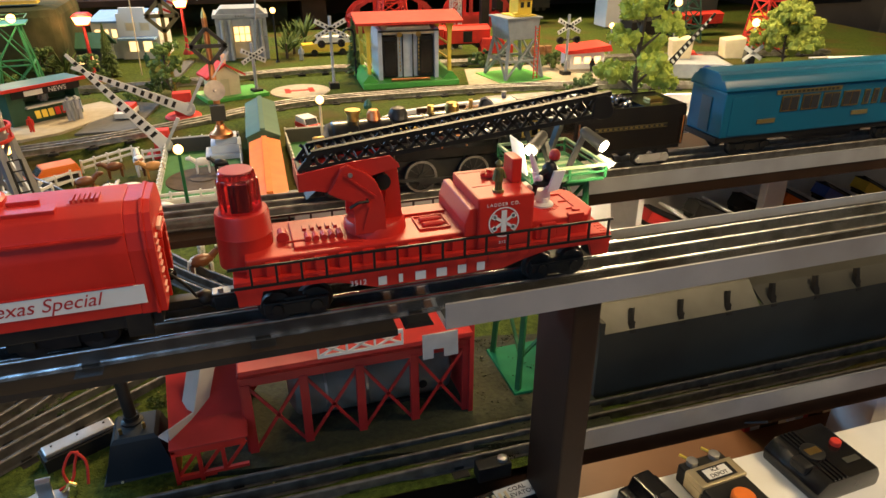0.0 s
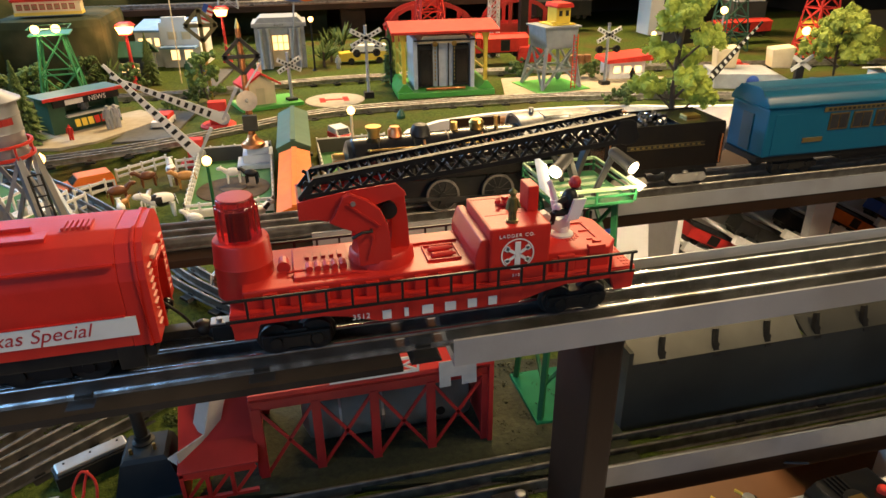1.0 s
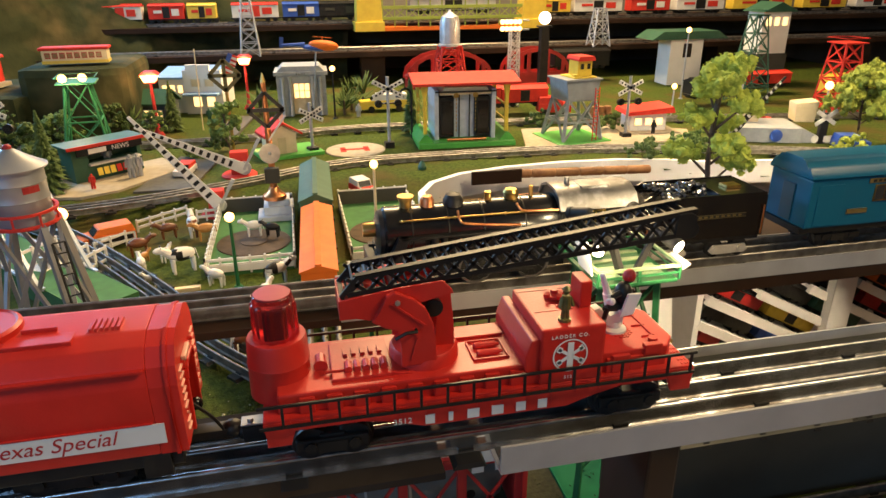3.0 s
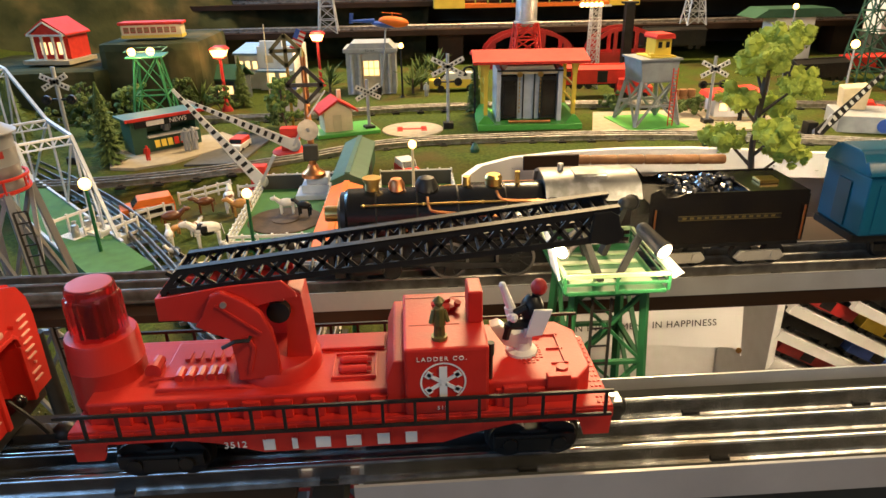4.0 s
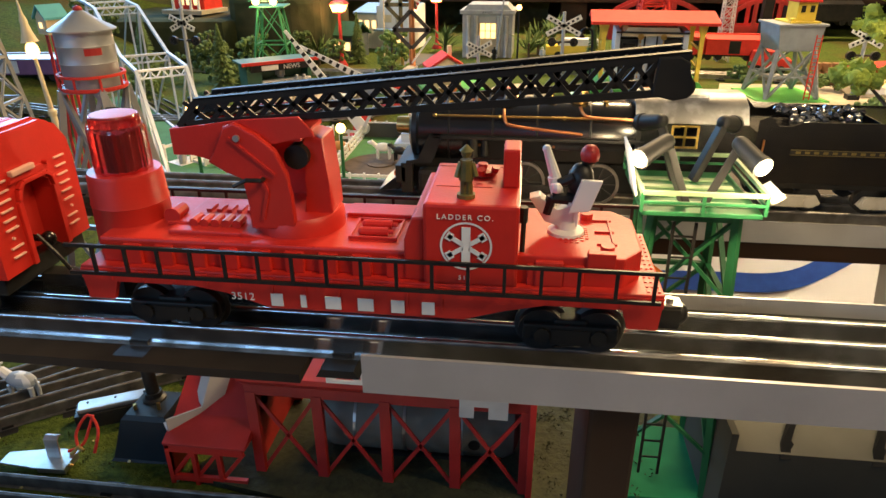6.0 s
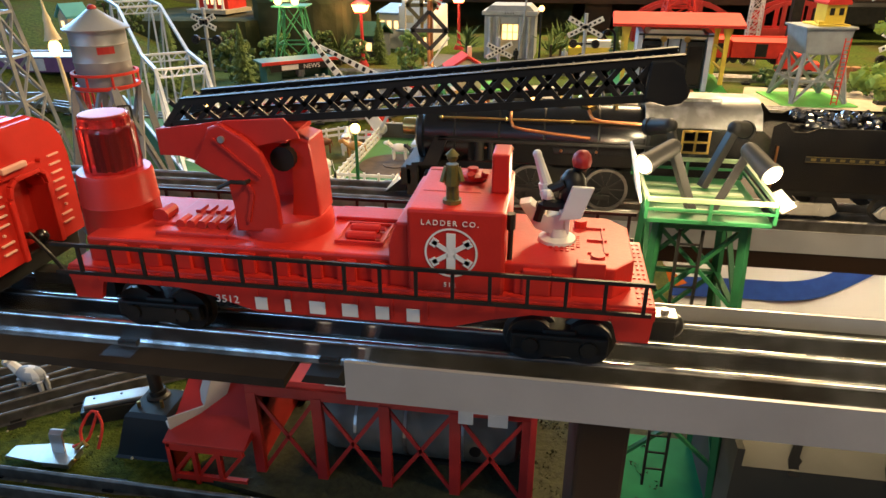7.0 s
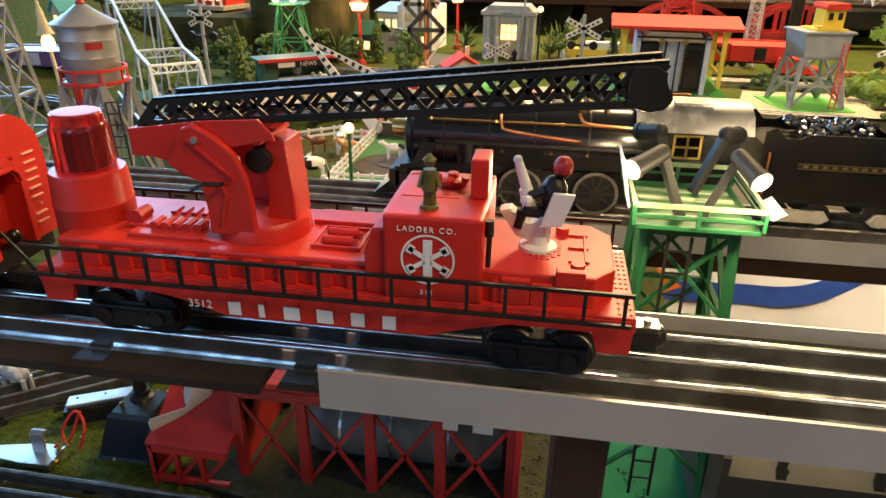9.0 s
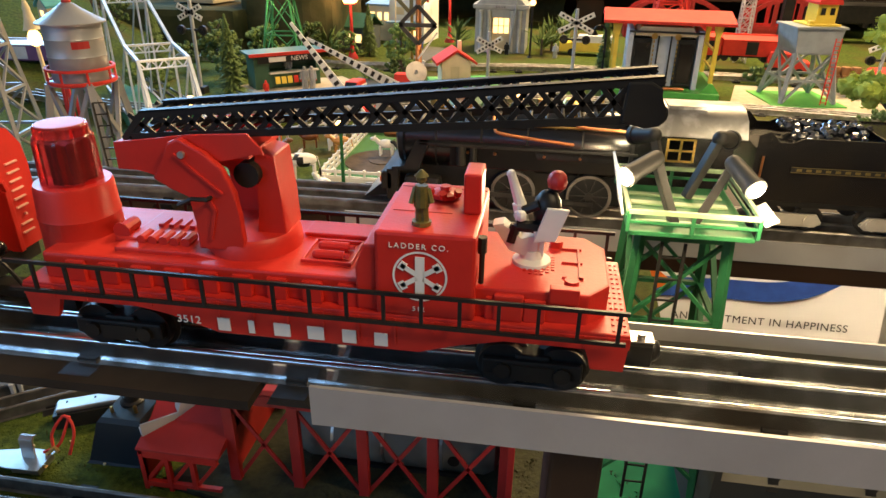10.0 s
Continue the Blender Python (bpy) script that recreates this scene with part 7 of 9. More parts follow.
# trees
def tree(x, y, h, spread, label, leaf=LEAF, seed=1, clumps=150, z=None, name="tree"):
    rnd = random.Random(seed)
    t = thing(name, label, "toy tree", pose(x, y, (ground_z(x, y) if z is None else z) - 0.003), "toy trees")
    tr = B().tube(curve_pts([(0, 0, 0), (0.004, 0.002, h * 0.2), (-0.003, 0, h * 0.45), (0.002, 0.002, h * 0.85)], 4), h * 0.014, 7)
    ends = []
    for k in range(9):
        a, z0 = k * 2.4, h * (0.26 + 0.062 * k)
        r = spread * (0.75 - 0.04 * k) * rnd.uniform(0.7, 1.1)
        e = Vector((r * math.cos(a), r * math.sin(a), z0 + h * 0.13))
        tr.cyl((0, 0, z0), e, h * 0.009, h * 0.004, 5)
        ends.append(e)
    ends.append(Vector((0, 0, h * 0.86)))
    part("trunk", tr, BARK, t)
    # foam clumps: ragged tufts gathered at the limb ends, with loose flakes on them
    b = B()
    flakes = []
    for k in range(clumps):
        e = rnd.choice(ends)
        g = Vector([max(-1.5, min(1.5, rnd.gauss(0, w))) for w in (1, 1, 0.45)]) * (spread * 0.21)
        c = e + g
        if c.z < h * 0.12:
            continue
        r = spread * rnd.uniform(0.06, 0.16)
        made = bmesh.ops.create_icosphere(b.bm, subdivisions=2, radius=r, matrix=Matrix.Translation(c))["verts"]
        for v in made:
            d = v.co - c
            v.co = c + d * (1 + 0.55 * noise.noise(v.co * (1.6 / r))) * (1 + 0.45 * noise.noise(v.co * (5.0 / r)))
        for i in range(26):
            flakes.append((c + Vector((rnd.gauss(0, 1), rnd.gauss(0, 1), rnd.gauss(0, 1))).normalized() * r * rnd.uniform(0.9, 1.25), spread * rnd.uniform(0.02, 0.05)))
    for p, s in flakes:
        vs = [b.bm.verts.new(p + Vector((rnd.uniform(-1, 1), rnd.uniform(-1, 1), rnd.uniform(-1, 1))) * s) for i in range(4)]
        for i, j, k in ((0, 1, 2), (0, 2, 3), (0, 3, 1), (1, 3, 2)):
            b.bm.faces.new((vs[i], vs[j], vs[k]))
    part("crown", b, leaf, t, "foam leaf clumps")
    return t


tree(0.411, 0.312, 0.195, 0.042, "bright green foam toy tree behind the tender", seed=5, clumps=250, z=0.9575)
tree(1.24, 0.98, 0.19, 0.08, "bright green foam toy tree beyond the coach", seed=7, clumps=170)
tree(-0.145, 1.17, 0.135, 0.04, "small green foam tree behind the gates", LEAF_MID, 9, 110)
tree(-0.175, 1.25, 0.04, 0.03, "low green foam bush behind the gates", LEAF_DARK, 10, 70, name="bush")
tree(1.15, 0.9, 0.07, 0.04, "low green foam bush beyond the coach", LEAF, 12, 60, name="bush")
tree(0.7, 0.96, 0.05, 0.04, "low dark bush behind the tender", LEAF_DARK, 13, 50, name="bush")
tree(0.83, 1.0, 0.05, 0.045, "low green bush near the crossing gate", LEAF_DARK, 14, 60, name="bush")
tree(0.76, 1.24, 0.045, 0.04, "low dark bush by the barrels", LEAF_DARK, 15, 50, name="bush")


def frond_bush(x, y, h, label, seed):
    rnd = random.Random(seed)
    t = thing("palm_bush", label, "toy plant", pose(x, y, ground_z(x, y)), "palm bushes")
    part("stem", B().cyl((0, 0, 0), (0, 0, h * 0.4), 0.004, 0.003, 6), BARK, t)
    for k in range(26):
        a, up = rnd.uniform(0, 6.28), rnd.uniform(0.25, 1.35)
        d = Vector((math.cos(a) * math.cos(up), math.sin(a) * math.cos(up), math.sin(up)))
        p = Vector((0, 0, h * rnd.uniform(0.1, 0.4)))
        q = p + d * h * rnd.uniform(0.45, 0.65)
        side = d.cross(Vector((0, 0, 1))).normalized() * h * 0.045
        b = B()
        vs = [b.bm.verts.new(v) for v in (p, p.lerp(q, 0.5) + side, q, p.lerp(q, 0.5) - side)]
        up_v = b.bm.verts.new(p.lerp(q, 0.5) + Vector((0, 0, h * 0.03)))
        for i in range(4):
            b.bm.faces.new((vs[i], vs[(i + 1) % 4], up_v))
        part("frond", b, LEAF_DARK, t)


for k, (x, y, h) in enumerate(((0.135, 1.6, 0.1), (0.16, 1.66, 0.11), (-0.095, 1.66, 0.1), (-0.39, 1.45, 0.09), (0.2, 1.72, 0.12))):
    frond_bush(x, y, h, "dark green toy palm bush", 40 + k)

for k, (x, y, h, sp) in enumerate(((-0.5, 1.12, 0.1, 0.06), (-0.56, 1.2, 0.13, 0.07), (-0.43, 1.42, 0.12, 0.05), (-0.33, 1.38, 0.11, 0.045), (-0.62, 1.0, 0.09, 0.06), (-0.52, 1.35, 0.12, 0.06), (0.6, 1.33, 0.05, 0.04), (-0.22, 1.2, 0.04, 0.03))):
    tree(x, y, h * 0.75, sp * 0.8, "dark green shrub on the hillside", LEAF_DARK, 140 + k, 70, name="shrub")


def conifer(x, y, h, r, label, seed):
    """A dark pine: a thin trunk with drooping whorls of ragged needle twigs."""
    rnd = random.Random(seed)
    t = thing("conifer", label, "toy tree", pose(x, y, ground_z(x, y) - 0.004), "toy conifers")
    part("trunk", B().cyl((0, 0, 0), (0, 0, h * 0.95), h * 0.018, h * 0.004, 7), BARK, t)
    b = B()
    for k in range(620):
        u = rnd.random() ** 0.8
        z, a = h * (0.1 + 0.9 * u), rnd.uniform(0, 2 * math.pi)
        reach = r * (1 - u) * rnd.uniform(0.55, 1.1) + 0.002
        root = Vector((0, 0, z))
        tip = Vector((reach * math.cos(a), reach * math.sin(a), z - reach * rnd.uniform(0.1, 0.5)))
        side = Vector((-math.sin(a), math.cos(a), 0)) * (0.0016 + reach * 0.11)
        mid = root.lerp(tip, 0.6)
        vs = [b.bm.verts.new(p) for p in (root, mid + side, tip, mid - side, mid + Vector((0, 0, 0.0022)))]
        for f in ((0, 1, 4), (1, 2, 4), (2, 3, 4), (3, 0, 4)):
            b.bm.faces.new([vs[m] for m in f])
    part("crown", b, LEAF_DARK, t)


for k, (x, y, h, r) in enumerate(((-0.44, 1.0, 0.155, 0.036), (-0.66, 1.12, 0.14, 0.034), (-0.3, 1.5, 0.13, 0.03), (-0.72, 1.22, 0.15, 0.035), (-0.8, 1.08, 0.12, 0.032), (0.275, 1.33, 0.15, 0.026))):
    conifer(x, y, h, r, "dark green toy conifer with drooping branches", 300 + k)

# grey path and earth patches
solid("lawn_path", B().prism([(-0.2, 1.3), (-0.155, 1.32), (-0.11, 1.62), (-0.17, 1.64)], LAWN - 0.002, LAWN + 0.006, "Z"), PATH_GREY, "grey path across the lawn", "path", kind="structure")
solid("lawn_road", B().prism([(-0.3, 0.97), (-0.2, 0.97), (-0.17, 1.16), (-0.25, 1.22)], LAWN - 0.006, LAWN + 0.0035, "Z"), PATH_GREY, "dark grey road by the gates", "road", kind="structure")
solid("yard_patch", B().prism([(0.5, 1.12), (0.58, 1.08), (0.9, 1.1), (0.95, 1.2), (0.8, 1.3), (0.55, 1.3)], LAWN - 0.004, LAWN + 0.004, "Z"), SAND, "pale gravel yard under the tower", "yard", kind="structure")

# ---- hillside and back shelves ----


def hillside():
    b = B()
    nx, nz = 90, 26
    rows = []
    for j in range(nz + 1):
        v = j / nz
        row = []
        for i in range(nx + 1):
            u = i / nx
            a = radians(200 - 122 * u)
            x, y = -0.05 + 1.15 * math.cos(a), 0.9 + 1.25 * math.sin(a)
            p = Vector((x, y, 0.82 + 0.5 * v))
            out = Vector((math.cos(a), math.sin(a), 0))
            p += out * (0.25 * v + 0.05 * noise.noise(p * 6) + 0.02 * noise.noise(p * 22))
            row.append(b.bm.verts.new(p))
        rows.append(row)
    for j in range(nz):
        for i in range(nx):
            b.bm.faces.new((rows[j][i], rows[j][i + 1], rows[j + 1][i + 1], rows[j + 1][i]))
    ob = new("hillside", mesh_of("hillside", b, HILL, True, 80))
    tagged(ob, "dark green and brown painted rocky hillside", "hillside", kind="structure")


# back shelves reach along the far wall
plain_box("back_shelf_low", (-1.0, 3.0, 2.0, 2.3, 0.955, 0.972), BROWN_WOOD, "dark wooden lower back shelf", "shelf")
plain_box("back_shelf_high", (-1.0, 3.0, 2.12, 2.45, 1.035, 1.05), BROWN_WOOD, "dark wooden upper back shelf", "shelf")
plain_box("back_panel", (-1.2, 3.0, 2.40, 2.44, 0.82, 1.034), GREY_DARK, "dark panel behind the lower shelf", "panel")
for k, x in enumerate((0.27, 0.9, 1.6, 2.2)):
    plain_box("shelf_support", (x - 0.04, x + 0.04, 2.02, 2.09, 0.8, 0.955), BROWN_WOOD, "dark wooden shelf support", "post")
track("dull track on the lower back shelf", [(-0.95, 2.05, 0.984), (2.9, 2.05, 0.984)], RUSTY, 0.12)
track("dull track on the upper back shelf", [(-0.95, 2.18, 1.062), (2.9, 2.18, 1.062)], RUSTY, 0.12)
rnd = random.Random(21)
ROW = [(-0.52, WHITE, 0.13), (-0.38, RED_PAINT, 0.11), (-0.27, YELLOW, 0.09), (-0.1, WHITE, 0.15), (0.05, BLUE, 0.12), (0.18, BLACK, 0.14), (0.96, YELLOW, 0.12), (1.13, WHITE, 0.19), (1.34, RED_PAINT, 0.16), (1.55, WHITE, 0.2), (1.82, YELLOW, 0.26), (2.1, YELLOW, 0.2), (2.35, WHITE, 0.2)]
for x, mat, ln in ROW:
    c = rolling_car(x, 2.18, 1.062, 0, ln, mat, RED_PAINT if mat is WHITE and x < 0 else mat, "toy freight car on the upper back shelf", h=0.055, peak=0.006)
    mark = RED_PAINT if mat in (WHITE, YELLOW) else (WHITE if mat is not BLACK else GREY_DARK)
    part("side_lettering", B().box(-ln * 0.35, -ln * 0.12, -0.0262, -0.0252, 0.032, 0.041).box(ln * 0.15, ln * 0.36, -0.0262, -0.0252, 0.024, 0.045), mark, c)

# yellow-green girder bridge on the upper shelf
yb = thing("lift_bridge", "lime green and yellow toy girder bridge", "toy bridge", pose(0.56, 2.1, 1.03))
for s in (-1, 1):
    part("bridge_tower", B().prism([(s * 0.29 - 0.045, 0), (s * 0.29 - 0.038, 0.16), (s * 0.29 + 0.038, 0.16), (s * 0.29 + 0.045, 0)], -0.035, 0.04, "Y", 0.002).box(s * 0.29 - 0.05, s * 0.29 + 0.05, -0.04, 0.045, 0.0, 0.03, 0.001), YELLOW, yb)
gd = B()
LIME = shader("lime_paint", (0.3, 0.38, 0.06), 0.5)
for z in (0.04, 0.075):
    gd.box(-0.245, 0.245, -0.03, -0.025, z - 0.005, z + 0.005)
for k in range(12):
    x0, x1 = -0.245 + k * 0.0408, -0.245 + (k + 1) * 0.0408
    gd.bar((x0, -0.027, 0.04), (x1, -0.027, 0.075), 0.003).bar((x0, -0.027, 0.075), (x1, -0.027, 0.04), 0.003).bar((x0, -0.027, 0.005), (x0, -0.027, 0.15), 0.004)
part("girder", gd, LIME, yb, "lime green girder")
part("deck", B().box(-0.245, 0.245, -0.03, 0.03, 0.0, 0.012), ORANGE, yb)
rolling_car(0.56, 2.1, 1.08, 0, 0.3, SILVER, SILVER, "silver toy coach crossing the girder bridge", h=0.05, peak=0.005)

# dark red arched bridges on the floor under the shelf
def arch_bridge(x, y, length, label):
    t = thing("arch_bridge", label, "toy bridge", pose(x, y, ground_z(x, y) + 0.03), "arch bridges")
    for s in (-1, 1):
        b = B()
        n = 10
        for k in range(n):
            a0, a1 = math.pi * k / n, math.pi * (k + 1) / n
            p, q = (-length / 2 * math.cos(a0), s * 0.035, 0.075 * math.sin(a0) + 0.008), (-length / 2 * math.cos(a1), s * 0.035, 0.075 * math.sin(a1) + 0.008)
            b.bar(p, q, 0.004, 0.012)
            b.bar((p[0], p[1], 0.0), p, 0.006, 0.012) if k % 2 == 0 else None
        b.bar((-length / 2, s * 0.035, 0.004), (length / 2, s * 0.035, 0.004), 0.004, 0.014)
        part("arch_side", b, RED_DULL, t)
    part("deck", B().box(-length / 2, length / 2, -0.035, 0.035, -0.03, 0.0), RED_DULL, t)


arch_bridge(0.51, 1.95, 0.28, "dark red toy arched bridge below the back shelf")
arch_bridge(0.82, 1.96, 0.22, "dark red toy arched bridge below the back shelf")
rolling_car(0.98, 1.95, 0.9, 0, 0.2, BLACK, BLACK, "black toy locomotive below the back shelf", h=0.06, peak=0.01)
rolling_car(1.2, 1.5, 0.868, 10, 0.16, BLACK, BLACK, "black toy car in the far yard", h=0.05, peak=0.01)
rolling_car(0.62, 1.5, 0.868, -3, 0.13, RED_PAINT, RED_PAINT, "red toy caboose behind the grey tower", h=0.05, peak=0.01)
cab = rolling_car(0.5, 1.5, 0.868, -3, 0.1, RED_PAINT, RED_PAINT, "red toy caboose with barred windows behind the depot", h=0.055, peak=0.008)
part("cupola", B().box(-0.02, 0.02, -0.018, 0.018, 0.06, 0.08, 0.001), RED_PAINT, cab)
for x in (-0.032, 0.03):
    part("window", B().box(x - 0.008, x + 0.008, -0.0268, -0.0256, 0.034, 0.047), BLACK, cab)
rolling_car(1.45, 1.62, 0.868, 0, 0.2, RED_PAINT, RED_PAINT, "red toy car in the far yard", h=0.045, peak=0.006)
rolling_car(1.62, 1.42, 0.868, 0, 0.2, YELLOW, YELLOW, "yellow toy car in the far yard", h=0.06, peak=0.006)
yd = thing("signal_cabin", "white toy signal cabin with a dark green roof", "toy building", pose(1.55, 1.75, 0.96))
part("wall", B().box(-0.05, 0.05, -0.04, 0.04, 0, 0.13), WHITE_PAINT, yd)
part("roof", B().prism([(-0.065, 0.13), (0, 0.16), (0.065, 0.13)], -0.055, 0.055, "Y"), GREEN_DARK, yd)
lit_windows(yd, -0.045, 0.045, -0.04, 0.085, 0.115, 3)
part("plinth", B().box(-0.055, 0.055, -0.045, 0.045, -0.115, 0.0), GREY_DARK, yd)
ws = thing("white_cottage", "white toy cottage with a green roof in the far yard", "toy building", pose(1.3, 1.85, ground_z(1.3, 1.85)))
part("wall", B().box(-0.06, 0.06, -0.04, 0.04, 0, 0.15), WHITE_PAINT, ws)
part("door", B().box(-0.012, 0.018, -0.0415, -0.04, 0.09, 0.135), BLACK, ws)
part("roof", B().prism([(-0.14, 0.15), (-0.1, 0.175), (0.1, 0.175), (0.14, 0.15)], -0.06, 0.06, "Y"), GREEN_DARK, ws)

# left hillside: trolley and red station on terraces
terr = B().prism([(-0.62, 1.46), (-0.45, 1.44), (-0.38, 1.47), (-0.38, 1.75), (-0.62, 1.75)], 0.84, 1.013, "Z", 0.02).prism([(-1.0, 1.38), (-0.62, 1.42), (-0.6, 1.46), (-0.6, 1.75), (-1.0, 1.75)], 0.84, 0.957, "Z", 0.02)
solid("hill_terrace", terr, HILL, "dark green terrace on the hillside", "terrace", kind="structure")
tro = thing("trolley_car", "cream toy trolley car with a red roof", "toy trolley", pose(-0.495, 1.51, 1.013, 0, 0, 4))
part("body", B().box(-0.07, 0.07, -0.022, 0.022, 0.006, 0.036, 0.002), CREAM, tro)
part("roof", B().box(-0.075, 0.075, -0.025, 0.025, 0.036, 0.043, 0.003), RED_PAINT, tro)
part("skirt", B().box(-0.071, 0.071, -0.0228, 0.0228, 0.006, 0.013), YELLOW, tro)
lit_windows(tro, -0.065, 0.06, -0.022, 0.018, 0.031, 8, shader("dim_pane", (0.3, 0.16, 0.06), 0.3), RED_DULL)
rs = thing("red_station", "red and cream toy station with white columns", "toy building", pose(-0.742, 1.55, 0.972, 0, 0, -10) @ Matrix.Diagonal((0.8, 0.8, 0.8, 1)))
part("wall", B().box(-0.056, 0.056, -0.04, 0.06, 0.0, 0.07), RED_PAINT, rs)
part("gable", B().prism([(-0.052, 0.07), (0, 0.105), (0.052, 0.07)], -0.062, -0.05, "Y"), RED_PAINT, rs)
part("cornice", B().box(-0.06, 0.06, -0.066, 0.06, 0.068, 0.074, 0.001), WHITE, rs)
for sx in (-1, 1):
    part("gable_trim", B().bar((sx * 0.058, -0.063, 0.074), (0, -0.063, 0.109), 0.004, 0.004), WHITE, rs)
part("roof", B().prism([(-0.066, 0.07), (0, 0.112), (0.066, 0.07), (0.066, 0.075), (0, 0.118), (-0.066, 0.075)], -0.06, 0.065, "Y"), RED_PAINT, rs)
for x in (-0.048, -0.018, 0.018, 0.048):
    part("column", B().lathe([(0.0055, 0.0), (0.0045, 0.006), (0.004, 0.062), (0.0055, 0.068)], (x, -0.058, 0), 12), WHITE, rs, smooth=True)
lit_windows(rs, -0.042, 0.042, -0.04, 0.012, 0.05, 3)
part("porch", B().box(-0.075, 0.075, -0.085, 0.06, -0.012, 0.0), SAND, rs)
rh = thing("tower_house", "small cream toy house with a turquoise roof on red posts", "toy building", pose(-0.482, 0.61, 1.028, 0, 0, -30) @ Matrix.Diagonal((0.8, 0.8, 0.86, 1)))
TURQUOISE = shader("turquoise_paint", (0.08, 0.36, 0.42), 0.5, other=(0.06, 0.3, 0.36))
part("wall", B().prism([(-0.0165, 0.0), (-0.0165, 0.024), (0, 0.037), (0.0165, 0.024), (0.0165, 0.0)], -0.0165, 0.0165, "Y"), CREAM, rh)
part("roof", B().prism([(-0.021, 0.021), (0, 0.0385), (0.021, 0.021), (0.021, 0.0245), (0, 0.042), (-0.021, 0.0245)], -0.02, 0.02, "Y"), TURQUOISE, rh)
lit_windows(rh, -0.009, 0.009, -0.0165, 0.007, 0.019, 1)
for sx in (-1, 1):
    part("post", B().bar((sx * 0.012, -0.01, -0.25), (sx * 0.01, -0.008, 0.0), 0.004).bar((sx * 0.012, 0.01, -0.25), (sx * 0.01, 0.008, 0.0), 0.004), RED_DULL, rh)
part("brace", B().bar((-0.012, -0.01, -0.18), (0.011, -0.009, -0.05), 0.0025), RED_DULL, rh)
pk = thing("pink_cottage", "tiny cream toy cottage with a pink roof", "toy building", pose(-0.44, 0.53, GROUND, 0, 0, -35))
part("wall", B().prism([(-0.016, 0.0), (-0.016, 0.026), (0, 0.04), (0.016, 0.026), (0.016, 0.0)], -0.02, 0.02, "Y"), CREAM, pk)
part("roof", B().prism([(-0.021, 0.022), (0, 0.042), (0.021, 0.022), (0.021, 0.026), (0, 0.046), (-0.021, 0.026)], -0.024, 0.024, "Y"), PINK, pk)
part("window", B().box(-0.006, 0.006, -0.0208, -0.02, 0.008, 0.02), BLACK, pk)
rnd = random.Random(77)
for k in range(14):
    rock = B()
    x, y, r = -0.53 + rnd.uniform(-0.05, 0.07), 0.545 + rnd.uniform(-0.05, 0.05), rnd.uniform(0.006, 0.011)
    made = bmesh.ops.create_icosphere(rock.bm, subdivisions=2, radius=r)["verts"]
    for v in made:
        v.co *= 1 + 0.5 * noise.noise(v.co * 160 + Vector((k * 3.1, 0, 0)))
    solid("white_rock", rock, SAND if k % 3 else WHITE, "pale toy rock on the grass by the ornate lamp", "rock", pose(x, y, ground_z(x, y) + r * 0.5), "white rocks", smooth=True)
hillside()
for k in range(16):
    a = k * 1.7
    x, y = -0.62 + 0.3 * math.sin(a), 1.05 + 0.28 * math.cos(a * 1.3)
    if y > 0.98 and x < -0.56:
        tree(x, y, 0.11 + 0.05 * math.sin(k), 0.035, "dark green toy conifer on the hillside", LEAF_DARK, 60 + k, 45, name="conifer")

# ---- low front: girder bridge, switch track and clutter ----
gb = thing("girder_bridge", "red plastic toy girder bridge under the front ledge", "toy bridge", pose(0, 0, LOW - 0.003))
XS = (-0.038, 0.007, 0.0525, 0.0985, 0.1445)
for y in (0.112, 0.192):
    side = part("side_girder", B().box(-0.041, 0.148, y - 0.0015, y + 0.0015, 0.0, 0.0062, 0.0004).box(-0.041, 0.148, y - 0.002, y + 0.002, 0.074, 0.083, 0.0004), RED_DULL, gb)
    for x in XS:
        part("girder_post", B().box(x - 0.0036, x + 0.0036, y - 0.0026, y + 0.0022, 0.004, 0.076, 0.0004), RED_DULL, side)
    for a, c in zip(XS, XS[1:]):
        for z0, z1 in ((0.006, 0.075), (0.075, 0.006)):
            part("brace", B().bar((a, y, z0), (c, y, z1), 0.0014, 0.0026), RED_DULL, side)
part("top_plate", B().prism([(0.1085, 0.083), (0.099, 0.0925), (0.099, 0.0965), (0.2, 0.0985), (0.2, 0.083)], -0.041, 0.146, "X", 0.0006), RED_DULL, gb)
part("end_flange", B().box(0.146, 0.15, 0.106, 0.196, 0.0, 0.0985, 0.0004), RED_DULL, gb)
part("end_wall", B().box(-0.043, -0.0405, 0.1125, 0.192, 0.0, 0.083), RED_DULL, gb)
annex = part("annex_frame", B().box(-0.0985, -0.043, 0.0965, 0.0995, 0.006, 0.0105).box(-0.0985, -0.043, 0.0965, 0.0995, 0.031, 0.0375, 0.0004).box(-0.0985, -0.0955, 0.0965, 0.17, 0.006, 0.0365), RED, gb)
for a, c in ((-0.097, -0.079), (-0.079, -0.061), (-0.061, -0.043)):
    part("annex_post", B().box(a - 0.0015, a + 0.0015, 0.0962, 0.0998, 0.0, 0.034), RED, annex)
    part("brace", B().bar((a, 0.098, 0.009), (c, 0.098, 0.033), 0.0012, 0.0026), RED, annex)
part("annex_roof", B().prism([(0.0955, 0.0375), (0.0955, 0.0395), (0.118, 0.047), (0.175, 0.085), (0.178, 0.082), (0.178, 0.06), (0.12, 0.0375)], -0.099, -0.0405, "X", 0.0005), RED_DULL, gb)
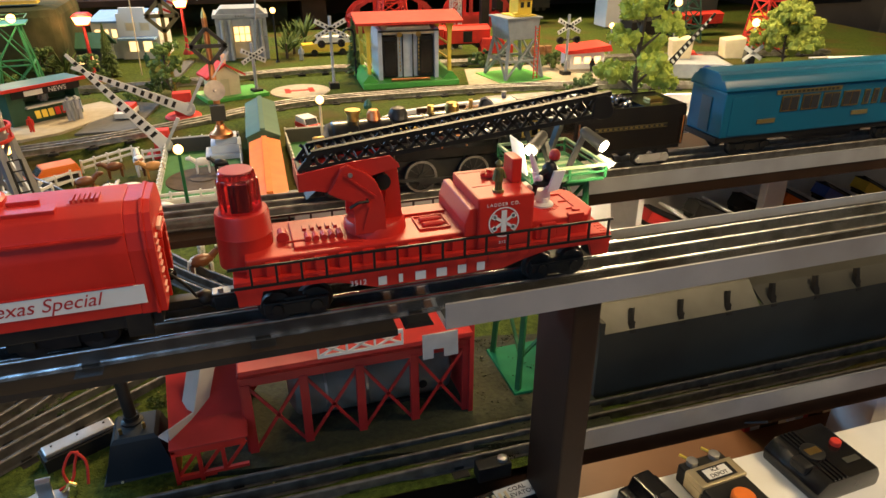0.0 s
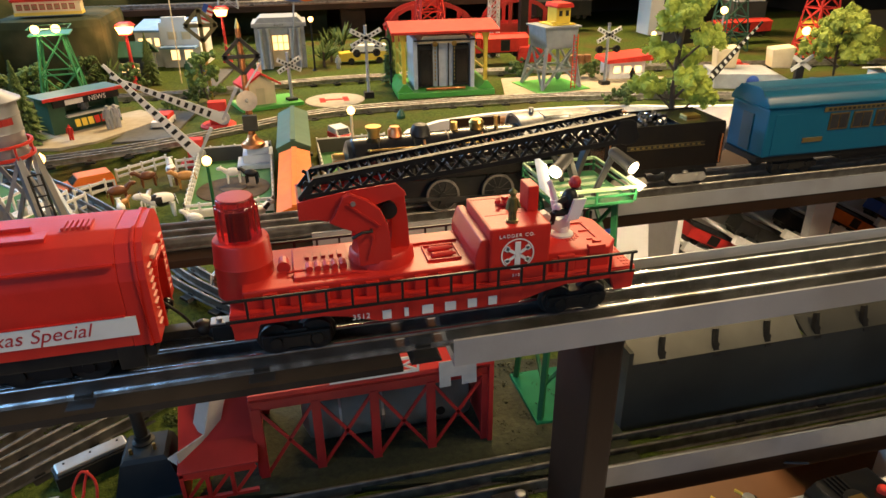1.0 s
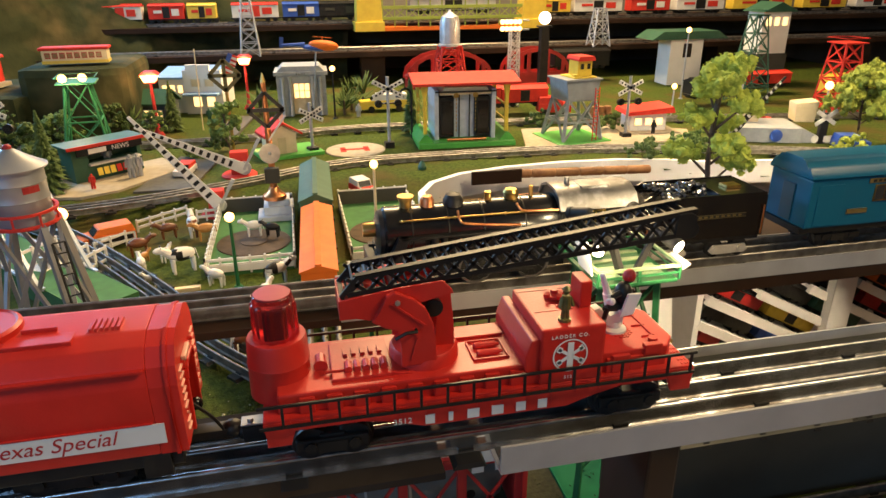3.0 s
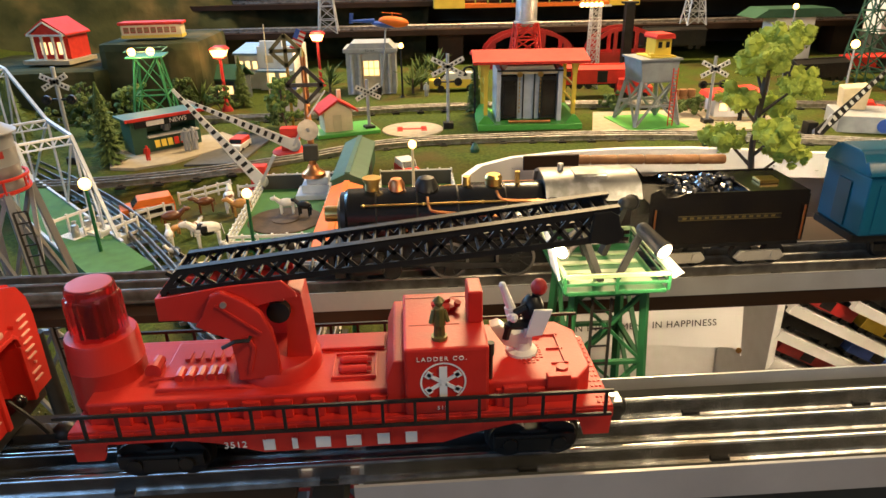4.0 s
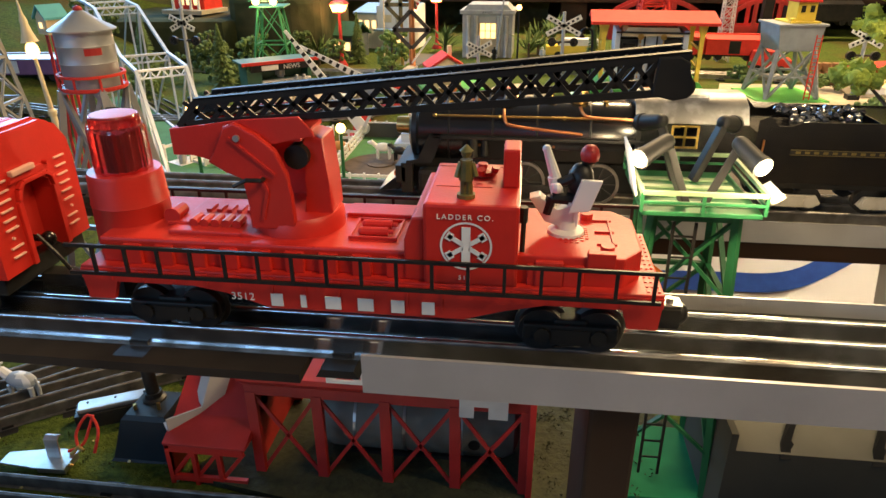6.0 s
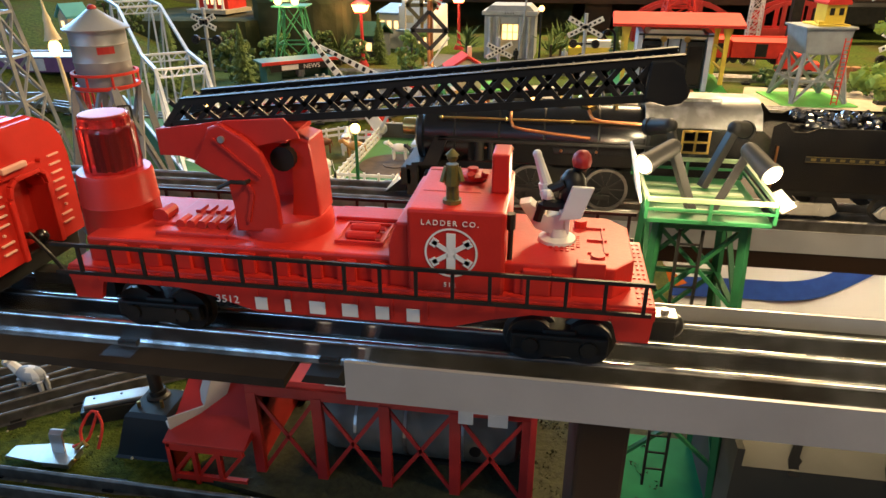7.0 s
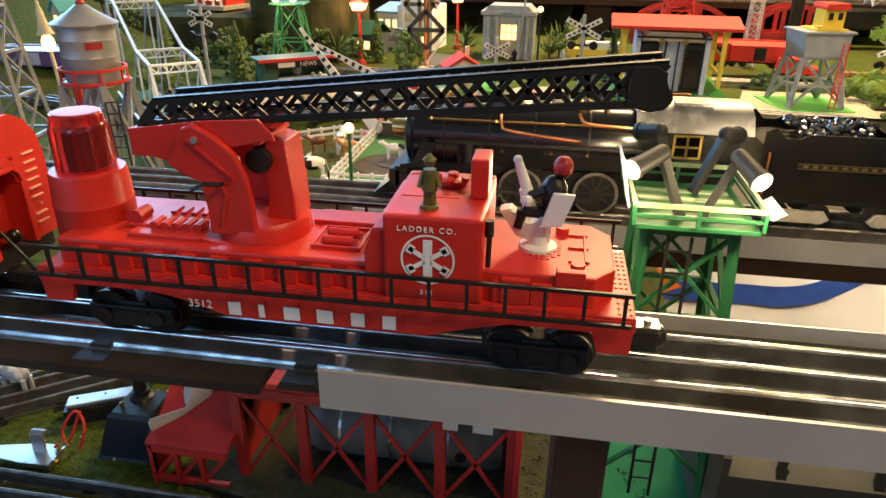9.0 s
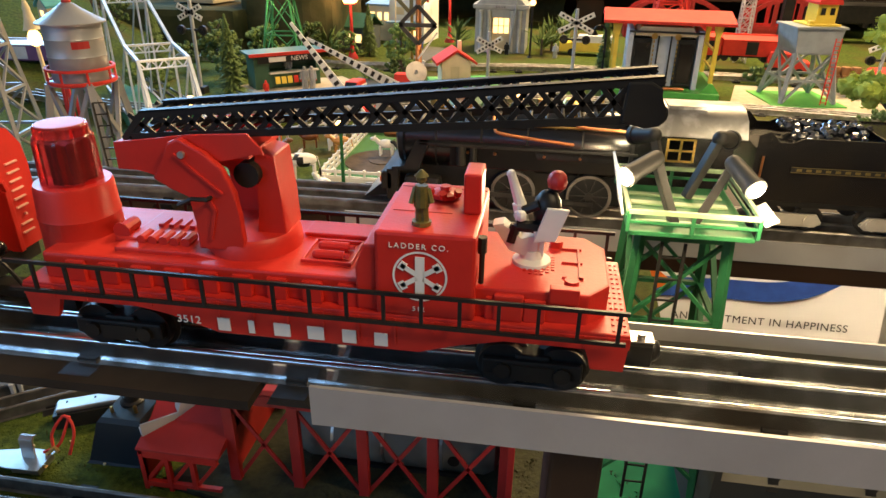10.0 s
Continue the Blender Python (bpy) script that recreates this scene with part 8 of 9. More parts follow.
strip = part("truss_strip", B().box(0.019, 0.087, 0.0985, 0.1, 0.0966, 0.0988).box(0.019, 0.087, 0.0985, 0.1, 0.1088, 0.111), WHITE, gb, "white plastic truss strip")
for k in range(4):
    a = 0.0198 + k * 0.0222
    part("strip_post", B().box(a - 0.0008, a + 0.0008, 0.0986, 0.0999, 0.0985, 0.109), WHITE, strip)
    if k < 3:
        for z0, z1 in ((0.098, 0.1095), (0.1095, 0.098)):
            part("strip_brace", B().bar((a, 0.0992, z0), (a + 0.0222, 0.0992, z1), 0.0012, 0.0016), WHITE, strip)
solid("spare_bracket", B().prism([(0, 0), (0.03, 0), (0.03, 0.0145), (0.0, 0.0145), (0.0, 0.004), (0.0, 0.0)][:4], 0, 0.0013, "Y", 0.0003).box(0.0, 0.009, 0.0, 0.0013, -0.008, 0.0001).box(0.018, 0.03, 0.0, 0.0013, -0.008, 0.0001), GREY, "grey plastic bracket plate resting on the red bridge", "bracket", pose(0.1025, 0.0968, 0.8795, -4))
PALE_GREY = shader("pale_grey_plastic", (0.5, 0.48, 0.44), 0.55, other=(0.42, 0.4, 0.36), scale=40)
fb = thing("folded_bracket", "pale grey folded plastic bracket leaning on the red bridge", "bracket", pose(-0.0985, 0.1045, 0.8305, 0, 0, 42))
part("flange", B().box(0.0, 0.029, -0.0012, 0.0, 0.0, 0.0135, 0.0003).box(0.0, 0.029, 0.0, 0.014, 0.0, 0.0012, 0.0003), PALE_GREY, fb)
part("arm", B().prism([(0.028, 0.0), (0.034, 0.0), (0.0555, 0.05), (0.039, 0.05), (0.0245, 0.0135)], -0.0014, 0.0, "Y", 0.0003).prism([(0.0245, 0.0135), (0.039, 0.05), (0.0405, 0.05), (0.026, 0.0135)], 0.0, 0.013, "Y"), PALE_GREY, fb)
tankc = thing("grey_tank", "dull grey toy tank standing inside the bridge", "toy tank", pose(0.07, 0.15, LOW))
TANK_BEIGE = shader("dull_beige_paint", (0.2, 0.185, 0.15), 0.5, other=(0.15, 0.14, 0.11), scale=40, spots=(0.1, 0.09, 0.07), spot_scale=30)
part("shell", B().lathe([(0.012, -0.075), (0.022, -0.07), (0.0255, -0.062), (0.0255, 0.06), (0.022, 0.067), (0.012, 0.071)], (0, 0.003, 0.03), 26, "X"), TANK_BEIGE, tankc, smooth=True)
part("cradle", B().box(-0.05, 0.05, -0.014, 0.014, 0, 0.008), BLACK, tankc)
for x in (-0.045, -0.01, 0.03):
    part("band", B().lathe([(0.0259, 0), (0.0259, 0.002)], (x, 0.003, 0.03), 26, "X"), STEEL, tankc)
part("hole", B().lathe([(0.004, 0), (0.004, 0.001)], (0.04, -0.0233, 0.028), 14, "Y"), BLACK, tankc)
pedestal = thing("lamp_pedestal", "dark tapered plastic pedestal with a black pole", "pedestal", pose(-0.126, 0.136, LOW - 0.002))
foot = B()
rings = [[foot.bm.verts.new((sx * w, sy * d, z)) for sx, sy in ((-1, -1), (1, -1), (1, 1), (-1, 1))] for w, d, z in ((0.029, 0.025, 0.0), (0.026, 0.022, 0.003), (0.0175, 0.0165, 0.034), (0.0145, 0.0145, 0.0375))]
for r0, r1 in zip(rings, rings[1:]):
    for k in range(4):
        foot.bm.faces.new((r0[k], r0[(k + 1) % 4], r1[(k + 1) % 4], r1[k]))
foot.bm.faces.new(rings[-1])
foot.bm.faces.new(rings[0][::-1])
part("foot", foot, shader("dark_blue_plastic", (0.01, 0.015, 0.02), 0.5, spec=0.3), pedestal)
part("pole", B().cyl((-0.003, 0.006, 0.036), (-0.008, 0.006, 0.186), 0.0048, n=12).lathe([(0.0085, 0.0372), (0.0085, 0.0385), (0.0062, 0.04), (0.0062, 0.044)], (-0.003, 0.006, 0), 14), BLACK, pedestal, smooth=True)
part("terminal", B().cyl((0.007, -0.006, 0.037), (0.007, -0.006, 0.043), 0.0013, n=8).cyl((-0.01, -0.008, 0.037), (-0.01, -0.008, 0.042), 0.0013, n=8), BRASS, pedestal)
track("dull black switch track curving across the low ground", curve_pts([(-0.48, 0.03, LOW + 0.0105), (-0.33, 0.1, LOW + 0.0105), (-0.25, 0.16, LOW + 0.0105), (-0.18, 0.212, LOW + 0.0105), (-0.1, 0.262, LOW + 0.0105), (0.0, 0.3, 0.812)], 6), DARK_RAIL, 0.045)
track("dull black switch track branching on the low ground", curve_pts([(-0.48, 0.085, LOW + 0.0095), (-0.35, 0.14, LOW + 0.0095), (-0.275, 0.195, LOW + 0.0095), (-0.21, 0.255, 0.81), (-0.165, 0.33, 0.82)], 6), DARK_RAIL, 0.045)
plate = thing("switch_cover", "grey metal switch cover beside the dark track", "switch box", pose(-0.176, 0.161, LOW + 0.0125, 0, 0, 27))
part("cover", B().box(-0.027, 0.027, -0.0068, 0.0068, 0.0, 0.0035, 0.0012), STEEL, plate)
for x in (-0.02, 0.0, 0.021):
    part("rivet", B().cyl((x, 0.002, 0.0034), (x, 0.002, 0.0042), 0.0009, n=8), DARK_METAL, plate)
part("base", B().box(-0.029, 0.029, -0.0095, 0.0085, -0.014, 0.0), BLACK, plate)
clip = thing("track_clip", "tin lockon clip with red wires on the ground", "track clip", pose(-0.196, 0.1035, LOW, 0, 0, 2))
part("plate", B().prism([(-0.03, -0.009), (-0.008, -0.011), (-0.004, -0.012), (0.02, -0.012), (0.02, 0.008), (-0.004, 0.009), (-0.008, 0.006), (-0.03, 0.002)], 0.006, 0.0072, "Z", 0.0003).box(-0.002, 0.019, -0.01, 0.007, 0.001, 0.006, 0.0006), STEEL, clip)
part("spring_tab", B().prism([(-0.001, 0.006), (0.0, 0.0225), (0.003, 0.0245), (0.0055, 0.0235), (0.006, 0.0222), (0.003, 0.0232), (0.0012, 0.0215), (0.0005, 0.006)], 0.001, 0.011, "X", 0.0002), STEEL, clip)
part("terminal", B().tube([(0.016, 0.004, 0.007), (0.022, 0.006, 0.0125), (0.026, 0.004, 0.0105)], 0.0015, 6).tube([(0.02, -0.006, 0.006), (0.024, -0.008, 0.0085)], 0.0014, 6), BRASS, clip)
for k in (0, 1):
    part("red_wire", B().tube(curve_pts([(0.021, 0.006, 0.011), (0.024 - 0.006 * k, 0.012, 0.02), (0.029 - 0.004 * k, 0.019, 0.0305), (0.034, 0.014, 0.023), (0.034, 0.004, 0.009)] if k else [(0.014, 0.004, 0.009), (0.023, 0.009, 0.012), (0.026, 0.016, 0.022), (0.029, 0.019, 0.0305)], 5), 0.0011, 7), RED_PAINT, clip, smooth=True)
rnd = random.Random(8)
spk = B()
for k in range(240):
    x, y = rnd.uniform(-0.35, 0.15), rnd.uniform(0.075, 0.4)
    spk.ball((x, y, ground_z(x, y) + 0.0005), rnd.uniform(0.0005, 0.0016), (1, 1, 0.7), 5)
solid("ground_grit", spk, shader("yellow_grit", (0.35, 0.3, 0.08), 0.8, other=(0.5, 0.5, 0.4)), "loose yellow grit and crumbs on the low ground", "grit", kind="stuff")

# lichen clumps heaped on the low ground and under the ledges
rnd = random.Random(31)
# the dark moss colour also serves the shade sheet further down
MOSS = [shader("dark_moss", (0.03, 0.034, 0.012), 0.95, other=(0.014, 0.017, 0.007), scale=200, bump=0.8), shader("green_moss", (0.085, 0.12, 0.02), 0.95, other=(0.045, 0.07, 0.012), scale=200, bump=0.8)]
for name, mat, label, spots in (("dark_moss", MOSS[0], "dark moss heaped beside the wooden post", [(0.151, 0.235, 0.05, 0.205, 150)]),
                                ("green_moss", MOSS[1], "green lichen clumps under the ledges", [(-0.09, 0.03, 0.26, 0.42, 70), (-0.27, -0.2, 0.2, 0.3, 24), (-0.13, -0.09, 0.2, 0.28, 22)])):
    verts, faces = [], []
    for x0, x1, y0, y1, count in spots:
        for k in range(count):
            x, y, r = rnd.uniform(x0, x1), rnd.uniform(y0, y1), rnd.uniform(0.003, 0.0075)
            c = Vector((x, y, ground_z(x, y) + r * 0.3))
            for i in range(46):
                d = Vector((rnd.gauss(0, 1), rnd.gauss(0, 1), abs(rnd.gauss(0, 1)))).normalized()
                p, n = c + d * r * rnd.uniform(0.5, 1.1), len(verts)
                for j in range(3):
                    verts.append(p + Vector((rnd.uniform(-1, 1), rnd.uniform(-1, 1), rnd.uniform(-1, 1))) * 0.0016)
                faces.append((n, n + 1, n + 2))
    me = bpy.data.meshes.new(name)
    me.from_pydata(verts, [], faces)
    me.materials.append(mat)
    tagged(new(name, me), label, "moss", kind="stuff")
# dark sheet over the grass: shade below bridge and tower as colour
solid("shade_moss", B().prism([(-0.09, 0.1), (0.262, 0.044), (0.262, 0.2), (0.2, 0.215), (-0.03, 0.215)], LOW - 0.01, LOW + 0.005, "Z"), MOSS[0], "dark mossy sheet, shade under bridge and tower put in as colour", "moss", kind="structure")

# tufts of scatter grass near the ledge
rnd = random.Random(18)
verts, faces = [], []
for k in range(5200):
    x, y = rnd.uniform(-0.5, 0.2), rnd.uniform(0.09, 0.62)
    z = ground_z(x, y)
    a, h = rnd.uniform(0, 6.28), rnd.uniform(0.001, 0.0028)
    i = len(verts)
    verts += [(x - 0.0009 * math.cos(a), y - 0.0009 * math.sin(a), z - 0.001), (x + 0.0009 * math.cos(a), y + 0.0009 * math.sin(a), z - 0.001), (x + rnd.uniform(-0.001, 0.001), y + rnd.uniform(-0.001, 0.001), z + h)]
    faces.append((i, i + 1, i + 2))
me = bpy.data.meshes.new("grass_tufts")
me.from_pydata(verts, [], faces)
me.materials.append(GRASS_LOW)
tagged(new("grass_tufts", me), "short olive scatter grass on the low ground", "grass", kind="stuff")

# ---- flood light tower beside the ladder car ----
# paler green for slats and top rail, with the lamps' light in the colour
PALE_GREEN = shader("lamplit_green", (0.26, 0.36, 0.2), 0.35, other=(0.2, 0.3, 0.16), scale=60)
ft = thing("flood_light_tower", "green toy floodlight tower with bright lamps", "toy tower", pose(0.2305, 0.151, 0.8165))
part("base_plate", B().box(-0.037, 0.037, -0.037, 0.037, -0.0235, -0.014, 0.001), shader("emerald_paint", (0.012, 0.15, 0.065), 0.7, spec=0.08, other=(0.009, 0.11, 0.05)), ft)
for sx in (-1, 1):
    for sy in (-1, 1):
        part("leg", B().bar((sx * 0.032, sy * 0.032, -0.0145), (sx * 0.0225, sy * 0.0235, 0.186), 0.0045, 0.0045), GREEN, ft)
for k, (z0, z1) in enumerate(((0.02, 0.075), (0.075, 0.13), (0.13, 0.18))):
    w0, w1 = 0.031 - 0.047 * (z0 - 0.005), 0.031 - 0.047 * (z1 - 0.005)
    for s in (-1, 1):
        part("cross_brace", B().bar((-w0, s * w0, z0), (w1, s * w1, z1), 0.003, 0.002), GREEN, ft)
        part("cross_brace", B().bar((w0, s * w0, z0), (-w1, s * w1, z1), 0.003, 0.002), GREEN, ft)
        part("crossbar", B().bar((-w1, s * w1, z1), (w1, s * w1, z1), 0.0035, 0.0025), GREEN, ft)
        part("cross_brace", B().bar((s * w0, -w0, z0), (s * w1, w1, z1), 0.003, 0.002), GREEN, ft)
        part("crossbar", B().bar((s * w1, -w1, z1), (s * w1, w1, z1), 0.0035, 0.0025), GREEN, ft)
part("deck", B().box(-0.0315, 0.0315, -0.036, 0.036, 0.186, 0.1885, 0.0005), GREEN, ft)
for k in range(4):
    part("deck_slat", B().box(-0.026, 0.026, -0.026 + k * 0.014, -0.021 + k * 0.014, 0.1886, 0.1896), PALE_GREEN, ft)
for p, q in (((-0.032, -0.0365), (0.032, -0.0365)), ((0.032, -0.0365), (0.032, 0.0365)), ((0.032, 0.0365), (-0.032, 0.0365)), ((-0.032, 0.0365), (-0.032, -0.0365))):
    part("deck_rail", B().bar((*p, 0.194), (*q, 0.194), 0.0014), GREEN, ft)
    part("top_rail", B().bar((*p, 0.1995), (*q, 0.1995), 0.0022), PALE_GREEN, ft)
for x in (-0.032, 0.0, 0.032):
    for y in (-0.0365, 0.0365):
        part("rail_post", B().bar((x, y, 0.1885), (x, y, 0.1995), 0.0018), GREEN, ft)
lad = part("ladder", B().bar((-0.012, -0.0345, 0.005), (-0.012, -0.029, 0.18), 0.0016).bar((0.0, -0.0345, 0.005), (0.0, -0.029, 0.18), 0.0016), BLACK, ft, "black ladder")
for k in range(13):
    z = 0.018 + k * 0.0128
    part("rung", B().bar((-0.012, -0.0345 + 0.0055 * z / 0.18, z), (0.0, -0.0345 + 0.0055 * z / 0.18, z), 0.001), BLACK, lad)
FLOOD_FACE = glow("flood_face", (1.0, 0.8, 0.48), 120)
HOUSING = shader("grey_lamp_housing", (0.03, 0.03, 0.029), 0.5, spec=0.3, other=(0.02, 0.02, 0.019), scale=60)
# each lamp: where its bright end is, and where its body starts
for a, c in (((-0.037, -0.041, 0.219), (-0.012, -0.018, 0.228)), ((0.024, -0.043, 0.217), (0.012, -0.014, 0.228)), ((-0.026, 0.036, 0.219), (-0.01, 0.014, 0.226)), ((0.03, 0.036, 0.219), (0.014, 0.014, 0.226))):
    a, c = Vector(a), Vector(c)
    c = a.lerp(c, 0.62)
    d = (a - c).normalized()
    lamp = part("flood_lamp", B().cyl(c, a, 0.0044, 0.005, 20).ball(c, 0.0044, n=14).cyl(a - d * 0.003, a, 0.0055, 0.0056, 20), HOUSING, ft, "dark grey lamp housing", True)
    part("lamp_face", B().cyl(a, a + d * 0.0008, 0.0042, n=18), FLOOD_FACE, lamp, "bright lamp face")
    part("lamp_stand", B().bar((c.x * 0.3, c.y * 0.8, 0.1885), c, 0.006, 0.0045, 0.0008), HOUSING, lamp)
for x0, y0, s in ((-0.034, -0.032, -1), (0.034, -0.036, 1)):
    part("reflector_flap", B().prism([(x0, 0.196), (x0 + s * 0.006, 0.222 if s < 0 else 0.2), (x0 + s * 0.007, 0.2215 if s < 0 else 0.199), (x0 + s * 0.001, 0.195)], y0, y0 + 0.024, "Y"), WHITE, ft, "white reflector flap")

# ---- right: grey trough with pegs, and the shelves seen under the ledge ----
trough2 = thing("grey_trough", "dark grey trough wall with lamp light painted on its top", "trough", pose(0, 0, 0))
part("front_panel", B().box(0.266, 1.7, 0.092, 0.096, 0.7945, 0.866), GREY_DARK, trough2)
part("end_panel", B().box(0.262, 0.266, 0.092, 0.19, 0.7945, 0.878), GREY_DARK, trough2)
# paler colour stands for the flood lamps' light on this stretch
part("top_lip", B().prism([(0.092, 0.866), (0.112, 0.884), (0.19, 0.888), (0.19, 0.884), (0.114, 0.880), (0.096, 0.866)], 0.266, 0.43, "X"), shader("lamplit_cream", (0.11, 0.1, 0.075), 0.6, other=(0.08, 0.075, 0.055), scale=30), trough2, "paler stretch of the top, flood light put in as colour")
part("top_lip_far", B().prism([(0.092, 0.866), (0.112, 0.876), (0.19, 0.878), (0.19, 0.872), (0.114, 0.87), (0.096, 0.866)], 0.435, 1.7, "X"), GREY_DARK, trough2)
for k in range(14):
    x = 0.294 + 0.0508 * k
    part("peg", B().prism([(-0.003, 0.0), (0.003, 0.0), (0.0028, 0.006), (0.0045, 0.009), (0.003, 0.011), (0.006, 0.022), (0.003, 0.022), (-0.0025, 0.009)], -0.0025, 0.0025, "Y"), BLACK, trough2, at=pose(x, 0.093, 0.862, -30))

# shelves and banner far below the upper ledge
plain_box("under_wall", (0.3, 3.0, 1.16, 1.2, 0.0, 0.77), WHITE_PAINT, "pale wall panel under the layout", "wall panel")
ban = thing("slogan_banner", "white paper banner with a blue swoosh and slogan", "banner", pose(0.426, 0.803, 0.577, -12) @ Matrix.Diagonal((0.79, 0.79, 0.79, 1)))
ban_sheet = B()
cols = 30
lo = [ban_sheet.bm.verts.new((-0.25 + 0.62 * k / cols, 0.004 * math.sin(k * 0.7), -0.085 + 0.02 * math.sin(math.pi * k / cols) - (0.02 if k == cols else 0))) for k in range(cols + 1)]
hi = [ban_sheet.bm.verts.new((-0.25 + 0.62 * k / cols, 0.004 * math.sin(k * 0.7), 0.2)) for k in range(cols + 1)]
for k in range(cols):
    ban_sheet.bm.faces.new((lo[k], lo[k + 1], hi[k + 1], hi[k]))
part("sheet", ban_sheet, PAPER, ban, smooth=True)
writing("slogan", "AN INVESTMENT IN HAPPINESS", 0.0225, BLACK, ban, Matrix.Translation((0.303, -0.006, -0.022)) @ FACE, spacing=1.12, align="RIGHT")
part("swoosh", B().sweep(curve_pts([(-0.14, -0.008, 0.045), (0.05, -0.008, 0.05), (0.15, -0.008, 0.052), (0.22, -0.008, 0.07), (0.3, -0.008, 0.12)], 6), [(0.0005, -0.021), (-0.0005, -0.021), (-0.0005, 0.021), (0.0005, 0.021)]), BLUE, ban, "blue printed swoosh")
part("arrow", B().prism([(-0.13, 0.02), (-0.05, 0.055), (-0.12, 0.105)], -0.009, -0.008, "Y"), ORANGE, ban, "orange printed arrow")
part("grommet", B().lathe([(0.007, -0.001), (0.007, 0.001)], (0.36, -0.006, -0.087), 14, "Y"), BRASS, ban)
RACK_SLOPE = 27
rack = thing("train_rack", "white sloping display rack of toy trains", "display rack", pose(0.885, 1.02, 0.3))
part("side_board", B().box(-0.015, 0.0, -0.08, 0.13, -0.3, 0.42), WHITE_PAINT, rack)
part("post", B().box(0.34, 0.4, -0.1, -0.075, -0.3, 0.42, 0.002), WHITE_PAINT, rack)
down = Vector((math.cos(radians(RACK_SLOPE)), 0, -math.sin(radians(RACK_SLOPE))))
for k in range(-2, 7):
    start = Vector((0.016 + 0.138 * k, 0, 0.208))
    skip = max(0.0, -start.x / down.x)
    top = start + down * skip
    part("rack_board", B().box(0.0, 0.85, -0.07, 0.07, -0.006, 0.0).box(0.0, 0.85, -0.082, -0.07, -0.016, 0.006), WHITE_PAINT, rack, at=pose(top.x, 0, top.z, 0, RACK_SLOPE))
    for i in range(2):
        p = Vector((0.885, 1.0, 0.3)) + top + down * (0.1 + 0.185 * i)
        m = (BLACK, RED_DULL, ORANGE, BLACK, BLUE, RED_DULL, YELLOW, BLACK, GREEN_DARK)[(k * 2 + i + 5) % 9]
        rolling_car(0, 0, 0, 0, 0.16, m, (BLACK, m)[i], "toy rolling stock lying on the display rack", h=0.045, peak=0.008).matrix_basis = pose(p.x, p.y, p.z, 0, RACK_SLOPE)

# ---- controls on the white board ----
def big_controller():
    t = thing("controller", "black moulded toy train controller with a red button", "controller", pose(0.4065, -0.029, 0.78, 0, 0, 3) @ Matrix.Diagonal((0.92, 0.92, 0.95, 1)))
    part("case", B().prism([(-0.034, 0.0), (-0.036, 0.012), (-0.026, 0.022), (0.03, 0.022), (0.036, 0.012), (0.036, 0.0)], -0.031, 0.031, "Y", 0.003), BLACK_GLOSS, t, smooth=True)
    for k in range(4):
        part("rib", B().box(-0.02 + k * 0.0045, -0.018 + k * 0.0045, -0.03, 0.03, 0.0215, 0.0232, 0.0004), BLACK_GLOSS, t)
    part("knob_ring", B().lathe([(0.0105, 0.022), (0.0105, 0.0245), (0.009, 0.025)], (-0.011, 0.002, 0), 22), BLACK, t, smooth=True)
    part("maker_mark", B().box(-0.018, -0.004, -0.0015, 0.0055, 0.0249, 0.0254), BRASS, t)
    part("button", B().lathe([(0.0048, 0.022), (0.0048, 0.0255), (0.004, 0.0265)], (0.018, 0.004, 0), 18), RED_PAINT, t, "red push button", True)
    part("thumb_lever", B().box(-0.034, -0.023, -0.012, 0.004, 0.016, 0.0245, 0.002), BLACK, t)
    part("label_plate", B().box(0.008, 0.024, -0.018, -0.012, 0.0221, 0.0227), GREY_DARK, t)


def box_button(x, y, yaw, text, button=ORANGE):
    t = thing("push_button_box", "black push-button box with a brass label frame", "push button", pose(x, y, 0.78, 0, 0, yaw), "push buttons")
    part("case", B().box(-0.021, 0.021, -0.033, 0.03, 0.0, 0.017, 0.002), BLACK, t)
    fr = part("label_frame", B().box(-0.022, 0.022, 0.0, 0.02, 0.012, 0.019, 0.001).box(-0.0225, 0.0225, 0.001, 0.019, 0.004, 0.013), shader("satin_brass", (0.6, 0.5, 0.32), 0.35, 0.8) if "satin_brass" not in bpy.data.materials else bpy.data.materials["satin_brass"], t, "brass label frame")
    part("label", B().box(-0.015, 0.015, 0.003, 0.016, 0.0191, 0.0196), BLACK, fr)
    part("paper", B().box(-0.011, 0.011, 0.0045, 0.0145, 0.0197, 0.0199), WHITE, fr)
    writing("label_lettering", text, 0.0052, BLACK, fr, Matrix.Translation((0, 0.0105, 0.0201)))
    part("button", B().lathe([(0.009, 0.017), (0.009, 0.0215), (0.0075, 0.023)], (0, -0.019, 0), 20), button, t, "round push button", True)
    for s in (-1, 1):
        part("terminal", B().lathe([(0.0045, 0.017), (0.0045, 0.021), (0.003, 0.0215)], (s * 0.011, 0.0255, 0), 14), STEEL, t, smooth=True)
        part("wire_end", B().tube([(s * 0.011, 0.027, 0.0195), (s * 0.011 - 0.004, 0.036, 0.019)], 0.0012, 6), YELLOW, t)


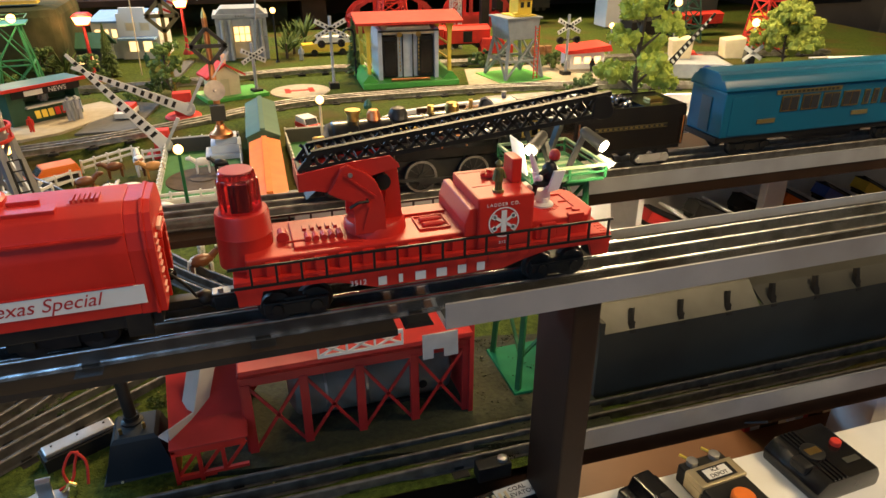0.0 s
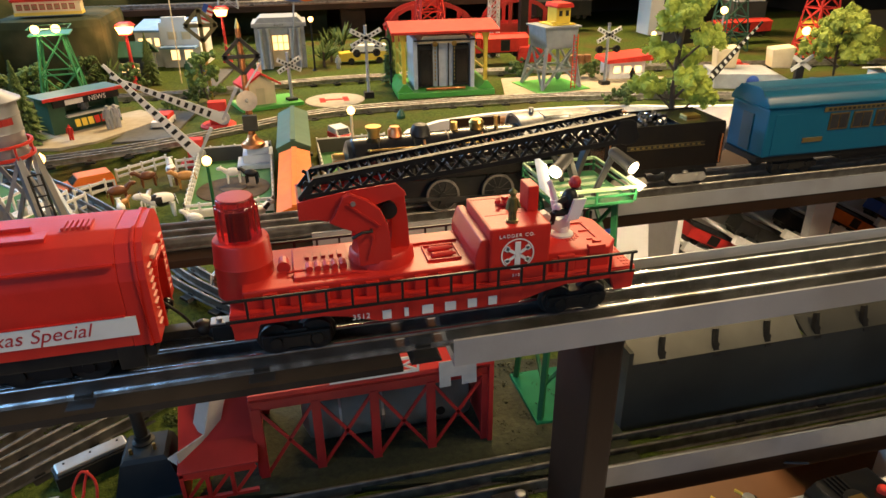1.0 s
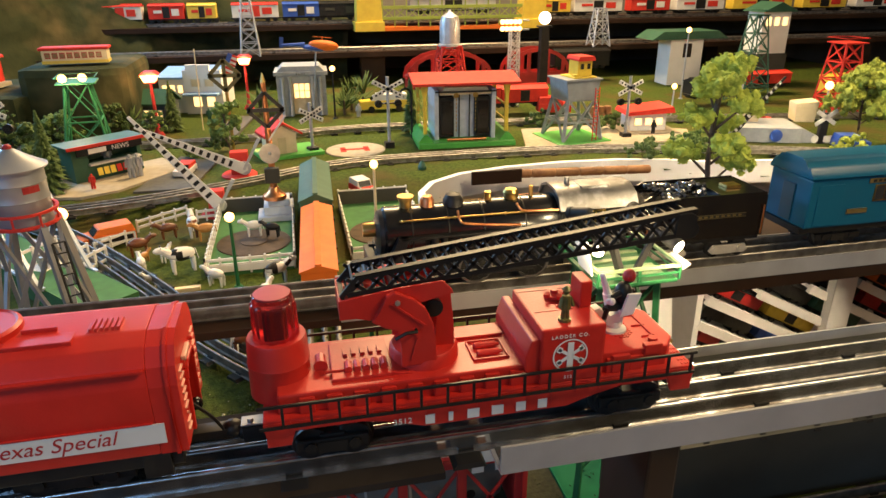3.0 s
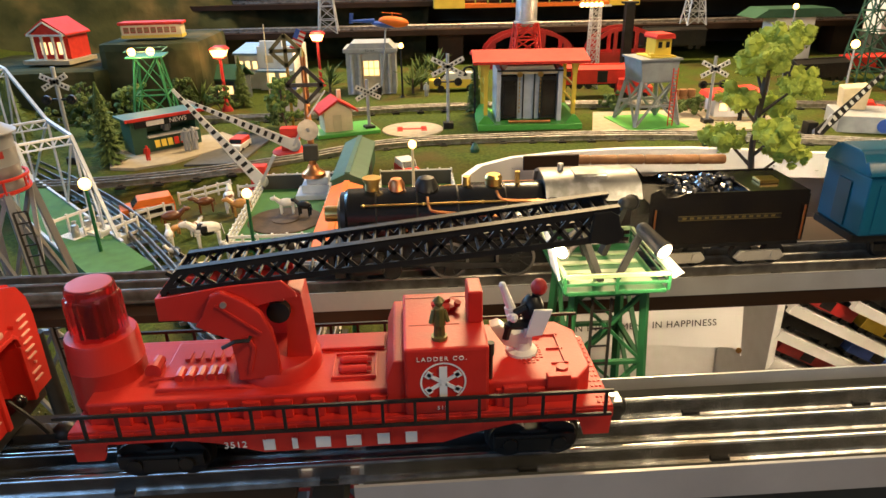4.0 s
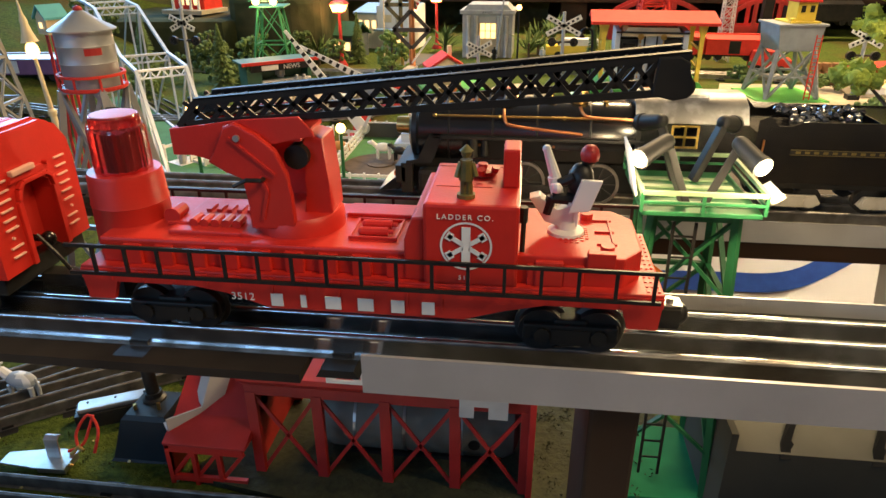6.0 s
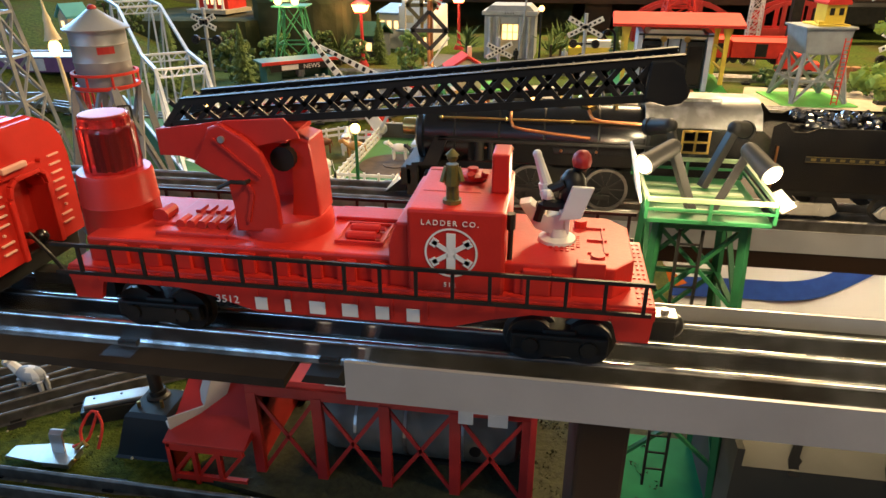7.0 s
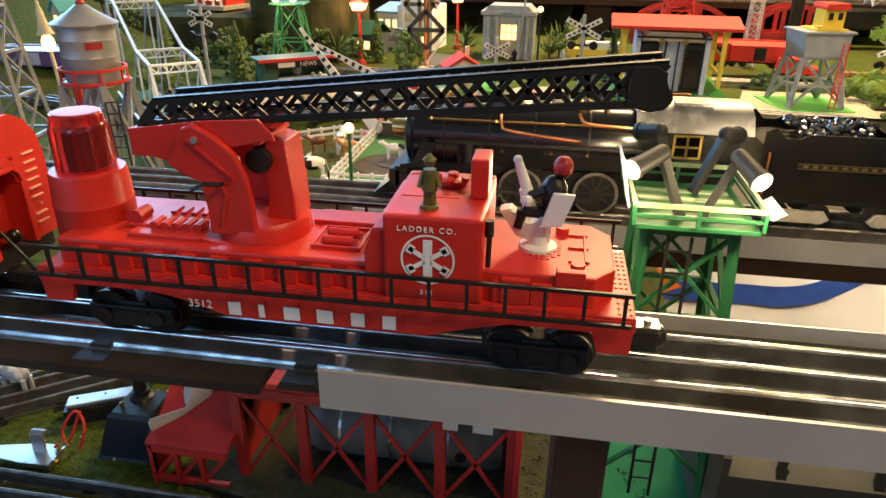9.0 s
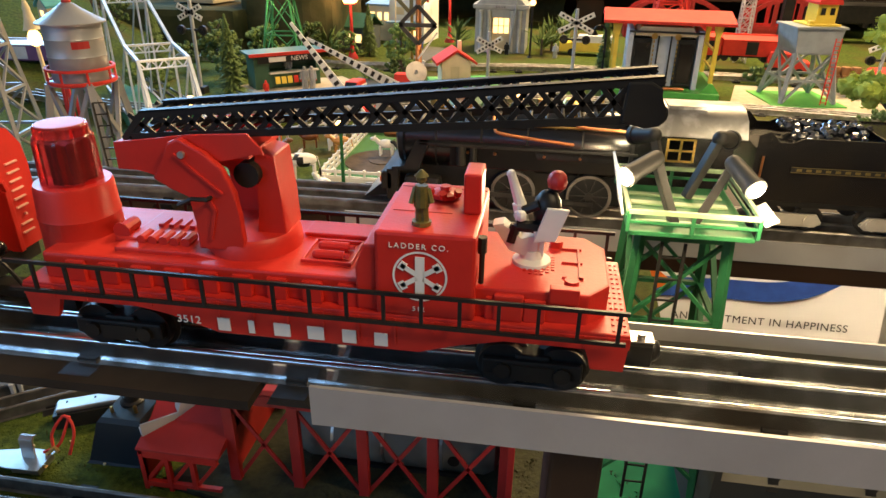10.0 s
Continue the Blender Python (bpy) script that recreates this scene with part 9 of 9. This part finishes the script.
def lever_switch(x, y, yaw, text=""):
    t = thing("lever_switch", "black toy switch lever box on the white board", "switch lever", pose(x, y, 0.78, 0, 0, yaw), "switch levers")
    part("case", B().box(-0.019, 0.019, -0.03, 0.022, 0.0, 0.013, 0.003).prism([(-0.012, 0.013), (-0.008, 0.024), (0.008, 0.024), (0.012, 0.013)], -0.014, 0.02, "Y", 0.002), BLACK_GLOSS, t)
    part("lever", B().box(-0.005, 0.005, -0.022, -0.006, 0.018, 0.028, 0.002), BLACK, t)
    if text:
        part("label", B().box(-0.016, 0.016, -0.02, -0.004, 0.0275, 0.0282), WHITE, t)


big_controller()
box_button(0.311, -0.03, 4, "ICE\nDEPOT")
lever_switch(0.252, -0.026, 8)
knob = thing("coal_elevator_control", "black control with a chrome ring and paper label", "controller", pose(0.146, -0.006, 0.78, 0, 0, 6))
part("case", B().box(-0.03, 0.03, -0.035, 0.02, 0.0, 0.022, 0.002), BLACK_GLOSS, knob)
part("ring", B().sweep([(-0.008 + 0.0105 * math.cos(2 * math.pi * k / 24), -0.008 + 0.0105 * math.sin(2 * math.pi * k / 24), 0.0235) for k in range(24)], [(-0.001, -0.001), (0.001, -0.001), (0.001, 0.001), (-0.001, 0.001)], True), STEEL, knob)
part("label", B().box(-0.012, 0.024, 0.004, 0.018, 0.0221, 0.0226), WHITE, knob)
writing("label_lettering", "COAL\nELEVATOR", 0.0055, BLACK, knob, Matrix.Translation((0.006, 0.0122, 0.0228)))
for k in range(4):
    part("rib", B().box(-0.02 + k * 0.005, -0.018 + k * 0.005, 0.0, 0.014, 0.0215, 0.0235), CREAM, knob)
for k, pts in enumerate(([(0.3, 0.037, 0.797), (0.26, 0.05, 0.785), (0.2, 0.045, 0.775), (0.1, 0.06, 0.76)], [(0.32, 0.037, 0.797), (0.36, 0.05, 0.784), (0.38, 0.04, 0.782), (0.4, 0.024, 0.79)], [(0.29, 0.036, 0.796), (0.24, 0.06, 0.77), (0.15, 0.06, 0.762)])):
    solid("control_wire", B().tube(curve_pts(pts, 6), 0.0013, 7), BLACK, "black wire running from the controls", "wire", smooth=True)
lk = thing("ledge_clamp", "small black clamp with a screw on the low ledge", "clamp", pose(0.15, 0.036, 0.8005))
part("block", B().box(-0.022, 0.006, -0.006, 0.006, -0.008, 0.006, 0.001), BLACK, lk)
part("screw", B().lathe([(0.004, 0.006), (0.004, 0.0085), (0.002, 0.0095)], (0.0, 0.0, 0), 14), STEEL, lk, smooth=True)
solid("ledge_screw", B().lathe([(0.0045, 0), (0.004, 0.003), (0.002, 0.0038)], (0, 0, 0), 14), STEEL, "bright screw head on the low ledge", "screw", pose(0.262, 0.05, 0.7905), smooth=True)
# shelf of books below the low ledge
plain_box("book_shelf_board", (0.2, 1.2, 0.06, 0.3, 0.66, 0.675), FLOOR_WOOD, "orange wooden shelf under the low ledge", "shelf")
rnd = random.Random(3)
x = 0.48
for k in range(12):
    w = rnd.uniform(0.006, 0.013)
    b = thing("book", "thin upright paper-backed book on the wooden shelf", "book", pose(x + w / 2, 0.12, 0.675), "books")
    part("cover", B().box(-w / 2, w / 2, 0, 0.05, 0, rnd.uniform(0.05, 0.07), 0.0005), rnd.choice((WHITE, CREAM, RED_DULL, BROWN_WOOD, GREY)), b)
    part("spine_mark", B().box(-w * 0.25, w * 0.25, -0.0006, 0.0, 0.012, 0.04), BLACK, b)
    x += w + 0.0006
solid("white_post_box", B().box(0.56, 0.7, 0.045, 0.09, 0.62, 0.765, 0.001), WHITE_PAINT, "white painted upright box under the low ledge", "box", kind="structure")

# ---- lamp light ----
for k, (x, y, z, watts) in enumerate(BULBS):
    if watts >= 0.3:
        point_lamp("lamp_light", (x, y, z), watts, (1.0, 0.66, 0.32), 0.01)
point_lamp("flood_light", (0.185, 0.1, 1.0345), 0.4, (1.0, 0.75, 0.42), 0.005)
point_lamp("flood_light", (0.26, 0.098, 1.0315), 0.4, (1.0, 0.75, 0.42), 0.005)
# glowing disc added where the extra rack light hangs
solid("added_rack_disc", B().lathe([(0.13, 0.0), (0.14, 0.03), (0.05, 0.035)], (0.75, -0.1, 2.365), 24), LAMP_PANEL, "round glowing disc added out of view above the rack", "ceiling lamp", kind="structure", smooth=True)
# ceiling lamp panel that is the room's light
for x, y in ((0.0, 1.5), (1.0, -1.02)):
    solid("ceiling_lamp", B().box(x, x + 1.0, y, y + 0.6, 2.37, 2.4), LAMP_PANEL, "warm flat ceiling lamp", "ceiling lamp", kind="structure")
